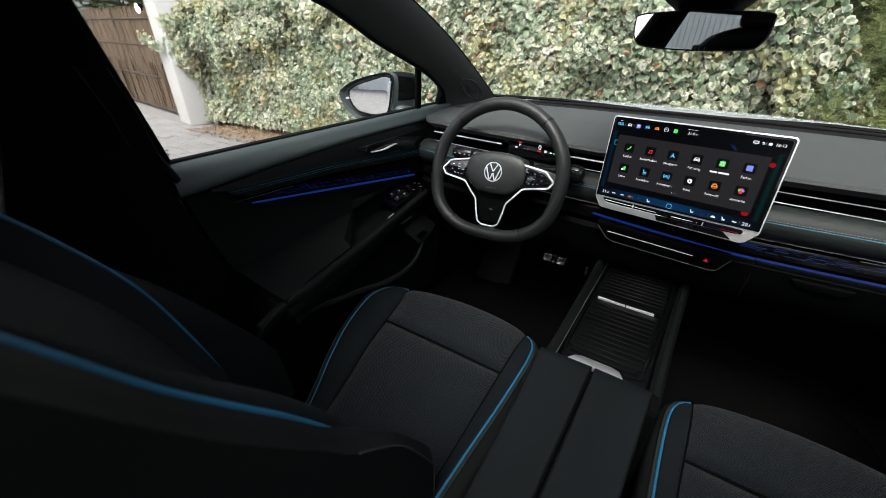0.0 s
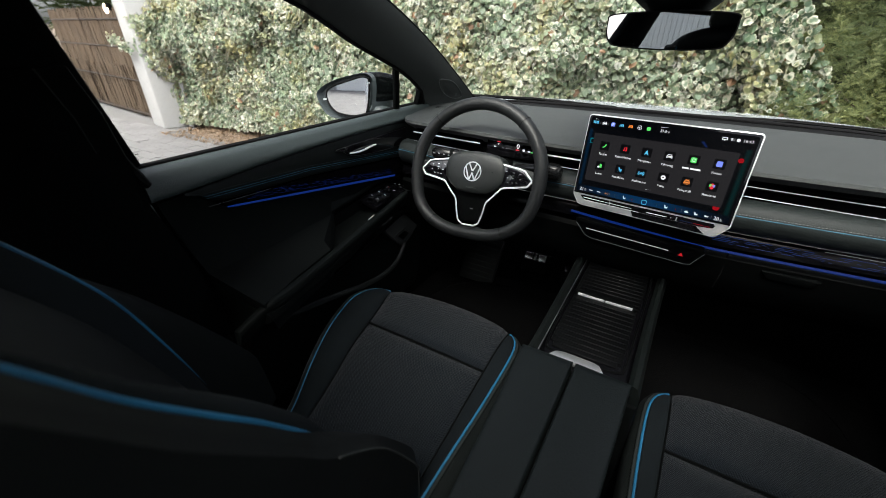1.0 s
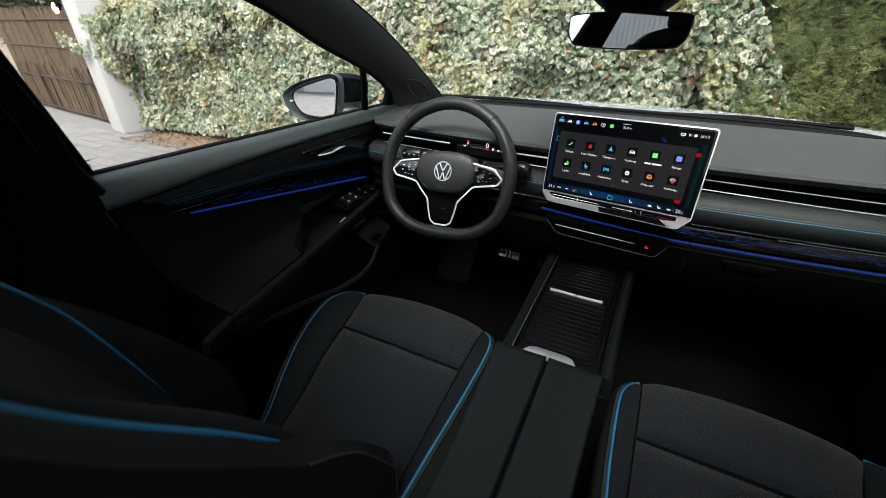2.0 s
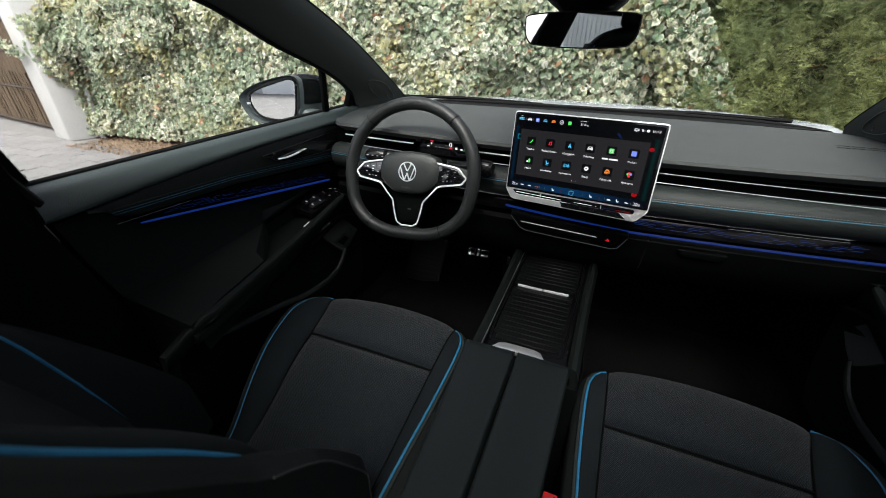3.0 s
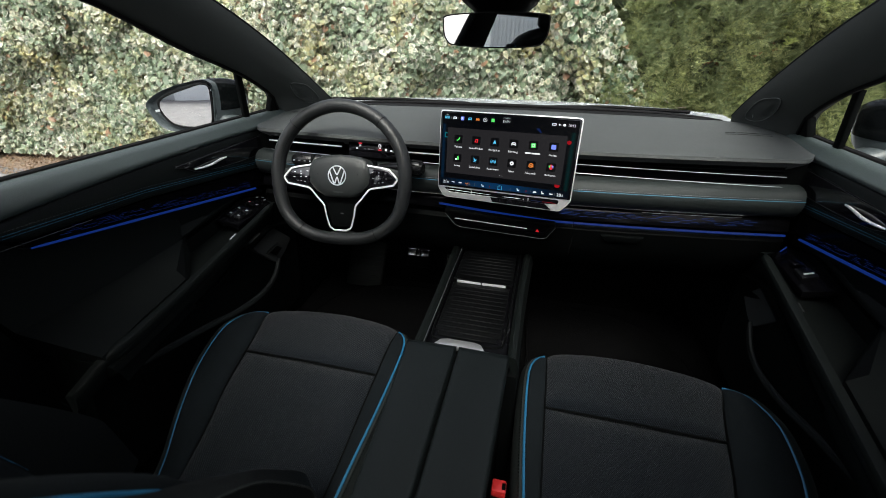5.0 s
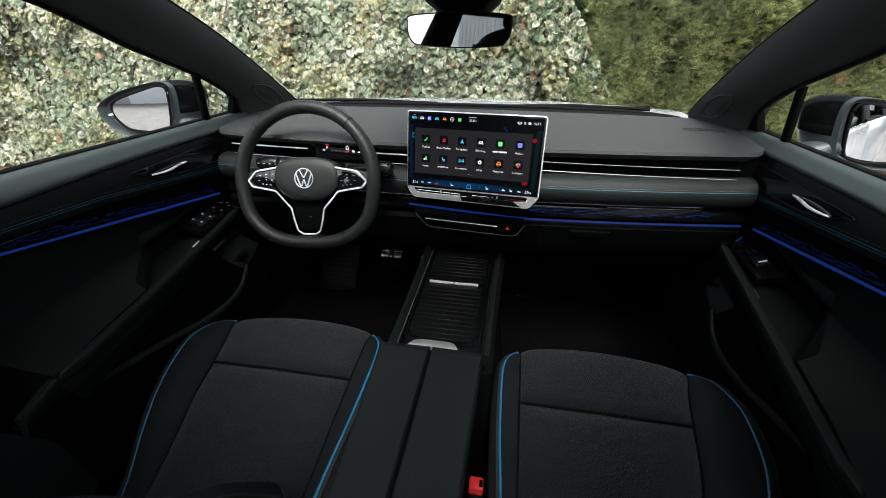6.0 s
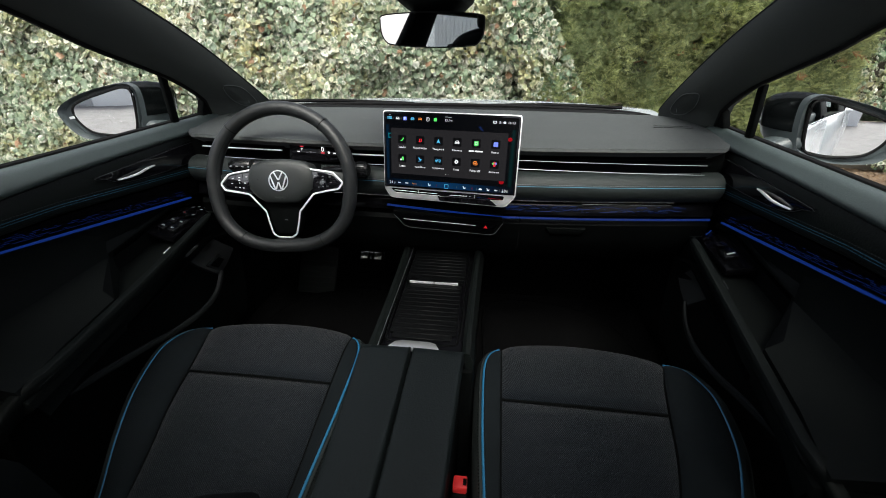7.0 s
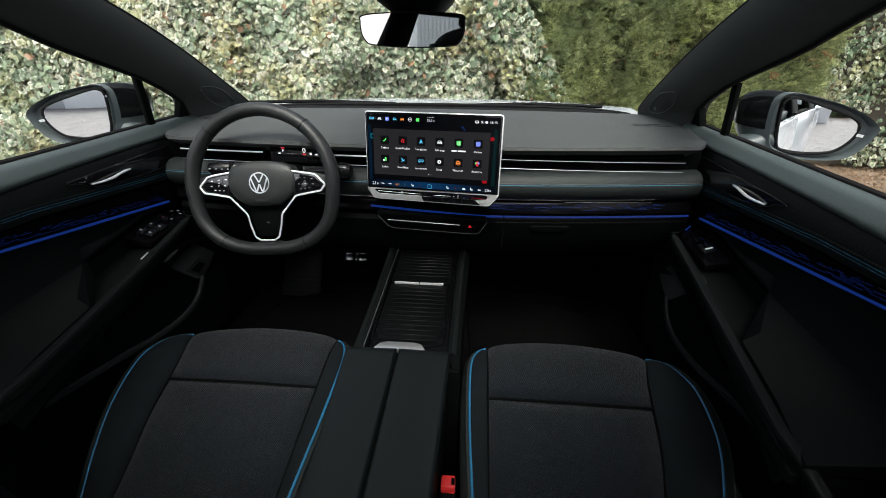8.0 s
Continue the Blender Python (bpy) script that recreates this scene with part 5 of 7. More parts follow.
    rings = [[V((s * (0.35 + (w_ - 0.02) * c_), p.y - 0.09 + (0.03 if abs(c_) < 1 else 0), p.z)) for c_ in (-1, -0.5, 0.5, 1)] + [V((s * (0.35 + (w_ - 0.05) * c_), p.y - 0.16, p.z - 0.02)) for c_ in (1, -1)] for p, w_ in zip(lean, [0.24] * n_)]
    part("backrest_shell", loft(bmesh.new(), rings), HARD, t, "black backrest shell")
    top = spline([(0.15, -0.93, 1.09), (0.18, -0.945, 1.125), (0.26, -0.95, 1.15), (0.35, -0.95, 1.158), (0.44, -0.95, 1.15), (0.52, -0.945, 1.125), (0.55, -0.93, 1.09)], 4)
    part("backrest_top", tube(mx([(p.x, p.y, p.z) for p in top]), 0.045, 10), VINYL, t, "black leatherette shoulder roll")
    hr = slab(mx([(0.25, -0.985, 1.18), (0.45, -0.985, 1.18), (0.46, -1.01, 1.33), (0.42, -1.02, 1.37), (0.28, -1.02, 1.37), (0.24, -1.01, 1.33)]), (0, 0.075, 0.01), 0.025, 3)
    part("headrest", hr, VINYL, t, "black leatherette headrest")
    for x in (0.30, 0.40):
        part("headrest_post", tube(mx([(x, -0.975, 1.12), (x, -0.98, 1.20)]), 0.006, 8), CHROME, t)
    return t


seat("driver_seat", -1, "black cloth and leatherette driver seat with blue piping")
seat("passenger_seat", 1, "black cloth and leatherette passenger seat with blue piping")
bx = 0.1035
bk = thing("belt_buckle", (bx, -0.47, 0.44), "black seat belt buckle with red release button", "belt buckle")
part("buckle_body", slab([(bx - 0.0135, -0.500, 0.40), (bx + 0.0135, -0.500, 0.40), (bx + 0.0135, -0.468, 0.40), (bx - 0.0135, -0.468, 0.40)], (0, 0.018, 0.098), 0.004), HARD, bk)
part("release_button", slab([(bx - 0.0118, -0.477, 0.496), (bx + 0.0118, -0.477, 0.496), (bx + 0.0118, -0.453, 0.492), (bx - 0.0118, -0.453, 0.492)], (0, 0.002, 0.016), 0.003), RED, bk, "red release button")
part("button_slot", slab([(bx + 0.005, -0.470, 0.5105), (bx + 0.011, -0.470, 0.5105), (bx + 0.011, -0.458, 0.5085), (bx + 0.005, -0.458, 0.5085)], (0, 0, 0.003), 0.001), HARD, bk)
lev = tube([(0.602, -0.40, 0.47), (0.604, -0.45, 0.46), (0.602, -0.50, 0.45)], 0.006, 8)
tagged(part("seat_lever", lev, SOFT), "small black seat adjusting lever beside the seat", "lever")

# ---- front doors ----


def zblue(y):
    return 0.7745 - 0.176 * y if y > -0.47 else 0.857


def zarm(y):
    d = max(0, 0.03 - y)
    return 0.735 - 0.15 * d + 0.18 * d * d - 0.5 * max(0, y - 0.03) ** 1.2


def shoulder_low(y):
    d = max(0, y + 0.55)
    return 0.913 + 0.050 * d - 0.062 * d * d


def xarm(y):
    """How far the rail's outer edge bows in from its front end."""
    d = max(0, 0.03 - y)
    return -0.05 * d - 0.15 * d * d


def zstitch(y):
    return 0.846 - 0.125 * y if y > -0.25 else 0.877 - 0.065 * (y + 0.25)


def door(name, s, label):
    t = thing(name, (s * 0.74, -0.2, 0.36), label, "car door", "front doors")
    P = lambda x, y, z: V((s * x, y, z))
    ys = lambda a, b, n: [a + (b - a) * i / n for i in range(n + 1)]
    # shoulder below the glass
    rings = []
    for y in ys(-0.590, 0.30, 30):
        dz = 0.004 - 0.018 * y
        f = max(0, min(1, (y - 0.10) / 0.15))
        low = shoulder_low(y)
        top = 0.947 + dz
        rings.append([P(0.742, y, 0.935 + dz), P(0.735, y, top - 0.001), P(0.718, y, top), P(0.706, y, top - 0.001), P(0.697, y, top - 0.004), P(0.690, y, top - 0.009), P(0.685, y, top - 0.016), P(0.680, y, (top - 0.016) * 0.5 + (low + 0.006) * 0.5), P(0.6775, y, low + 0.006), P(0.678, y, low + 0.001), P(0.682, y, low - 0.003), P(0.690, y, low - 0.006), P(0.742, y, low - 0.006)])
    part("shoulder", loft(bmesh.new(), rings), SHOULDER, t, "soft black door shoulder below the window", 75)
    part("door_backing", slab([P(0.7065, -0.57, 0.45), P(0.7065, 0.20, 0.45), P(0.7065, 0.20, 0.925), P(0.7065, -0.57, 0.925)], (s * 0.012, 0, 0)), HARD, t)
    # leather insert
    rings = []
    for y in ys(-0.535, 0.20, 30):
        k = max(0, min(1, (y + 0.535) / 0.06))
        bot = zstitch(y) - 0.020
        bot = 0.908 + (bot - 0.908) * k
        lo = shoulder_low(y) - 0.0035
        rings.append([P(0.700, y, lo), P(0.684, y, lo - 0.001), P(0.680, y, lo - 0.007 if k == 1 else lo - 0.0025), P(0.677, y, (lo - 0.007 + bot) / 2), P(0.679, y, bot + 0.004), P(0.686, y, bot), P(0.70, y, bot)])
    ins = part("leather_insert", loft(bmesh.new(), rings), INSERT, t, "black leather insert with turquoise seam")
    seam = [P(0.6765, y, zstitch(y)) for y in ys(-0.505, 0.20, 30)]
    part("turquoise_seam", tube(seam, 0.0004, 6), STITCH_BLUE, ins, "turquoise seam")
    part("turquoise_seam", tube([q + V((0, 0, -0.0045)) for q in seam], 0.00035, 6), STITCH_BLUE, ins, "turquoise seam")
    for o in (0.006, -0.0105):
        part("stitching", stitches([q + V((-s * 0.0004, 0, o)) for q in seam], 0.0034, 0.0024, 0.0006, (1, 0, 0)), SOFT if o > 0 else HARD, ins, "", 0)
    # gloss decor with the light strip
    rings = []
    for y in ys(-0.468, 0.19, 30):
        top = zstitch(y) - 0.020
        b = zblue(y) if y > -0.465 else zblue(-0.465) + (top - zblue(-0.465)) * min(1, (-0.465 - y) / 0.05)
        rings.append([P(0.70, y, top - 0.0015), P(0.682, y, top - 0.002), P(0.686, y, min(top - 0.0025, b + 0.004)), P(0.70, y, min(top - 0.003, b + 0.003))])
    dec = part("decor_strip", loft(bmesh.new(), rings), DECOR, t, "gloss black decor strip")
    strip = [P(0.685, y, zblue(y)) for y in ys(-0.462, 0.082, 24)]
    part("ambient_light", tube(strip, [0.0014] + [0.0022] * 6 + [0.0027] * 6 + [0.0031] * 11 + [0.0025], 8), BLUE_LIGHT, dec, "blue glowing ambient light strip")
    part("chrome_line", tube([P(0.6815, y, zstitch(y) - 0.0225) for y in ys(-0.50, -0.36, 8)], 0.0005, 5), GRILLE_RIM, dec)
    random.seed(9)
    bm = bmesh.new()
    for _ in range(170):
        y = -0.42 + 0.47 * random.random()
        z = zblue(y) + 0.0095 + 0.0030 * min(random.randrange(0, 6), random.randrange(0, 7))
        l = random.uniform(0.004, 0.020)
        x = 0.6822 + 0.0035 * max(0, 1 - (z - zblue(y)) / 0.04)
        a, b = P(x - 0.0014, y, z), P(x - 0.0014, y + l, z - 0.176 * l)
        loft(bm, [[a, a + V((0, 0, 0.0005)), a + P(0.001, 0, 0.0004)], [b, b + V((0, 0, 0.0005)), b + P(0.001, 0, 0.0004)]])
    tagged(part("lit_pattern", bm, BLUE_DASH, dec, "short dim blue dashes", 0), kind="stuff")
    # bolster between strip and armrest; behind the grip it runs down to the rail
    for y0, y1, grip in ((-0.578, -0.297, False), (-0.297, 0.115, True)):
        rings, upper = [], []
        for y in ys(y0, y1, 16):
            zb, za = (zblue(y) if y > -0.465 else min(0.909, 0.857 + 0.9 * (-0.465 - y))) - 0.006, zarm(y)
            pts = [P(0.720, y, zb), P(0.690, y, zb), P(0.692, y, zb - 0.012), P(0.697, y, zb + (za - zb) * 0.45)]
            if grip:
                e = max(0, min(1, (-0.02 - y) / 0.12))
                rim_ = [P(0.692 - 0.004 * e, y, za + 0.036), P(0.690 - 0.004 * e, y, za + 0.030), P(0.691 - 0.003 * e, y, za + 0.025), P(0.696, y, za + 0.020)]
                if y > -0.225:
                    upper.append([p + P(0.002, 0, 0) for p in pts + rim_ + [P(0.720, y, za + 0.020)]])
                pts = [P(0.712, y, za + 0.010), P(0.698, y, za + 0.010), P(0.692, y, za - 0.068), P(0.622 + xarm(y), y, za - 0.070), P(0.622 + xarm(y), y, za - 0.075)]
            else:
                e = min(1, (-0.297 - y) / 0.05)
                pts += [P(0.686 - 0.004 * e, y, za + 0.030), P(0.664 - 0.004 * e + xarm(y), y, za + 0.004), P(0.628 + xarm(y), y, za - 0.003), P(0.628 + xarm(y), y, za - 0.075)]
            pts += [P(0.720, y, za - 0.075)]
            k = max(0, (-0.42 - y) / 0.158)
            f = 0 if grip else max(0, 1 - (-0.297 - y) / 0.08) ** 2
            rings.append([p + V((0, f * 1.55 * max(0, abs(p.x) - 0.622) + k * (0.24 * max(0, 0.90 - p.z) + 0.04 * max(0, 0.69 - abs(p.x))), 0)) for p in pts])
        # The recess gets the blackest plastic, its shade put into the colour.
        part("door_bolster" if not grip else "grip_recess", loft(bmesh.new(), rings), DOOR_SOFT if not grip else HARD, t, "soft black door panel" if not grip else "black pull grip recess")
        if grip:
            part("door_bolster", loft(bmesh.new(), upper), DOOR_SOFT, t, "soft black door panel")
    # armrest rail
    rings = []
    for y in ys(-0.570, 0.075, 36):
        za, xa = zarm(y) - 3 * max(0, -0.50 - y) ** 1.5, xarm(y) + 0.055 * max(0, (-0.47 - y) / 0.10) ** 2
        f = max(0, (y - 0.02) / 0.055)
        xi = 0.600 + xa + 0.045 * f * f
        rings.append([P(0.622 + xa, y, za - 0.004), P(0.618 + xa, y, za + 0.001), P(xi + 0.007, y, za + 0.003), P(xi + 0.0025, y, za + 0.002), P(xi, y, za - 0.002), P(xi + 0.0005, y, za - 0.007), P(xi + 0.009, y, za - 0.028), P(xi + 0.020, y, za - 0.046), P(0.628 + xa, y, za - 0.050), P(0.623 + xa, y, za - 0.02)])
    rail = part("armrest", loft(bmesh.new(), rings), INSERT, t, "padded black armrest rail")
    part("stitching", stitches([P(0.6020 + xarm(y), y, zarm(y) - 0.010) for y in ys(-0.505, -0.20, 14)], 0.0035, 0.003, 0.0006, (1, 0, 0)), SOFT, rail, "", 0)
    part("grip_edge", tube([P(0.6215 + xarm(y), y, zarm(y) + 0.0005) for y in ys(-0.140, -0.115, 6)], 0.0016, 6), CHROME if s < 0 else SOFT, rail)
    # window switches
    Q = lambda x, y, z: P(x, y + 0.028, z)
    zs = zarm(0) - 0.006
    sp = part("switch_panel", slab([Q(0.634, -0.105, zs - 0.004), Q(0.690, -0.112, zs + 0.012), Q(0.692, 0.015, zs + 0.016), Q(0.676, 0.062, zs + 0.010), Q(0.640, 0.055, zs - 0.002)], (0, 0, -0.016), 0.003), DECOR, t, "gloss black window switch panel")
    n_sw = ((-0.088, -0.060), (-0.055, -0.030)) if s < 0 else ((-0.070, -0.035),)
    for a, b in n_sw:
        for x0, x1 in ((0.640, 0.657), (0.661, 0.678)) if s < 0 else ((0.645, 0.672),):
            z0 = zs + (x0 - 0.634) * 0.29
            z1 = zs + (x1 - 0.634) * 0.29
            part("window_switch", slab([Q(x0, a, z0 - 0.003), Q(x1, a, z1 - 0.003), Q(x1, b, z1 - 0.002), Q(x0, b, z0 - 0.002)], (0, 0, 0.0085), 0.002), STALK, sp, "black window switch")
            part("switch_mark", slab([Q(x0 + 0.006, a + 0.008, z0 + 0.0075), Q(x1 - 0.006, a + 0.008, z1 + 0.005), Q(x1 - 0.006, a + 0.013, z1 + 0.005), Q(x0 + 0.006, a + 0.013, z0 + 0.0075)], (0, 0, 0.0006)), STITCH_GREY if s < 0 else CHROME, sp, "", 0)
    if s < 0:
        c = Q(0.664, -0.006, zs + 0.009)
        part("mirror_knob", tube([c, c + V((0, 0, 0.008)), c + V((0, 0, 0.010))], [0.0085, 0.008, 0.004], 14, False, 1.0, (0, 1, 0)), STALK, sp, "black mirror adjuster knob")
        part("knob_mark", tube([c + V((0, 0, 0.0102)), c + V((0, 0.0, 0.0108))], 0.002, 6, False, 1.0, (0, 1, 0)), RED, sp)
        for dy, dx in ((-0.018, 0.010), (-0.018, -0.012), (0.016, 0.010), (0.016, -0.012), (0.026, 0.0)):
            q = c + Q(dx, dy, dx * 0.29)
            part("switch_mark", slab([q + V((-0.0035, -0.002, 0.002)), q + V((0.0035, -0.002, 0.002)), q + V((0.0035, 0.002, 0.002)), q + V((-0.0035, 0.002, 0.002))], (0, 0, 0.0008)), STITCH_GREY, sp, "", 0)
    else:
        part("ambient_light", tube([Q(0.655, 0.045, zs + 0.006), Q(0.672, 0.060, zs + 0.011)], 0.0016, 6), BLUE_LIGHT, sp)
        q = Q(0.660, -0.010, zs + 0.008)
        part("lock_button", slab([q + V((-0.010, -0.012, -0.002)), q + V((0.010, -0.012, 0.002)), q + V((0.010, 0.010, 0.002)), q + V((-0.010, 0.010, -0.002))], (0, 0, 0.005), 0.002), PIANO, sp)
    # lower door with bottle pocket
    rings = []
    for y in ys(-0.525, 0.17, 20):
        za = zarm(min(y, 0.05)) - 0.022
        e = max(0, min(1, (-0.06 - y) / 0.2))
        rings.append([P(0.634 - 0.028 * e + xarm(y), y, za), P(0.634 - 0.028 * e + xarm(y), y, za - 0.014), P(0.648 - 0.030 * e, y, za - 0.073), P(0.655, y, 0.50), P(0.664, y, 0.40), P(0.685, y, 0.31), P(0.74, y, 0.31), P(0.74, y, za)])
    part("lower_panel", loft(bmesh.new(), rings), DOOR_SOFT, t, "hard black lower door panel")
    lip = spline([P(0.634, 0.045, 0.548), P(0.630, 0.030, 0.536), P(0.628, 0.004, 0.514), P(0.624, -0.04, 0.502), P(0.620, -0.10, 0.504), P(0.620, -0.18, 0.517), P(0.620, -0.25, 0.538), P(0.630, -0.38, 0.565), P(0.655, -0.50, 0.580)], 5)
    ox = 0.0 if s < 0 else 0.014
    part("pocket_lip", tube([q + V((ox, 0, 0)) for q in lip], 0.0060, 8, False, 1.4), SOFT, t, "soft black door pocket rim")
    front = slab([P(0.632, 0.050, 0.655), P(0.632, -0.065, 0.668), P(0.632, -0.040, 0.622), P(0.632, 0.010, 0.568), P(0.632, 0.038, 0.540), P(0.634, 0.085, 0.555), P(0.638, 0.132, 0.577)], (s * 0.02, 0, 0), 0.004)
    trim = part("pocket_front_trim", moved(front, Matrix.Translation((ox, 0, 0))), PAD, t, "soft black trim ahead of the pocket")
    if s < 0:
        fr = part("tailgate_switch_frame", slab([P(0.6325, 0.051, 0.604), P(0.6325, 0.074, 0.581), P(0.6325, 0.026, 0.564), P(0.6325, -0.007, 0.598)], (s * -0.004, 0, 0), 0.002), SOFT, trim, "gloss black switch frame")
        part("tailgate_switch", slab([P(0.6290, 0.043, 0.597), P(0.6290, 0.062, 0.581), P(0.6290, 0.029, 0.570), P(0.6290, 0.006, 0.593)], (-s * 0.005, 0, 0), 0.002), HARD, fr)
    # inner handle
    bez = slab([P(0.683, -0.165, 0.9005), P(0.683, 0.165, 0.902), P(0.683, 0.165, 0.846), P(0.683, 0.06, 0.850), P(0.683, -0.06, 0.860), P(0.683, -0.115, 0.872), P(0.683, -0.140, 0.888)], (-s * 0.0085, 0, 0), 0.002)
    bz = part("handle_bezel", bez, PIANO, t, "gloss black handle bezel")
    part("bezel_edge", tube(spline([P(0.6742, y, z) for y, z in ((-0.158, 0.8990), (-0.02, 0.8985), (0.10, 0.8990), (0.15, 0.894), (0.15, 0.856), (0.06, 0.8530), (-0.06, 0.8630), (-0.112, 0.8740), (-0.138, 0.889))], 4, True), 0.0006, 5, True), SOFT, bz, "fine edge round the bezel")
    lever = spline([P(0.673, -0.115, 0.8800), P(0.669, -0.092, 0.8785), P(0.667, -0.068, 0.8785), P(0.669, -0.045, 0.8800), P(0.672, -0.024, 0.8800), P(0.674, -0.008, 0.879)], 4)
    part("door_handle", tube(lever, [0.0016 + 0.0014 * math.sin(math.pi * (i + 1) / (len(lever) + 1)) for i in range(len(lever))], 8, False, 0.9, (1, 0, 0)), CHROME, bz, "bright chrome inner door handle")
    part("lock_tab", tube([P(0.675, -0.150, 0.898), P(0.674, -0.132, 0.897)], 0.0018, 6), DECOR, bz)
    part("seal_end", tube([P(0.690, -0.605, 0.995), P(0.687, -0.592, 0.955), P(0.684, -0.582, 0.939)], [0.007, 0.010, 0.006], 8), RUBBER, t, "black rubber seal end")
    # glass, frame and outer skin
    q = spline(SW, 6)
    glass_top = [P(p.x + 0.016, p.y, p.z) for p in q if p.y < 0.29]
    base = [P(0.728, p.y, 0.93) for p in q if p.y < 0.29]
    gl = part("side_window", loft(bmesh.new(), [base, glass_top], False, False), GLASS, t, "clear front side window")
    gl.visible_shadow = False
    if s < 0:
        mk = part("glass_mark", tube([P(0.7205, -0.573 + 0.0042 * math.cos(a), 0.975 + 0.0042 * math.sin(a)) for a in [2 * math.pi * k / 16 for k in range(16)]], 0.0006, 5, True), HARD, t, "small dark mark on the glass")
        part("mark_bar", tube([P(0.7205, -0.582, 0.984), P(0.7205, -0.566, 0.984)], 0.0006, 5), HARD, mk)
    seal = tube([P(0.722, y, 0.948 - 0.018 * y) for y in ys(-0.62, 0.29, 12)], 0.0085, 8)
    part("window_seal", seal, RUBBER, t, "black rubber window seal")
    dv = slab([P(0.712, 0.142, 0.925), P(0.712, 0.162, 0.925), P(0.684, 0.132, 1.058), P(0.684, 0.114, 1.066)], (s * 0.012, 0, 0), 0.002)
    part("window_divider", dv, HARD, t, "black window divider bar")
    part("corner_trim", slab([P(0.708, 0.245, 0.93), P(0.708, 0.36, 0.93), P(0.690, 0.29, 0.995), P(0.690, 0.252, 0.990)], (s * 0.02, 0, 0), 0.004), HARD, t, "black corner trim at the pillar")
    part("door_skin", slab([P(0.90, -0.61, 0.33), P(0.90, 0.55, 0.33), P(0.80, 0.55, 0.90), P(0.80, -0.61, 0.935)], (-s * 0.03, 0, 0), 0.008), PAINT_CAR, t, "white painted outer door skin")
    part("door_rear_edge", slab([P(0.69, -0.60, 0.31), P(0.80, -0.60, 0.31), P(0.78, -0.60, 0.94), P(0.68, -0.60, 0.94)], (0, -0.02, 0), 0.006), HARD, t)
    # outside mirror, facing back and a little towards the car
    my = lambda x: 0.150 - 0.28 * (x - 0.92)
    shell = [(1.020, 0.977), (0.990, 1.000), (0.945, 1.019), (0.893, 1.033), (0.853, 1.040), (0.832, 1.036), (0.822, 1.020), (0.823, 0.985), (0.830, 0.945), (0.846, 0.912), (0.90, 0.893), (0.965, 0.895), (0.995, 0.908), (1.012, 0.932), (1.021, 0.957)]
    out = spline([(x, 0, z) for x, z in shell], 4, True)
    cx, cz = 0.915, 0.965

    def bulge(p, dy, k, ox, sh):
        """Shell point: the body draws in towards its nose and swings inboard to the foot."""
        return P(cx + ox + (p.x - cx) * k - sh * max(0, (cx - p.x) / 0.09), my(p.x) + dy, cz + (p.z - cz) * k)

    rings = [[bulge(p, *r) for p in out] for r in ((0.0, 0.965, 0, 0), (-0.003, 0.985, 0, 0), (0.004, 1.0, 0, 0.001), (0.022, 1.003, -0.004, 0.010), (0.045, 0.98, -0.009, 0.020), (0.070, 0.91, -0.016, 0.026), (0.095, 0.76, -0.026, 0.024), (0.112, 0.52, -0.034, 0.018), (0.119, 0.22, -0.038, 0.008))]
    face = [P(cx + (p.x - cx) * 0.92, my(cx + (p.x - cx) * 0.92) + 0.016, cz + (p.z - cz) * 0.92) for p in out]
    mh = part("mirror_housing", loft(bmesh.new(), [face] + rings), PAINT_GREY, t, "dark grey outside mirror housing", 60)
    k0 = min(i for i in range(len(out)) if out[i].z > 0.945 and out[i - 1].z <= 0.945)
    upper = [p for p in out[k0:] + out[:k0] if p.z > 0.945]
    cap = [[bulge(p, *r) for p in upper] for r in ((0.008, 1.008, -0.0005, 0.003), (0.022, 1.012, -0.004, 0.011), (0.045, 0.995, -0.009, 0.021), (0.071, 0.925, -0.016, 0.027), (0.097, 0.775, -0.026, 0.025), (0.115, 0.53, -0.034, 0.018), (0.122, 0.22, -0.038, 0.008))]
    cb = loft(bmesh.new(), cap, False, False)
    bmesh.ops.solidify(cb, geom=cb.faces[:], thickness=0.002)
    part("mirror_cap", cb, PAINT_DARK, mh, "glossy black mirror cap", 60)
    gls = spline([(x, 0, z) for x, z in [(0.985, 0.982), (0.958, 0.998), (0.907, 1.015), (0.866, 1.027), (0.845, 1.026), (0.838, 1.014), (0.842, 0.974), (0.853, 0.925), (0.868, 0.909), (0.905, 0.905), (0.94, 0.909), (0.965, 0.917), (0.983, 0.938), (0.990, 0.960)]], 4, True)
    # slightly domed glass, part of a large ball
    ball, far = (V((-1.294, 1.345, 0.960)), 1.25) if s < 0 else (V((1.327, 1.337, 0.943)), 1.25)
    dome = lambda x, z: V((s * x, ball.y - math.sqrt(far * far - (s * x - ball.x) ** 2 - (z - ball.z) ** 2), z))
    gx, gz = 0.911, 0.966
    rings = [[dome(p.x, p.z) + V((0, 0.005, 0)) for p in gls]] + [[dome(gx + (p.x - gx) * k, gz + (p.z - gz) * k) for p in gls] for k in (1.0, 0.85, 0.7, 0.55, 0.4, 0.25, 0.1, 0.02)]
    part("mirror_glass", loft(bmesh.new(), rings), MIRROR, mh, "clear domed mirror glass")
    part("glass_rim", tube([P(p.x, my(p.x) + 0.002, p.z) for p in gls], 0.0028, 6, True), RUBBER, mh)
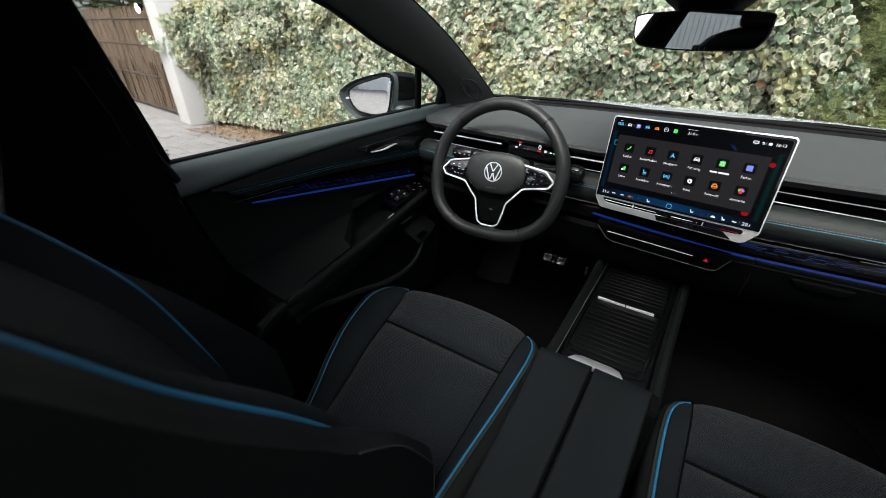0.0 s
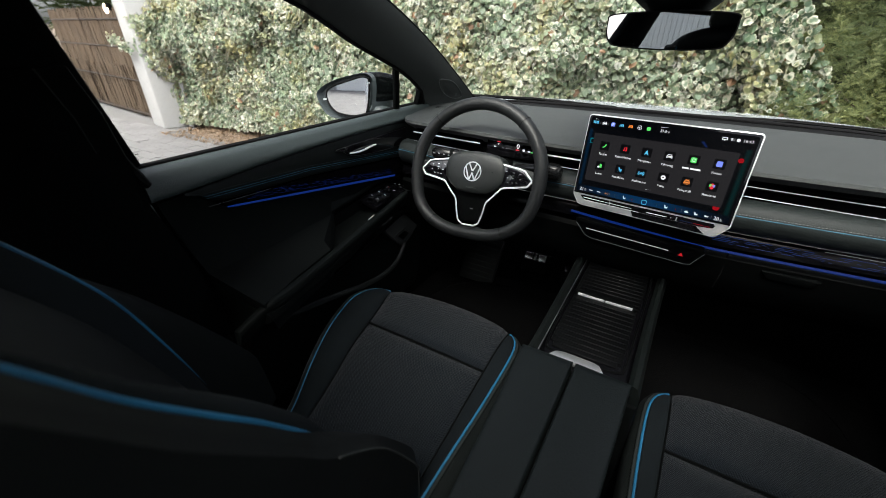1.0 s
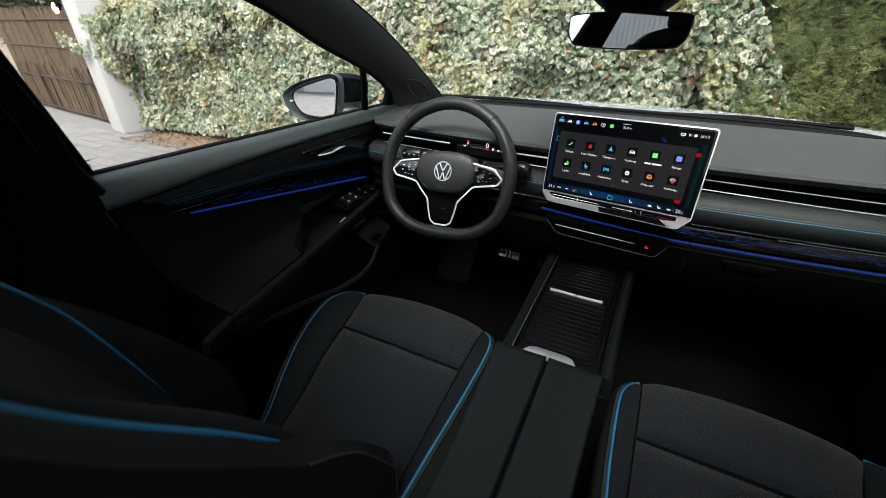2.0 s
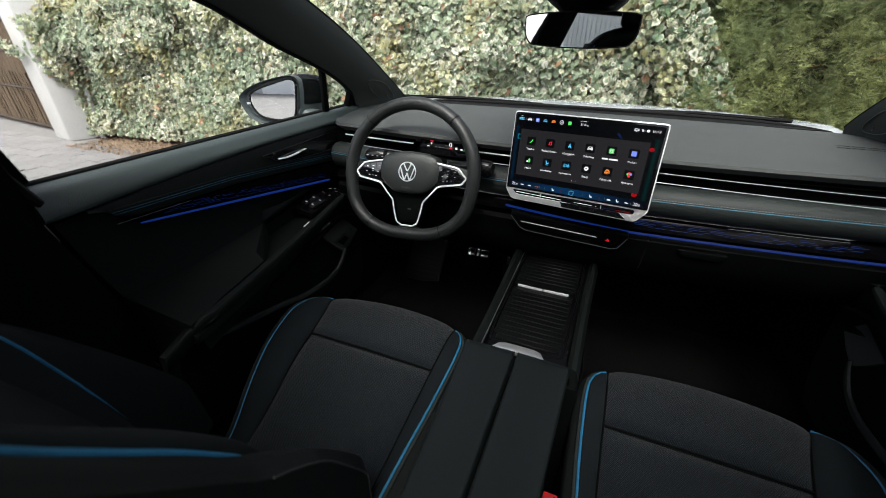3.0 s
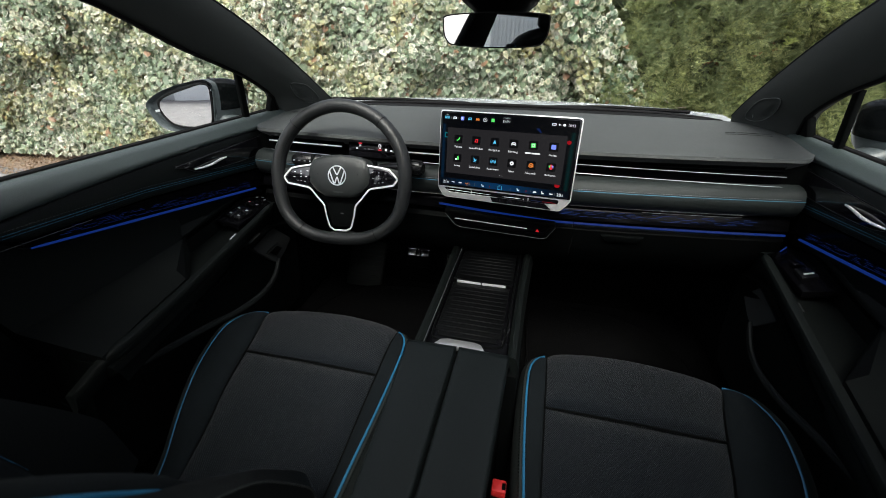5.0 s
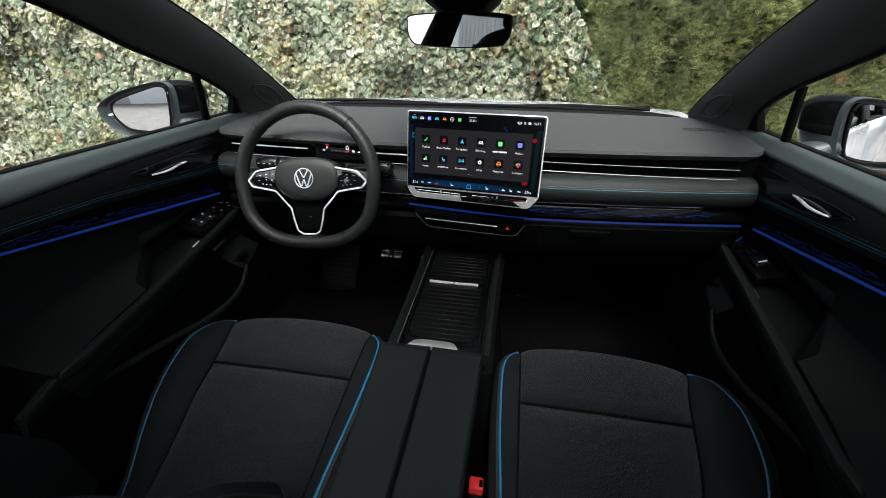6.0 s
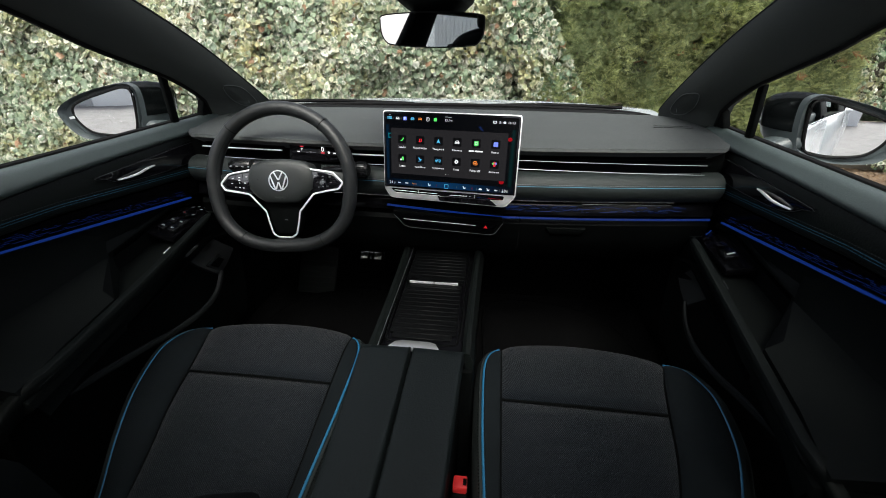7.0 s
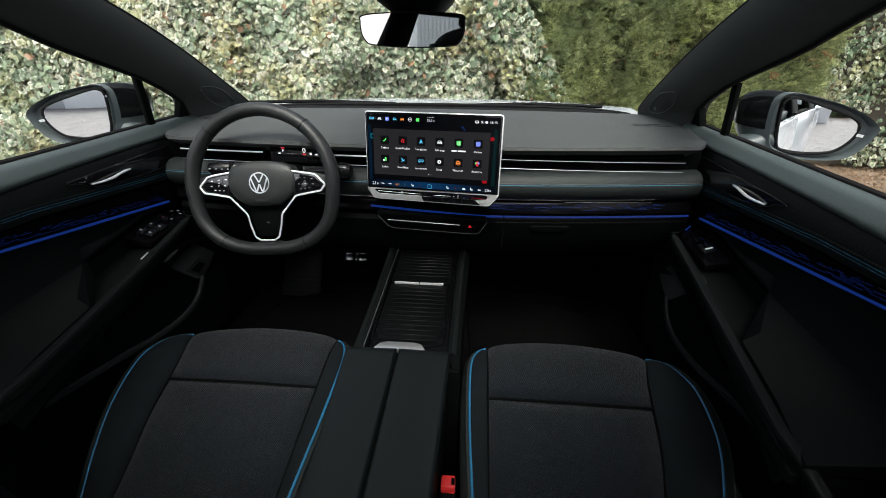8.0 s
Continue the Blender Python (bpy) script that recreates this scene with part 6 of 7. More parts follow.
    part("warning_lamp", slab([P(0.988, my(0.988) - 0.002, 0.960), P(1.000, my(1.000) - 0.002, 0.958), P(0.999, my(0.999) - 0.002, 0.952), P(0.987, my(0.987) - 0.002, 0.954)], (0, -0.001, 0)), SILVER, mh)
    foot = []
    for x, y0, y1, z0, z1 in ((0.735, 0.180, 0.245, 0.885, 0.912), (0.770, 0.182, 0.250, 0.892, 0.920), (0.800, 0.180, 0.245, 0.897, 0.933), (0.825, 0.178, 0.238, 0.898, 0.945), (0.860, 0.180, 0.230, 0.900, 0.952)):
        foot.append([P(x, (y0 + y1) / 2 + (y1 - y0) / 2 * math.cos(a), (z0 + z1) / 2 + (z1 - z0) / 2 * math.sin(a)) for a in [2 * math.pi * q / 16 for q in range(16)]])
    foot = loft(bmesh.new(), foot)
    part("mirror_foot", foot, PAINT_GREY, t, "dark grey mirror foot")
    return t


door("driver_door", -1, "closed black-trimmed driver door with blue light strip and outside mirror")
door("passenger_door", 1, "closed black-trimmed passenger door with blue light strip and outside mirror")

# ---- inside mirror ----
im = thing("inside_mirror", (-0.02, 0.12, 1.20), "frameless inside mirror hanging from the windscreen", "inside mirror")
MM = pose(-0.020, 0.118, 1.1635, 90 - 0.8, 0, -12.5)
shape = spline([(-0.119, 0.016, 0), (-0.113, 0.0275, 0), (-0.06, 0.0320, 0), (0, 0.0335, 0), (0.06, 0.0320, 0), (0.113, 0.0275, 0), (0.119, 0.016, 0), (0.117, -0.008, 0), (0.107, -0.0235, 0), (0.095, -0.0285, 0), (0.05, -0.0320, 0), (0, -0.0330, 0), (-0.05, -0.0320, 0), (-0.095, -0.0285, 0), (-0.107, -0.0235, 0), (-0.117, -0.008, 0)], 4, True)
rings = [[MM @ V((p.x * k, p.y * k, w)) for p in shape] for w, k in ((0.0, 1.0), (-0.006, 1.0), (-0.02, 0.94), (-0.034, 0.7), (-0.038, 0.4))]
part("mirror_body", loft(bmesh.new(), rings), HARD, im, "black mirror body")
part("mirror_glass", slab([MM @ V((p.x * 0.985, p.y * 0.96, 0.0006)) for p in shape], (MM.to_3x3() @ V((0, 0, 0.0008)))), MIRROR, im, "frameless mirror glass")
part("glass_edge", tube([MM @ V((p.x, p.y, 0.0004)) for p in shape], 0.0014, 6, True), RUBBER, im)
cov = []
for z, w, y0, y1 in ((1.188, 0.045, 0.135, 0.21), (1.200, 0.058, 0.13, 0.23), (1.215, 0.075, 0.10, 0.24), (1.24, 0.090, 0.05, 0.22), (1.30, 0.10, -0.10, 0.10), (1.345, 0.11, -0.30, -0.10)):
    cov.append([V((-0.012 - w, y0 + 0.02, z)), V((-0.012 - w * 0.7, y0, z)), V((-0.012 + w * 0.7, y0, z)), V((-0.012 + w, y0 + 0.02, z)), V((-0.012 + w, y1, z)), V((-0.012 - w, y1, z))])
part("sensor_cover", loft(bmesh.new(), cov), HARD, im, "black sensor cover above the mirror")

# ---- pedals and mats ----
bp2 = thing("brake_pedal", (-0.29, 0.42, 0.37), "brake pedal with two bright metal bars", "pedal")
part("pedal_pad", slab([(-0.334, 0.398, 0.466), (-0.240, 0.398, 0.468), (-0.240, 0.346, 0.388), (-0.334, 0.346, 0.386)], (0, 0.012, -0.008), 0.008, 3), RUBBER, bp2, "black rubber pad")
for x0, x1 in ((-0.326, -0.297), (-0.291, -0.282), (-0.276, -0.247)):
    part("metal_bar", slab([(x0, 0.3815, 0.4430), (x1, 0.3835, 0.4440), (x1, 0.3670, 0.4220), (x0, 0.3650, 0.4210)], (-0.0005, -0.006, 0.0045), 0.003, 3), ALU, bp2, "bright aluminium bar")
part("pedal_arm", tube([(-0.29, 0.39, 0.43), (-0.29, 0.45, 0.50), (-0.29, 0.48, 0.62)], 0.008, 6), HARD, bp2)
ap = thing("accelerator_pedal", (-0.17, 0.42, 0.37), "accelerator pedal with bright metal insert", "pedal")
part("pedal_pad", slab([(-0.190, 0.355, 0.478), (-0.158, 0.355, 0.478), (-0.152, 0.42, 0.31), (-0.196, 0.42, 0.31)], (0, 0.014, 0.004), 0.005), RUBBER, ap)
part("metal_bar", slab([(-0.176, 0.3600, 0.452), (-0.163, 0.3600, 0.452), (-0.160, 0.3560, 0.420), (-0.174, 0.3560, 0.420)], (0, -0.006, 0.001), 0.003, 3), ALU, ap, "bright aluminium bar")
fr_ = slab([(-0.572, 0.43, 0.452), (-0.430, 0.43, 0.452), (-0.446, 0.35, 0.262), (-0.596, 0.35, 0.262)], (0, 0.02, -0.008), 0.008)
rest = tagged(part("footrest", fr_, SOFT), "black ribbed plastic footrest", "footrest")
for k in range(9):
    f = 0.08 + 0.10 * k
    a, b = V((-0.560, 0.43, 0.452)).lerp(V((-0.584, 0.35, 0.262)), f), V((-0.442, 0.43, 0.452)).lerp(V((-0.458, 0.35, 0.262)), f)
    part("rib", tube([a + V((0, -0.0005, 0.0003)), b + V((0, -0.0005, 0.0003))], 0.0018, 6), SOFT, rest)
for s, nm in ((-1, "driver"), (1, "passenger")):
    outl = spline([(s * 0.16, 0.36, 0.262), (s * 0.44, 0.36, 0.262), (s * 0.60, 0.22, 0.262), (s * 0.62, -0.10, 0.262), (s * 0.40, -0.14, 0.262), (s * 0.16, -0.12, 0.262), (s * 0.14, 0.10, 0.262)], 4, True)
    mt = tagged(part("floor_mat", slab(outl, (0, 0, 0.008), 0.002), CARPET), "black carpet floor mat in the %s footwell" % nm, "floor mat", "floor mats")
    part("mat_edge", tube([p + V((0, 0, 0.009)) for p in outl], 0.003, 6, True), CARPET, mt)

# ---- outside: leaves, hedge, gate, ground ----


def translucent(m):
    nt = m.node_tree
    b = nt.nodes["Principled BSDF"]
    # light passing through the blades
    tl = nt.nodes.new("ShaderNodeBsdfTranslucent")
    ms = nt.nodes.new("ShaderNodeMixShader")
    ms.inputs["Fac"].default_value = 0.50
    nt.links.new(b.inputs["Base Color"].links[0].from_socket, tl.inputs["Color"])
    nt.links.new(b.outputs["BSDF"], ms.inputs[1])
    nt.links.new(tl.outputs["BSDF"], ms.inputs[2])
    nt.links.new(ms.outputs["Shader"], nt.nodes["Material Output"].inputs["Surface"])
    return m


def leaf_mat(name, green, cream, lo, hi):
    """Variegated ivy: a green heart with a cream margin of uneven width, differing from leaf to leaf."""
    m = bpy.data.materials.new(name)
    m.use_nodes = True
    nt = m.node_tree
    b = nt.nodes["Principled BSDF"]
    b.inputs["Roughness"].default_value = 0.42
    uv = nt.nodes.new("ShaderNodeUVMap")
    ge = nt.nodes.new("ShaderNodeNewGeometry")
    ln = nt.nodes.new("ShaderNodeVectorMath")
    ln.operation = "LENGTH"
    no = nt.nodes.new("ShaderNodeTexNoise")
    no.inputs["Scale"].default_value = 55
    tc = nt.nodes.new("ShaderNodeTexCoord")
    nt.links.new(tc.outputs["Object"], no.inputs["Vector"])
    nt.links.new(uv.outputs["UV"], ln.inputs[0])
    ad = nt.nodes.new("ShaderNodeMath")
    ad.operation = "MULTIPLY_ADD"
    ad.inputs[1].default_value, ad.inputs[2].default_value = 0.9, -0.45
    nt.links.new(no.outputs["Fac"], ad.inputs[0])
    su = nt.nodes.new("ShaderNodeMath")
    su.operation = "ADD"
    nt.links.new(ln.outputs["Value"], su.inputs[0])
    nt.links.new(ad.outputs[0], su.inputs[1])
    mr = nt.nodes.new("ShaderNodeMapRange")
    mr.inputs["To Min"].default_value, mr.inputs["To Max"].default_value = lo, hi
    # some stretches have greener shoots, others paler ones
    bn = nt.nodes.new("ShaderNodeTexNoise")
    bn.inputs["Scale"].default_value, bn.inputs["Detail"].default_value = 2.2, 3.0
    nt.links.new(tc.outputs["Object"], bn.inputs["Vector"])
    ba = nt.nodes.new("ShaderNodeMath")
    ba.operation = "MULTIPLY_ADD"
    ba.inputs[1].default_value = 1.5
    nt.links.new(bn.outputs["Fac"], ba.inputs[0])
    bs = nt.nodes.new("ShaderNodeMath")
    bs.operation = "SUBTRACT"
    bs.inputs[1].default_value = 0.75
    nt.links.new(ba.outputs[0], bs.inputs[0])
    nt.links.new(ge.outputs["Random Per Island"], ba.inputs[2])
    nt.links.new(bs.outputs[0], mr.inputs["Value"])
    gt = nt.nodes.new("ShaderNodeMath")
    gt.operation = "SUBTRACT"
    nt.links.new(su.outputs[0], gt.inputs[0])
    nt.links.new(mr.outputs["Result"], gt.inputs[1])
    ss = nt.nodes.new("ShaderNodeMapRange")
    ss.inputs["From Min"].default_value, ss.inputs["From Max"].default_value = -0.18, 0.22
    nt.links.new(gt.outputs[0], ss.inputs["Value"])
    g2 = nt.nodes.new("ShaderNodeMix")
    g2.data_type = "RGBA"
    g2.inputs["A"].default_value, g2.inputs["B"].default_value = (*green, 1), (green[0] * 1.75, green[1] * 1.65, green[2] * 1.55, 1)
    wn_ = nt.nodes.new("ShaderNodeTexWhiteNoise")
    wn_.noise_dimensions = "1D"
    nt.links.new(ge.outputs["Random Per Island"], wn_.inputs["W"])
    nt.links.new(wn_.outputs["Value"], g2.inputs["Factor"])
    c2 = nt.nodes.new("ShaderNodeMix")
    c2.data_type = "RGBA"
    c2.inputs["A"].default_value, c2.inputs["B"].default_value = (*cream, 1), (cream[0] * 0.80, cream[1] * 0.77, cream[2] * 0.62, 1)
    nt.links.new(wn_.outputs["Value"], c2.inputs["Factor"])
    mx = nt.nodes.new("ShaderNodeMix")
    mx.data_type = "RGBA"
    nt.links.new(ss.outputs["Result"], mx.inputs["Factor"])
    nt.links.new(g2.outputs["Result"], mx.inputs["A"])
    nt.links.new(c2.outputs["Result"], mx.inputs["B"])
    # patches of yellowish new growth
    pn = nt.nodes.new("ShaderNodeTexNoise")
    pn.inputs["Scale"].default_value, pn.inputs["Detail"].default_value = 2.6, 5.0
    nt.links.new(tc.outputs["Object"], pn.inputs["Vector"])
    pr = nt.nodes.new("ShaderNodeMapRange")
    pr.inputs["From Min"].default_value, pr.inputs["From Max"].default_value = 0.48, 0.66
    pr.inputs["To Max"].default_value = 0.95
    nt.links.new(pn.outputs["Fac"], pr.inputs["Value"])
    pm = nt.nodes.new("ShaderNodeMath")
    pm.operation = "MULTIPLY"
    nt.links.new(pr.outputs["Result"], pm.inputs[0])
    nt.links.new(wn_.outputs["Value"], pm.inputs[1])
    yx = nt.nodes.new("ShaderNodeMix")
    yx.data_type = "RGBA"
    yx.inputs["B"].default_value = (0.40, 0.35, 0.15, 1)
    nt.links.new(pm.outputs[0], yx.inputs["Factor"])
    nt.links.new(mx.outputs["Result"], yx.inputs["A"])
    w2 = nt.nodes.new("ShaderNodeTexWhiteNoise")
    w2.noise_dimensions = "1D"
    mu = nt.nodes.new("ShaderNodeMath")
    mu.operation = "MULTIPLY_ADD"
    mu.inputs[1].default_value, mu.inputs[2].default_value = 7.31, 2.0
    nt.links.new(ge.outputs["Random Per Island"], mu.inputs[0])
    nt.links.new(mu.outputs[0], w2.inputs["W"])
    br = nt.nodes.new("ShaderNodeMath")
    br.operation = "GREATER_THAN"
    br.inputs[1].default_value = 0.985
    nt.links.new(w2.outputs["Value"], br.inputs[0])
    dead = nt.nodes.new("ShaderNodeMix")
    dead.data_type = "RGBA"
    dead.inputs["B"].default_value = (0.30, 0.18, 0.11, 1)
    nt.links.new(br.outputs[0], dead.inputs["Factor"])
    nt.links.new(yx.outputs["Result"], dead.inputs["A"])
    nt.links.new(dead.outputs["Result"], b.inputs["Base Color"])
    return translucent(m)


def foliage_mat(name, dark, light):
    m = mat(name, dark, 0.6, vary=0.5, scale=3.0, spec=0.3)
    nt = m.node_tree
    b = nt.nodes["Principled BSDF"]
    ge = nt.nodes.new("ShaderNodeNewGeometry")
    mx = nt.nodes.new("ShaderNodeMix")
    mx.data_type = "RGBA"
    base = b.inputs["Base Color"].links[0].from_socket
    nt.links.new(base, mx.inputs["A"])
    mx.inputs["B"].default_value = (*light, 1)
    # paler and deeper tones come in clumps
    tc = nt.nodes.new("ShaderNodeTexCoord")
    no = nt.nodes.new("ShaderNodeTexNoise")
    no.inputs["Scale"].default_value, no.inputs["Detail"].default_value = 3.5, 3.0
    nt.links.new(tc.outputs["Object"], no.inputs["Vector"])
    mr = nt.nodes.new("ShaderNodeMapRange")
    mr.inputs["From Min"].default_value, mr.inputs["From Max"].default_value = 0.36, 0.64
    mr.inputs["To Min"].default_value, mr.inputs["To Max"].default_value = 0.25, 1.15
    nt.links.new(no.outputs["Fac"], mr.inputs["Value"])
    mu = nt.nodes.new("ShaderNodeMath")
    mu.operation = "MULTIPLY"
    nt.links.new(ge.outputs["Random Per Island"], mu.inputs[0])
    nt.links.new(mr.outputs["Result"], mu.inputs[1])
    nt.links.new(mu.outputs[0], mx.inputs["Factor"])
    nt.links.new(mx.outputs["Result"], b.inputs["Base Color"])
    return translucent(m)


IVY = leaf_mat("variegated_ivy", (0.146, 0.194, 0.134), (0.60, 0.590, 0.525), 0.18, 1.10)
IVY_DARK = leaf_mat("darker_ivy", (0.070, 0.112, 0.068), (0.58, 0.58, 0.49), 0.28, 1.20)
CONIFER = foliage_mat("cypress_needles", (0.106, 0.138, 0.068), (0.43, 0.465, 0.21))
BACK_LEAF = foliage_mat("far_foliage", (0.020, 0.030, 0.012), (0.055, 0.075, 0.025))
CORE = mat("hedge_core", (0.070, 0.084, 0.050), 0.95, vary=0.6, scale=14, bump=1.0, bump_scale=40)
BARK = mat("bark", (0.09, 0.07, 0.055), 0.9, vary=0.4, scale=18, bump=1.0, bump_scale=60)
EARTH = mat("leaf_litter_earth", (0.165, 0.120, 0.088), 0.95, vary=0.5, scale=5, bump=1.0, bump_scale=45, grain=0.4)
# White render darkened against the house's, the post's shade put into colour.
POST_SHADED = mat("shaded_white_render", (0.35, 0.342, 0.338), 0.85, vary=0.12, scale=2.5, bump=0.5, bump_scale=120)
STONE = mat("pale_paving_stone", (0.142, 0.136, 0.137), 0.8, vary=0.45, scale=2.6, bump=0.7, bump_scale=90, grain=0.4)
JOINT = mat("paving_joint", (0.132, 0.127, 0.125), 0.95, vary=0.3, scale=12, bump=0.8, bump_scale=80)
RENDER_WHITE = mat("white_wall_render", (0.80, 0.79, 0.78), 0.85, vary=0.08, scale=1.5, bump=0.5, bump_scale=120)
GATE_WOOD = mat("weathered_brush_wood", (0.077, 0.051, 0.031), 0.85, vary=0.40, scale=5, bump=0.9, bump_scale=90, grain=0.3)
GATE_IRON = mat("dark_gate_rail", (0.03, 0.022, 0.018), 0.6, vary=0.3)
LITTER = foliage_mat("dry_leaves", (0.17, 0.108, 0.068), (0.31, 0.235, 0.165))
LAMP_GLOW = glow("lamp_glow", (1.0, 0.80, 0.55), 1.6)
SHUTTER_GREY = mat("pale_shutter", (0.44, 0.44, 0.44), 0.5, vary=0.06, scale=3)


def mesh_from(name, verts, faces, material, uvs=None, smooth=False):
    me = bpy.data.meshes.new(name)
    me.from_pydata([tuple(v) for v in verts], [], faces)
    if uvs is not None:
        layer = me.uv_layers.new(name="UVMap")
        flat = np.array([uvs[l.vertex_index] for l in me.loops], dtype=np.float32).ravel()
        layer.data.foreach_set("uv", flat)
    me.materials.append(material)
    if smooth:
        me.polygons.foreach_set("use_smooth", [True] * len(me.polygons))
    return new(name, me)


# an ivy leaf: a folded five-pointed blade; u across, v along
LEAF = [(0, -0.40), (0.28, -0.52), (0.48, -0.26), (0.45, 0.06), (0.24, 0.34), (0, 0.58), (-0.24, 0.34), (-0.45, 0.06), (-0.48, -0.26), (-0.28, -0.52)]


def ivy_leaves(count, place, size, seed):
    """Leaves laid out by place(rng), which gives a spot and its outward way."""
    rng = random.Random(seed)
    verts, faces, uvs = [], [], []
    for _ in range(count):
        spot, out = place(rng)
        n = (V(out) + V((rng.gauss(0, 0.55), rng.gauss(0, 0.4), rng.gauss(0.25, 0.5)))).normalized()
        tip = V((rng.gauss(0, 0.5), rng.gauss(0, 0.2), -1)).normalized()
        tip = (tip - n * tip.dot(n)).normalized()
        side = tip.cross(n)
        k = size * rng.choice((0.7, 0.9, 1.0, 1.1, 1.55)) * rng.uniform(0.8, 1.15)
        fold, curl = rng.uniform(0.05, 0.35), rng.uniform(-0.1, 0.3)
        i0 = len(verts)
        verts.append(V(spot))
        uvs.append((0.0, 0.0))
        for u, v in LEAF:
            verts.append(V(spot) + k * (side * u + tip * v + n * (-fold * abs(u) - curl * v * v)))
            uvs.append((u * 1.75, v * 1.55))
        m = len(LEAF)
        for j in range(m):
            faces.append((i0, i0 + 1 + j, i0 + 1 + (j + 1) % m))
    return verts, faces, uvs


def hedge_y(x, z):
    return 2.02 + 0.088 * (x + 5.4) + 0.17 * noise.noise(V((x * 1.3, z * 1.6, 0.3))) + 0.10 * noise.noise(V((x * 3.6, z * 3.6, 7))) + (0.10 * max(0, z - 1.0) ** 2)


def hedge_top(x):
    return 1.265 + 0.10 * noise.noise(V((x * 0.9, 3.1, 0))) + 0.07 * noise.noise(V((x * 3.3, 1.1, 0)))


hedge = thing("ivy_hedge", (-2.4, 2.6, 0.0), "dense hedge of green and cream variegated ivy", "hedge")


def hedge_spot(rng):
    if rng.random() < 0.018:
        x, z = rng.uniform(-5.68, -5.3), rng.uniform(0.55, 1.25)
        return (x, 1.72 + 0.25 * rng.random() + 0.5 * max(0, 0.8 - z), z), (0.05, -1, 0.15)
    if rng.random() < 0.0016:
        k = rng.random()
        return (-6.10 + 0.38 * k + rng.gauss(0, 0.03), 1.66 + 0.03 * k, 1.02 - 0.10 * k + rng.gauss(0, 0.035)), (0.05, -1, 0.15)
    if rng.random() < 0.07:
        x, back = rng.uniform(-5.7, 0.3), 0.85 * rng.random()
        return (x, hedge_y(x, 1.2) + 0.05 + back, hedge_top(x) - 0.03 + rng.uniform(-0.03, 0.05)), (0, 0, 1)
    x = rng.uniform(-5.75, 0.62) if rng.random() < 0.97 else rng.uniform(0.4, 1.15)
    # Leaves thinned here so the dark core stands for shade beside the cypress.
    while x > -0.35 and rng.random() < 0.55:
        x = rng.uniform(-5.75, 0.62)
    top = hedge_top(x) - 0.9 * max(0, x - 0.25)
    z = rng.uniform(0.06, top) if rng.random() < 0.85 else top + abs(rng.gauss(0, 0.09))
    while x > 0.62 - 0.62 * max(0, z - 0.7) + rng.gauss(-0.05, 0.16):
        x = rng.uniform(-5.75, 0.5)
    return (x, hedge_y(x, z) + rng.uniform(-0.10, 0.10), z), (0.05, -1, 0.15)


v_, f_, u_ = ivy_leaves(98000, hedge_spot, 0.0345, 5)
ob = mesh_from("ivy_leaves", v_, f_, IVY, u_)
ob.parent, ob.matrix_parent_inverse = hedge, Matrix.Translation(hedge.location).inverted()
tagged(ob, "cream-edged green ivy leaves", kind="stuff")


def climb_spot(rng):
    z = rng.uniform(0.15, 1.6)
    x = 0.62 - 0.62 * max(0, z - 0.7) + max(-0.25, min(0.2, rng.gauss(0.02, 0.13)))
    return (x, min(hedge_y(x, z), 2.42) + rng.uniform(-0.05, 0.10), z), (0.05, -1, 0.15)


# Hedge end: the cypress's shade is put into a darker leaf colour.
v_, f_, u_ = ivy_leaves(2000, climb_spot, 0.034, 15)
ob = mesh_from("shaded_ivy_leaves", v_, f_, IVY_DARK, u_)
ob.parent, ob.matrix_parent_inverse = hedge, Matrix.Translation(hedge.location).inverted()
tagged(ob, "ivy leaves at the hedge end, shade put into their darker green", kind="stuff")
# One dark sheet behind the leaves, coloured as the shade inside the hedge.
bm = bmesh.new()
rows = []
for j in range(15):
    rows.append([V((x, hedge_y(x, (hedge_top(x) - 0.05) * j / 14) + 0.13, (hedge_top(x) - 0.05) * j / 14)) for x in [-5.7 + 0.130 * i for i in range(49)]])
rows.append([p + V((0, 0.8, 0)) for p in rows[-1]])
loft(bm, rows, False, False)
part("hedge_core", bm, CORE, hedge, "dark sheet for twigs and painted shade inside the hedge")
rng = random.Random(3)
bm = bmesh.new()
for _ in range(160):
    x, z = rng.uniform(-5.6, 1.2), rng.uniform(0.05, 1.2)
    a = V((x, hedge_y(x, z) + 0.05, z))
    b = a + V((rng.gauss(0, 0.12), rng.gauss(-0.02, 0.04), max(-0.25, min(0.2, rng.gauss(0.02, 0.13)))))
    t_ = tube([a, a.lerp(b, 0.5) + V((rng.gauss(0, 0.02), 0, 0.01)), b], 0.004, 4)
    me = bpy.data.meshes.new("tmp")
    t_.to_mesh(me)
    t_.free()
    bm.from_mesh(me)
    bpy.data.meshes.remove(me)
tagged(part("twigs", bm, BARK, hedge, "thin brown ivy stems"), kind="stuff")


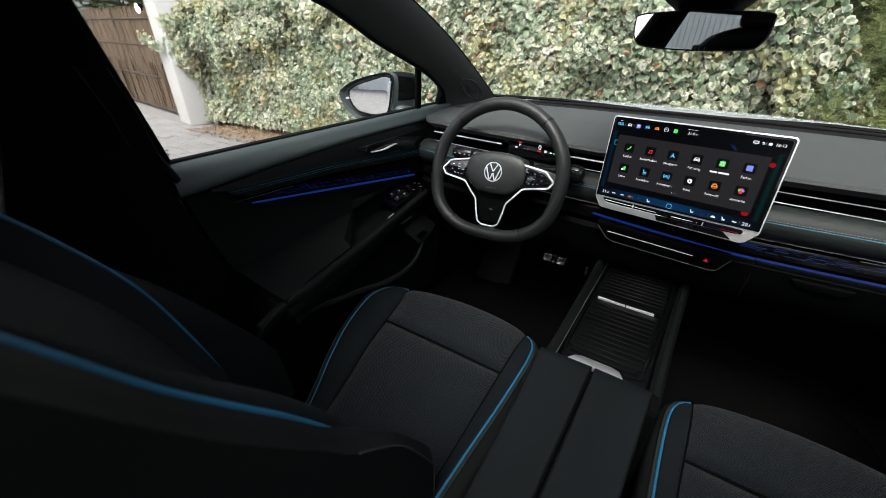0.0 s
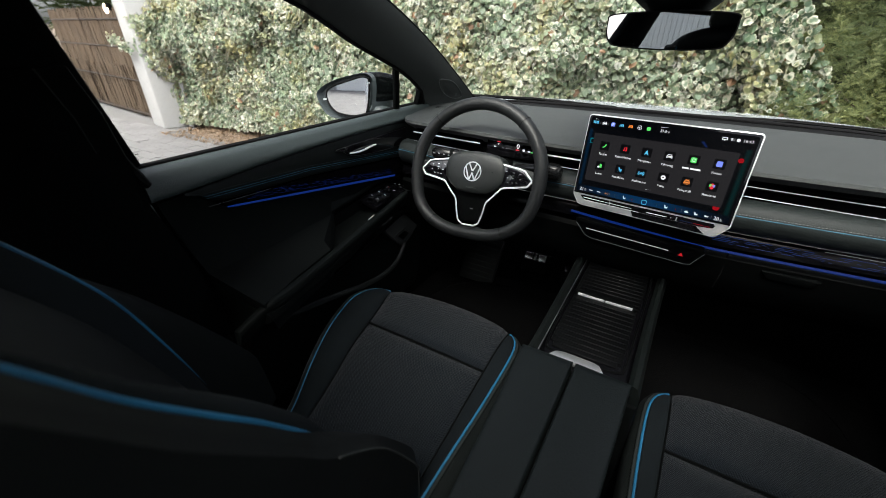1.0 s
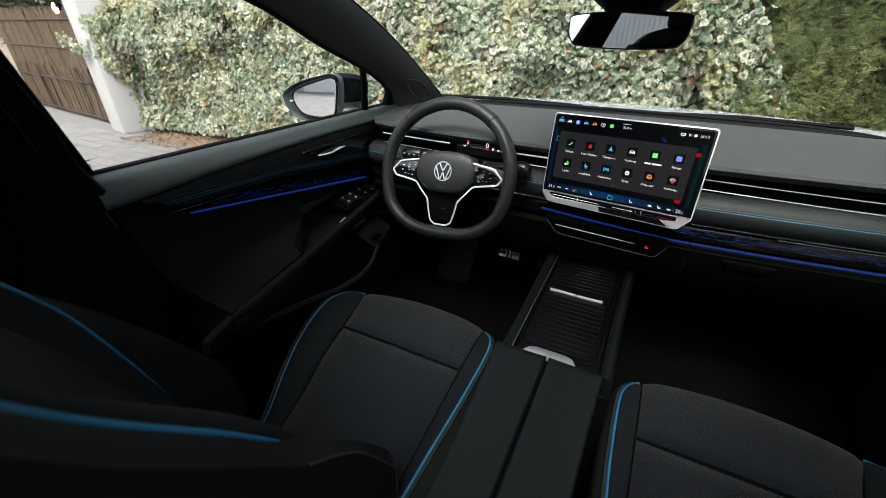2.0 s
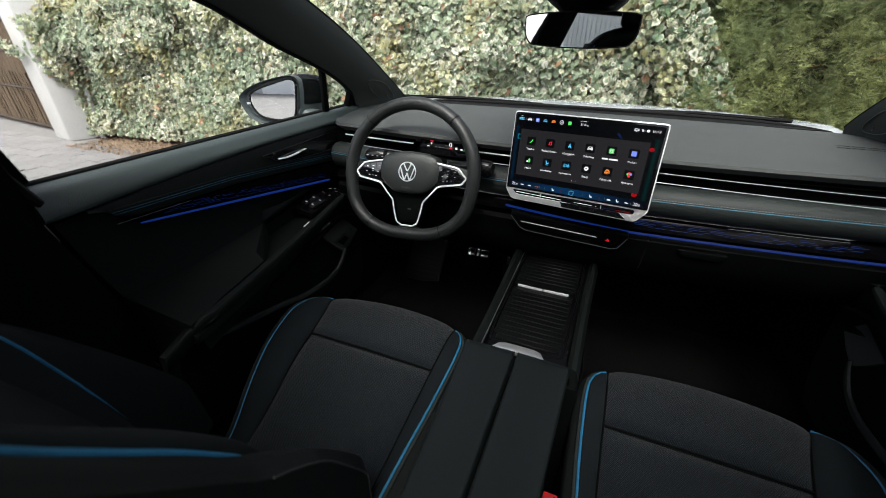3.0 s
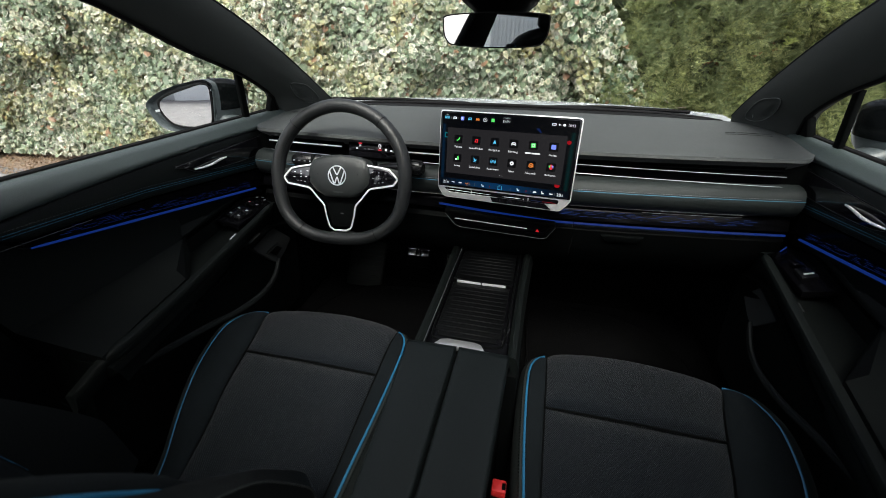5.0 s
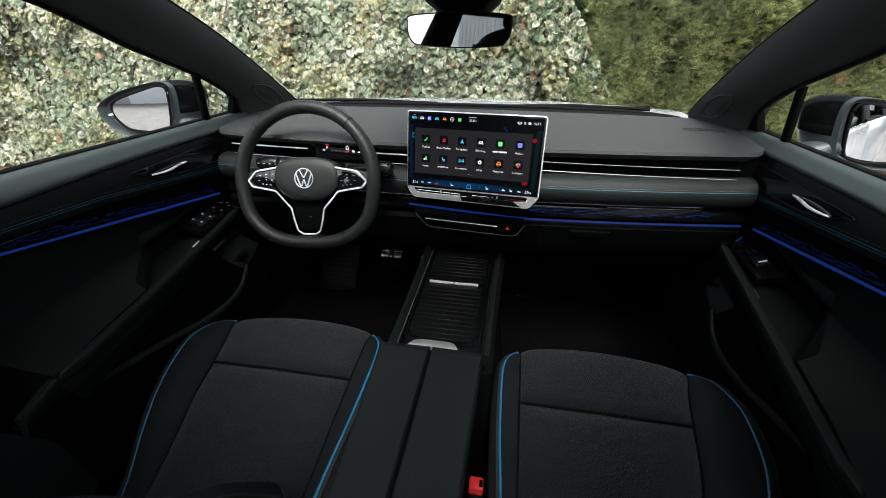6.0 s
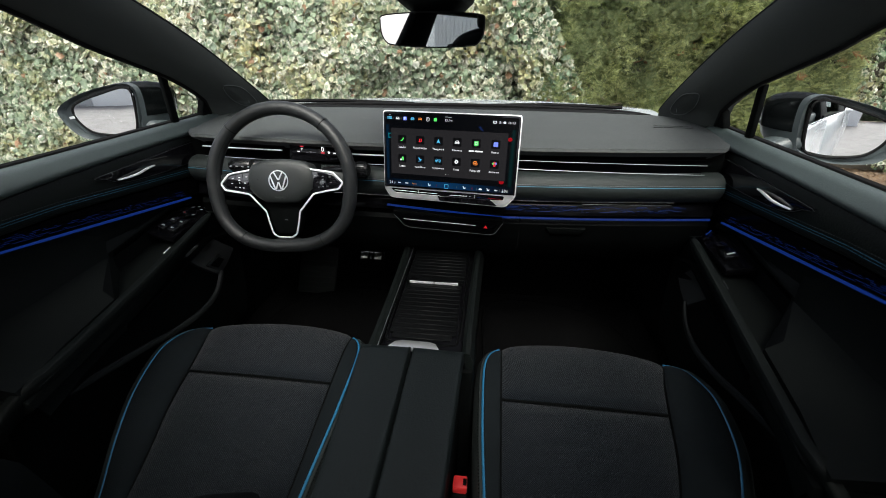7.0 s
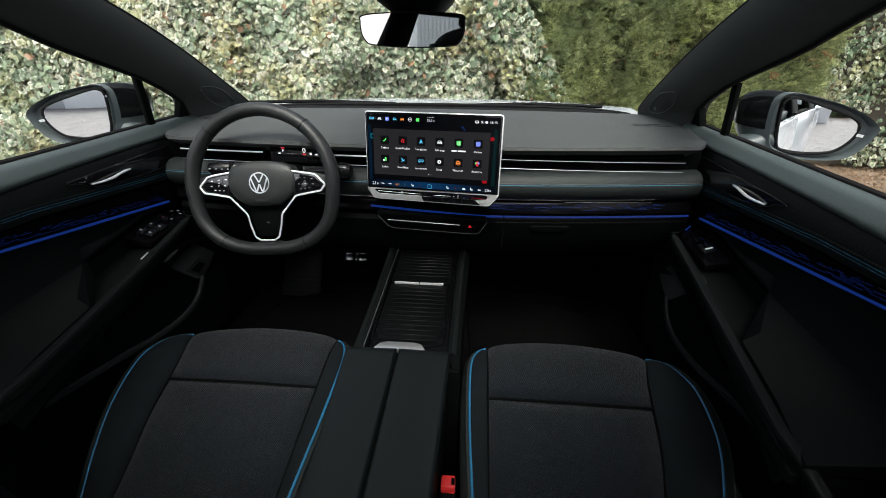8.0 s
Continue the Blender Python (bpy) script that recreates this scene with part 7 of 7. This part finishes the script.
def sprays(count, place, size, seed, droop=0.3):
    """Cypress sprays: flat fronds of small pointed twigs on a short stem."""
    rng = random.Random(seed)
    verts, faces = [], []
    for _ in range(count):
        spot, out = place(rng)
        d = (V(out) + V((rng.gauss(0, 0.55), rng.gauss(0, 0.35), rng.gauss(0.25, 0.5)))).normalized()
        s = d.cross(V((rng.gauss(0, 0.5), rng.gauss(0, 0.5), 1))).normalized()
        u = s.cross(d)
        k = size * rng.uniform(0.5, 1.3)
        base = V(spot)
        for q in range(7):
            f = q / 6
            c = base + d * (k * f) - V((0, 0, droop * k * f * f))
            l = k * (0.42 * (1 - f) + 0.12)
            for sd in (-1, 1):
                tip = c + (d * 0.75 + s * sd * 0.8 + u * rng.uniform(-0.35, 0.35)).normalized() * l * rng.uniform(0.7, 1.2)
                i0 = len(verts)
                w = 0.10 * l
                verts += [c - d * w, c + d * w, (c + tip) / 2 + d * w * 1.1 + u * w, tip]
                faces += [(i0, i0 + 1, i0 + 2), (i0, i0 + 2, i0 + 3)]
    return verts, faces


def cone_y(x, z):
    return 2.62 + 0.16 * (x - 0.8) + 0.26 * noise.noise(V((x * 2.6, z * 1.5, 4.4))) + 0.10 * noise.noise(V((x * 6, z * 6, 2)))


tree = thing("cypress_hedge", (1.9, 3.1, 0.0), "dense olive-green cypress hedge", "hedge")


def cone_spot(rng):
    z = rng.uniform(0.15, 1.75)
    x = rng.uniform(0.45 - 0.45 * max(0, z - 0.75), 3.1)
    while noise.noise(V((x * 5.5, z * 2.8, 8.1))) < rng.uniform(-0.75, -0.12):
        z = rng.uniform(0.15, 1.75)
        x = rng.uniform(0.45 - 0.45 * max(0, z - 0.75), 3.1)
    return (x, cone_y(x, z) + rng.uniform(-0.12, 0.16), z), (0.0, -0.8, 0.35)


v_, f_ = sprays(19000, cone_spot, 0.085, 8)
ob = mesh_from("needle_sprays", v_, f_, CONIFER)
ob.parent, ob.matrix_parent_inverse = tree, Matrix.Translation(tree.location).inverted()
tagged(ob, "olive-green scaly cypress sprays", kind="stuff")
# Dark sheet seen through gaps between sprays, painted as inner shade.
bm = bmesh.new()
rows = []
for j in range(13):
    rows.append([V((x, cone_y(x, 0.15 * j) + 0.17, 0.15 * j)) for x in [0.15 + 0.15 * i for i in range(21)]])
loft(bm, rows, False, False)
part("shaded_core", bm, CORE, tree, "dark sheet for inner twigs and painted shade")
for x in (1.0, 1.9, 2.8):
    part("trunk", tube([(x, 3.2, 0), (x + 0.05, 3.2, 0.9), (x, 3.15, 1.9)], [0.06, 0.05, 0.03], 8), BARK, tree, "brown trunk")
# pale fresh fronds hanging near the top
FROND = foliage_mat("fresh_fronds", (0.16, 0.20, 0.06), (0.38, 0.43, 0.15))
v_, f_ = sprays(420, lambda r: ((r.choice([1.15, 1.75, 2.15, 2.5]) + r.gauss(0, 0.14), 2.66 + r.uniform(-0.10, 0.12), 1.42 + r.gauss(0, 0.13)), (0.2, -0.8, 0.0)), 0.105, 44, 0.5)
ob = mesh_from("fresh_fronds", v_, f_, FROND)
ob.parent, ob.matrix_parent_inverse = tree, Matrix.Translation(tree.location).inverted()
tagged(ob, "pale yellow-green fresh fronds", kind="stuff")
# dead orange-brown sprigs
rng = random.Random(2)
DEAD = foliage_mat("dead_sprigs", (0.22, 0.12, 0.06), (0.36, 0.22, 0.12))
v_, f_ = sprays(44, lambda r: ((r.choice([1.45, 2.55, 2.6, 2.2]) + r.gauss(0, 0.12), 2.66 + r.uniform(-0.05, 0.2), r.choice([1.42, 0.95, 1.1]) + r.gauss(0, 0.10)), (0, -0.8, 0.2)), 0.11, 4)
ob = mesh_from("dead_sprigs", v_, f_, DEAD)
ob.parent, ob.matrix_parent_inverse = tree, Matrix.Translation(tree.location).inverted()
tagged(ob, "orange-brown dead sprigs", kind="stuff")

# ivy over a dark wall further right
iw = thing("ivy_wall", (4.4, 4.0, 0.0), "dark rough wall overhung with green and white ivy", "wall")
WALL_DARK = mat("dark_rough_wall", (0.045, 0.038, 0.028), 0.95, vary=0.6, scale=5, bump=1.0, bump_scale=30)
# Built higher than its visible part, to hold back light from the right.
part("wall_body", slab([(2.9, 3.25, 0), (7.5, 2.6, 0), (7.5, 3.0, 0), (2.9, 3.6, 0)], (0, 0, 2.6), 0.03), WALL_DARK, iw, "dark rough wall")


def wall_spot(rng):
    x = rng.uniform(2.9, 7.0)
    z = rng.uniform(0.05, 2.65)
    while noise.noise(V((x * 1.7, z * 1.7, 5))) + 0.25 * (z - 0.9) < rng.uniform(-0.30, 0.15):
        x, z = rng.uniform(2.9, 7.0), rng.uniform(0.05, 2.65)
    return (x, 3.23 - 0.141 * (x - 2.9) - rng.uniform(0.02, 0.16), z), (0, -1, 0.1)


v_, f_, u_ = ivy_leaves(24000, wall_spot, 0.028, 11)
ob = mesh_from("ivy_leaves", v_, f_, IVY_DARK, u_)
ob.parent, ob.matrix_parent_inverse = iw, Matrix.Translation(iw.location).inverted()
tagged(ob, "green ivy leaves with white edges", kind="stuff")

# tall hedge beside the car, unseen, added to block light; its far end shows in the mirror
side = thing("added_side_hedge", (4.2, -3.6, 0.0), "added dark green hedge blocking light along the side of the drive", "hedge")
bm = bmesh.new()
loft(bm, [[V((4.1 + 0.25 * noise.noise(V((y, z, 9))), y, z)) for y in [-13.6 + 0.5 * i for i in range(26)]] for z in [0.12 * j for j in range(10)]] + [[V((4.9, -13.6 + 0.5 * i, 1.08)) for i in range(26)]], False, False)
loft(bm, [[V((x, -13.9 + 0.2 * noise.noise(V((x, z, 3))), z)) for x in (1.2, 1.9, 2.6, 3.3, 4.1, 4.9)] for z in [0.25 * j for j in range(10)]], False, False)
part("hedge_core", bm, CORE, side, "dark sheet for inner twigs and painted shade")


def side_spot(rng):
    if rng.random() < 0.30:
        return (rng.uniform(4.0, 4.9), rng.uniform(-13.4, -1.1), 1.08 + rng.uniform(-0.05, 0.08)), (-0.2, 0, 1)
    if rng.random() < 0.25:
        return (rng.uniform(1.2, 4.2), -13.7 + rng.uniform(-0.2, 0.12), rng.uniform(0.1, 2.3)), (0, 0.8, 0.3)
    return (4.0 + rng.uniform(-0.12, 0.2), rng.uniform(-13.4, -1.1), rng.uniform(0.1, 1.12)), (-0.8, 0, 0.3)


# Very dark foliage chosen to cut the light this hedge bounces.
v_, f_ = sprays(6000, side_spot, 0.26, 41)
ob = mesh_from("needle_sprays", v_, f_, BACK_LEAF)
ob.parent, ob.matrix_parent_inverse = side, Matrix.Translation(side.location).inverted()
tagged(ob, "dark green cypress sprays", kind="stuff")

# trees behind the hedge
bt = thing("trees_behind", (-2, 6.5, 0.0), "dark trees standing behind the hedge", "tree")
rng = random.Random(6)
for k in range(13):
    x = -8.0 + 0.95 * k + rng.uniform(-0.3, 0.3)
    y = rng.uniform(5.2, 7.5)
    part("trunk", tube([(x, y, 0), (x + rng.gauss(0, 0.1), y, 1.6), (x + rng.gauss(0, 0.2), y, 4.2)], [0.15, 0.12, 0.07], 8), BARK, bt, "dark brown trunk")


def far_spot(rng):
    if rng.random() < 0.3:
        return (rng.uniform(-10.5, -6.0), rng.uniform(2.6, 3.6), rng.uniform(0.9, 2.3)), (0, -1, 0.2)
    # The clumps reach far right, added there to block light.
    x = rng.uniform(-11, 6)
    z = 0.4 + abs(rng.gauss(0, 0.55)) if rng.random() < 0.45 else rng.uniform(1.9, 4.5)
    return (x, rng.uniform(5.0, 8.5), z), (0, -1, 0.2)


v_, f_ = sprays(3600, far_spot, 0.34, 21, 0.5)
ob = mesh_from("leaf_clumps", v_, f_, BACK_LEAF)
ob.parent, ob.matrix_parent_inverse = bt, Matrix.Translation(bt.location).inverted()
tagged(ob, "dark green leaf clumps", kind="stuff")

# gate post with lamp
post = thing("gate_post", (-5.72, 1.98, 0.0), "white rendered gate post with a wall lamp", "gate post")
part("post_body", slab([(-6.00, 1.79, 0), (-5.62, 1.73, 0), (-5.46, 2.04, 0), (-5.86, 2.12, 0)], (0, 0, 2.4), 0.012), POST_SHADED, post, "white rendered masonry")
part("drain_pipe", tube([(-5.40, 1.96, 0.0), (-5.44, 2.00, 0.42), (-5.45, 2.02, 2.2)], 0.030, 8), POST_SHADED, post, "white painted pipe")
lampb = part("wall_lamp", tube([(-6.01, 1.74, 1.30), (-6.01, 1.735, 1.335), (-6.01, 1.74, 1.37)], [0.035, 0.05, 0.035], 10), HARD, post, "dark wall lamp")
part("lamp_glass", tube([(-6.005, 1.712, 1.32 + 0.055 * math.sin(radians(a))) for a in range(-80, 81, 20)], [0.026 * math.cos(radians(a)) for a in range(-80, 81, 20)], 14, False, 1.0, (0, 1, 0)), LAMP_GLOW, lampb, "glowing oval lamp glass")

# sliding gate of bound brushwood
gate = thing("wooden_gate", (-7.6, 2.0, 0.0), "weathered brown brushwood gate with dark rails", "gate")
rng = random.Random(12)
gy = lambda x: 1.93 - 0.10 * (x + 6.0)
for k in range(230):
    x = -5.98 - 0.0143 * k
    h = 1.33 + rng.uniform(-0.03, 0.04)
    yy = gy(x) + rng.uniform(-0.0025, 0.0025)
    part("brush_stick", tube([(x, yy, 0.03), (x + rng.gauss(0, 0.003), yy, h * 0.5), (x + rng.gauss(0, 0.004), yy, h)], 0.0092, 5), GATE_WOOD, gate)
part("backing_board", slab([(-5.95, gy(-5.95) + 0.015, 0.04), (-9.3, gy(-9.3) + 0.015, 0.04), (-9.3, gy(-9.3) + 0.015, 1.31), (-5.95, gy(-5.95) + 0.015, 1.31)], (0, 0.02, 0)), GATE_WOOD, gate, "brown backing board")
for z in (0.06, 0.50, 0.90, 1.22):
    part("rail", tube([(-5.95, gy(-5.95) - 0.014, z), (-9.3, gy(-9.3) - 0.012, z)], 0.0085, 6), GATE_IRON, gate, "dark binding rail")

# ground, paving, litter
bm = bmesh.new()
loft(bm, [[V((x, y, -0.012)) for x in (-400, -20, -9, -3, 3, 9, 20, 400)] for y in (-400, -30, -9, -2, 2.5, 9, 30, 400)], False, False)
structure("ground", bm, EARTH, "brown earth with dry leaf litter", 0)
pave = tagged(part("pavement", slab([(-9.5, -9.6, -0.010), (1.2, -9.6, -0.010), (1.2, -13.4, -0.010), (2.7, -13.4, -0.010), (2.7, 0.6, -0.010), (0.5, 1.7, -0.010), (-5.2, 1.72, -0.010), (-5.4, 2.1, -0.010), (-9.5, 2.6, -0.010)], (0, 0, 0.006)), JOINT), "pale grey stone paving with joints", "pavement", "", "structure")
rng = random.Random(17)
PL, PW = 0.205, 0.135
stuff_v, stuff_f, nearest = [], [], []
for j in range(-99, 17):
    for i in range(-46, 13):
        x, y = i * PL + (PL / 2 if j % 2 else 0), j * PW
        if (y < -9.5 and x < 1.3) or (y > 1.66 and x > -5.5) or y > 2.2 or x > 2.55 or y > 1.7 - 0.62 * max(0, x - 0.2):
            continue
        w, d, h = PL - 0.007, PW - 0.007, 0.002 + rng.uniform(-0.0015, 0.002)
        if (-5.3 < x < -2.75 and 0.45 < y < 1.7) or (1.0 < x < 2.4 and -3.1 < y < -1.2):
            if len(nearest) < 300:
                nearest.append((x, y, h))
                continue
        i0 = len(stuff_v)
        e = 0.006
        for zz, g in ((-0.008, 0), (h - 0.003, 0), (h, e)):
            stuff_v += [(x + g, y + g, zz), (x + w - g, y + g, zz), (x + w - g, y + d - g, zz), (x + g, y + d - g, zz)]
        for a in range(2):
            for q in range(4):
                r = (q + 1) % 4
                stuff_f.append((i0 + 4 * a + q, i0 + 4 * a + r, i0 + 4 * a + 4 + r, i0 + 4 * a + 4 + q))
        stuff_f.append((i0 + 8, i0 + 9, i0 + 10, i0 + 11))


def stone_random(m):
    """Stones differ a little in tone."""
    nt = m.node_tree
    b = nt.nodes["Principled BSDF"]
    ge, oi = nt.nodes.new("ShaderNodeNewGeometry"), nt.nodes.new("ShaderNodeObjectInfo")
    ad = nt.nodes.new("ShaderNodeMath")
    ad.operation = "ADD"
    nt.links.new(ge.outputs["Random Per Island"], ad.inputs[0])
    nt.links.new(oi.outputs["Random"], ad.inputs[1])
    mr = nt.nodes.new("ShaderNodeMapRange")
    mr.inputs["From Max"].default_value = 2.0
    mr.inputs["To Min"].default_value, mr.inputs["To Max"].default_value = 0.82, 1.14
    nt.links.new(ad.outputs[0], mr.inputs["Value"])
    hs = nt.nodes.new("ShaderNodeHueSaturation")
    base = b.inputs["Base Color"].links[0].from_socket
    nt.links.new(base, hs.inputs["Color"])
    nt.links.new(mr.outputs["Result"], hs.inputs["Value"])
    nt.links.new(hs.outputs["Color"], b.inputs["Base Color"])


stone_random(STONE)
ob = mesh_from("far_pavers", stuff_v, stuff_f, STONE)
ob.parent = pave
tagged(ob, "pale grey paving stones", kind="stuff")


def litter_spot(rng):
    if rng.random() < 0.25:
        x = rng.uniform(-5.4, 0.5)
        return (x, rng.uniform(1.55, 2.15) + 0.06 * (x + 5.4) * rng.random(), 0.012), (0, 0, 1)
    return (2.0 + abs(rng.gauss(1.75, 1.1)), 3.25 - abs(rng.gauss(1.25, 0.85)), 0.006), (0, 0, 1)


v_, f_, u_ = ivy_leaves(26000, litter_spot, 0.017, 31)
ob = mesh_from("dry_leaves", v_, f_, LITTER, u_)
tagged(ob, "scattered brown dry leaves on the ground", "leaf litter", "", "stuff")

# white wall closing the drive, added out of direct view to bounce light from the left
side_wall = rbox((-9.9, -17.0, 0), (-9.65, 0.3, 2.5), 0.01)
structure("wall_drive", side_wall, RENDER_WHITE, "white rendered boundary wall beside the drive, added to bounce light")["category"] = "wall"
# the house behind the car
house = thing("house", (-3, -9.7, 0.0), "white rendered house with a pale slatted garage door", "house")
part("wall", rbox((-6.5, -9.9, 0), (1.2, -9.6, 3.0)), RENDER_WHITE, house, "white rendered wall")
part("roof", slab([(-6.8, -10.4, 3.0), (1.4, -10.4, 3.0), (1.4, -9.5, 3.0), (-6.8, -9.5, 3.0)], (0, 0, 0.15), 0.01), RENDER_WHITE, house)
gd = part("garage_door", rbox((-6.2, -9.62, 0.02), (-3.2, -9.56, 2.4), 0.01), SHUTTER_GREY, house, "pale slatted garage door")
for k in range(24):
    part("slat", rbox((-6.2 + 0.125 * k, -9.558, 0.05), (-6.2 + 0.125 * k + 0.112, -9.54, 2.38), 0.004, 1), SHUTTER_GREY, gd)

# paving stones near the view, each a piece of its own
me = bpy.data.meshes.new("paver")
bm = slab([(0, 0, -0.008), (PL - 0.007, 0, -0.008), (PL - 0.007, PW - 0.007, -0.008), (0, PW - 0.007, -0.008)], (0, 0, 0.008), 0)
top_f = max(bm.faces, key=lambda q: q.calc_center_median().z)
bmesh.ops.inset_region(bm, faces=[top_f], thickness=0.006)
for q in bm.verts:
    if q.co.z > -0.001 and 0.004 < q.co.x < PL - 0.014 and 0.004 < q.co.y < PW - 0.014:
        q.co.z += 0.003
bmesh.ops.recalc_face_normals(bm, faces=bm.faces)
bm.to_mesh(me)
bm.free()
me.materials.append(STONE)
for x, y, h in nearest:
    ob = new("paver", me)
    ob.location = (x, y, h - 0.003)
    ob.parent = pave
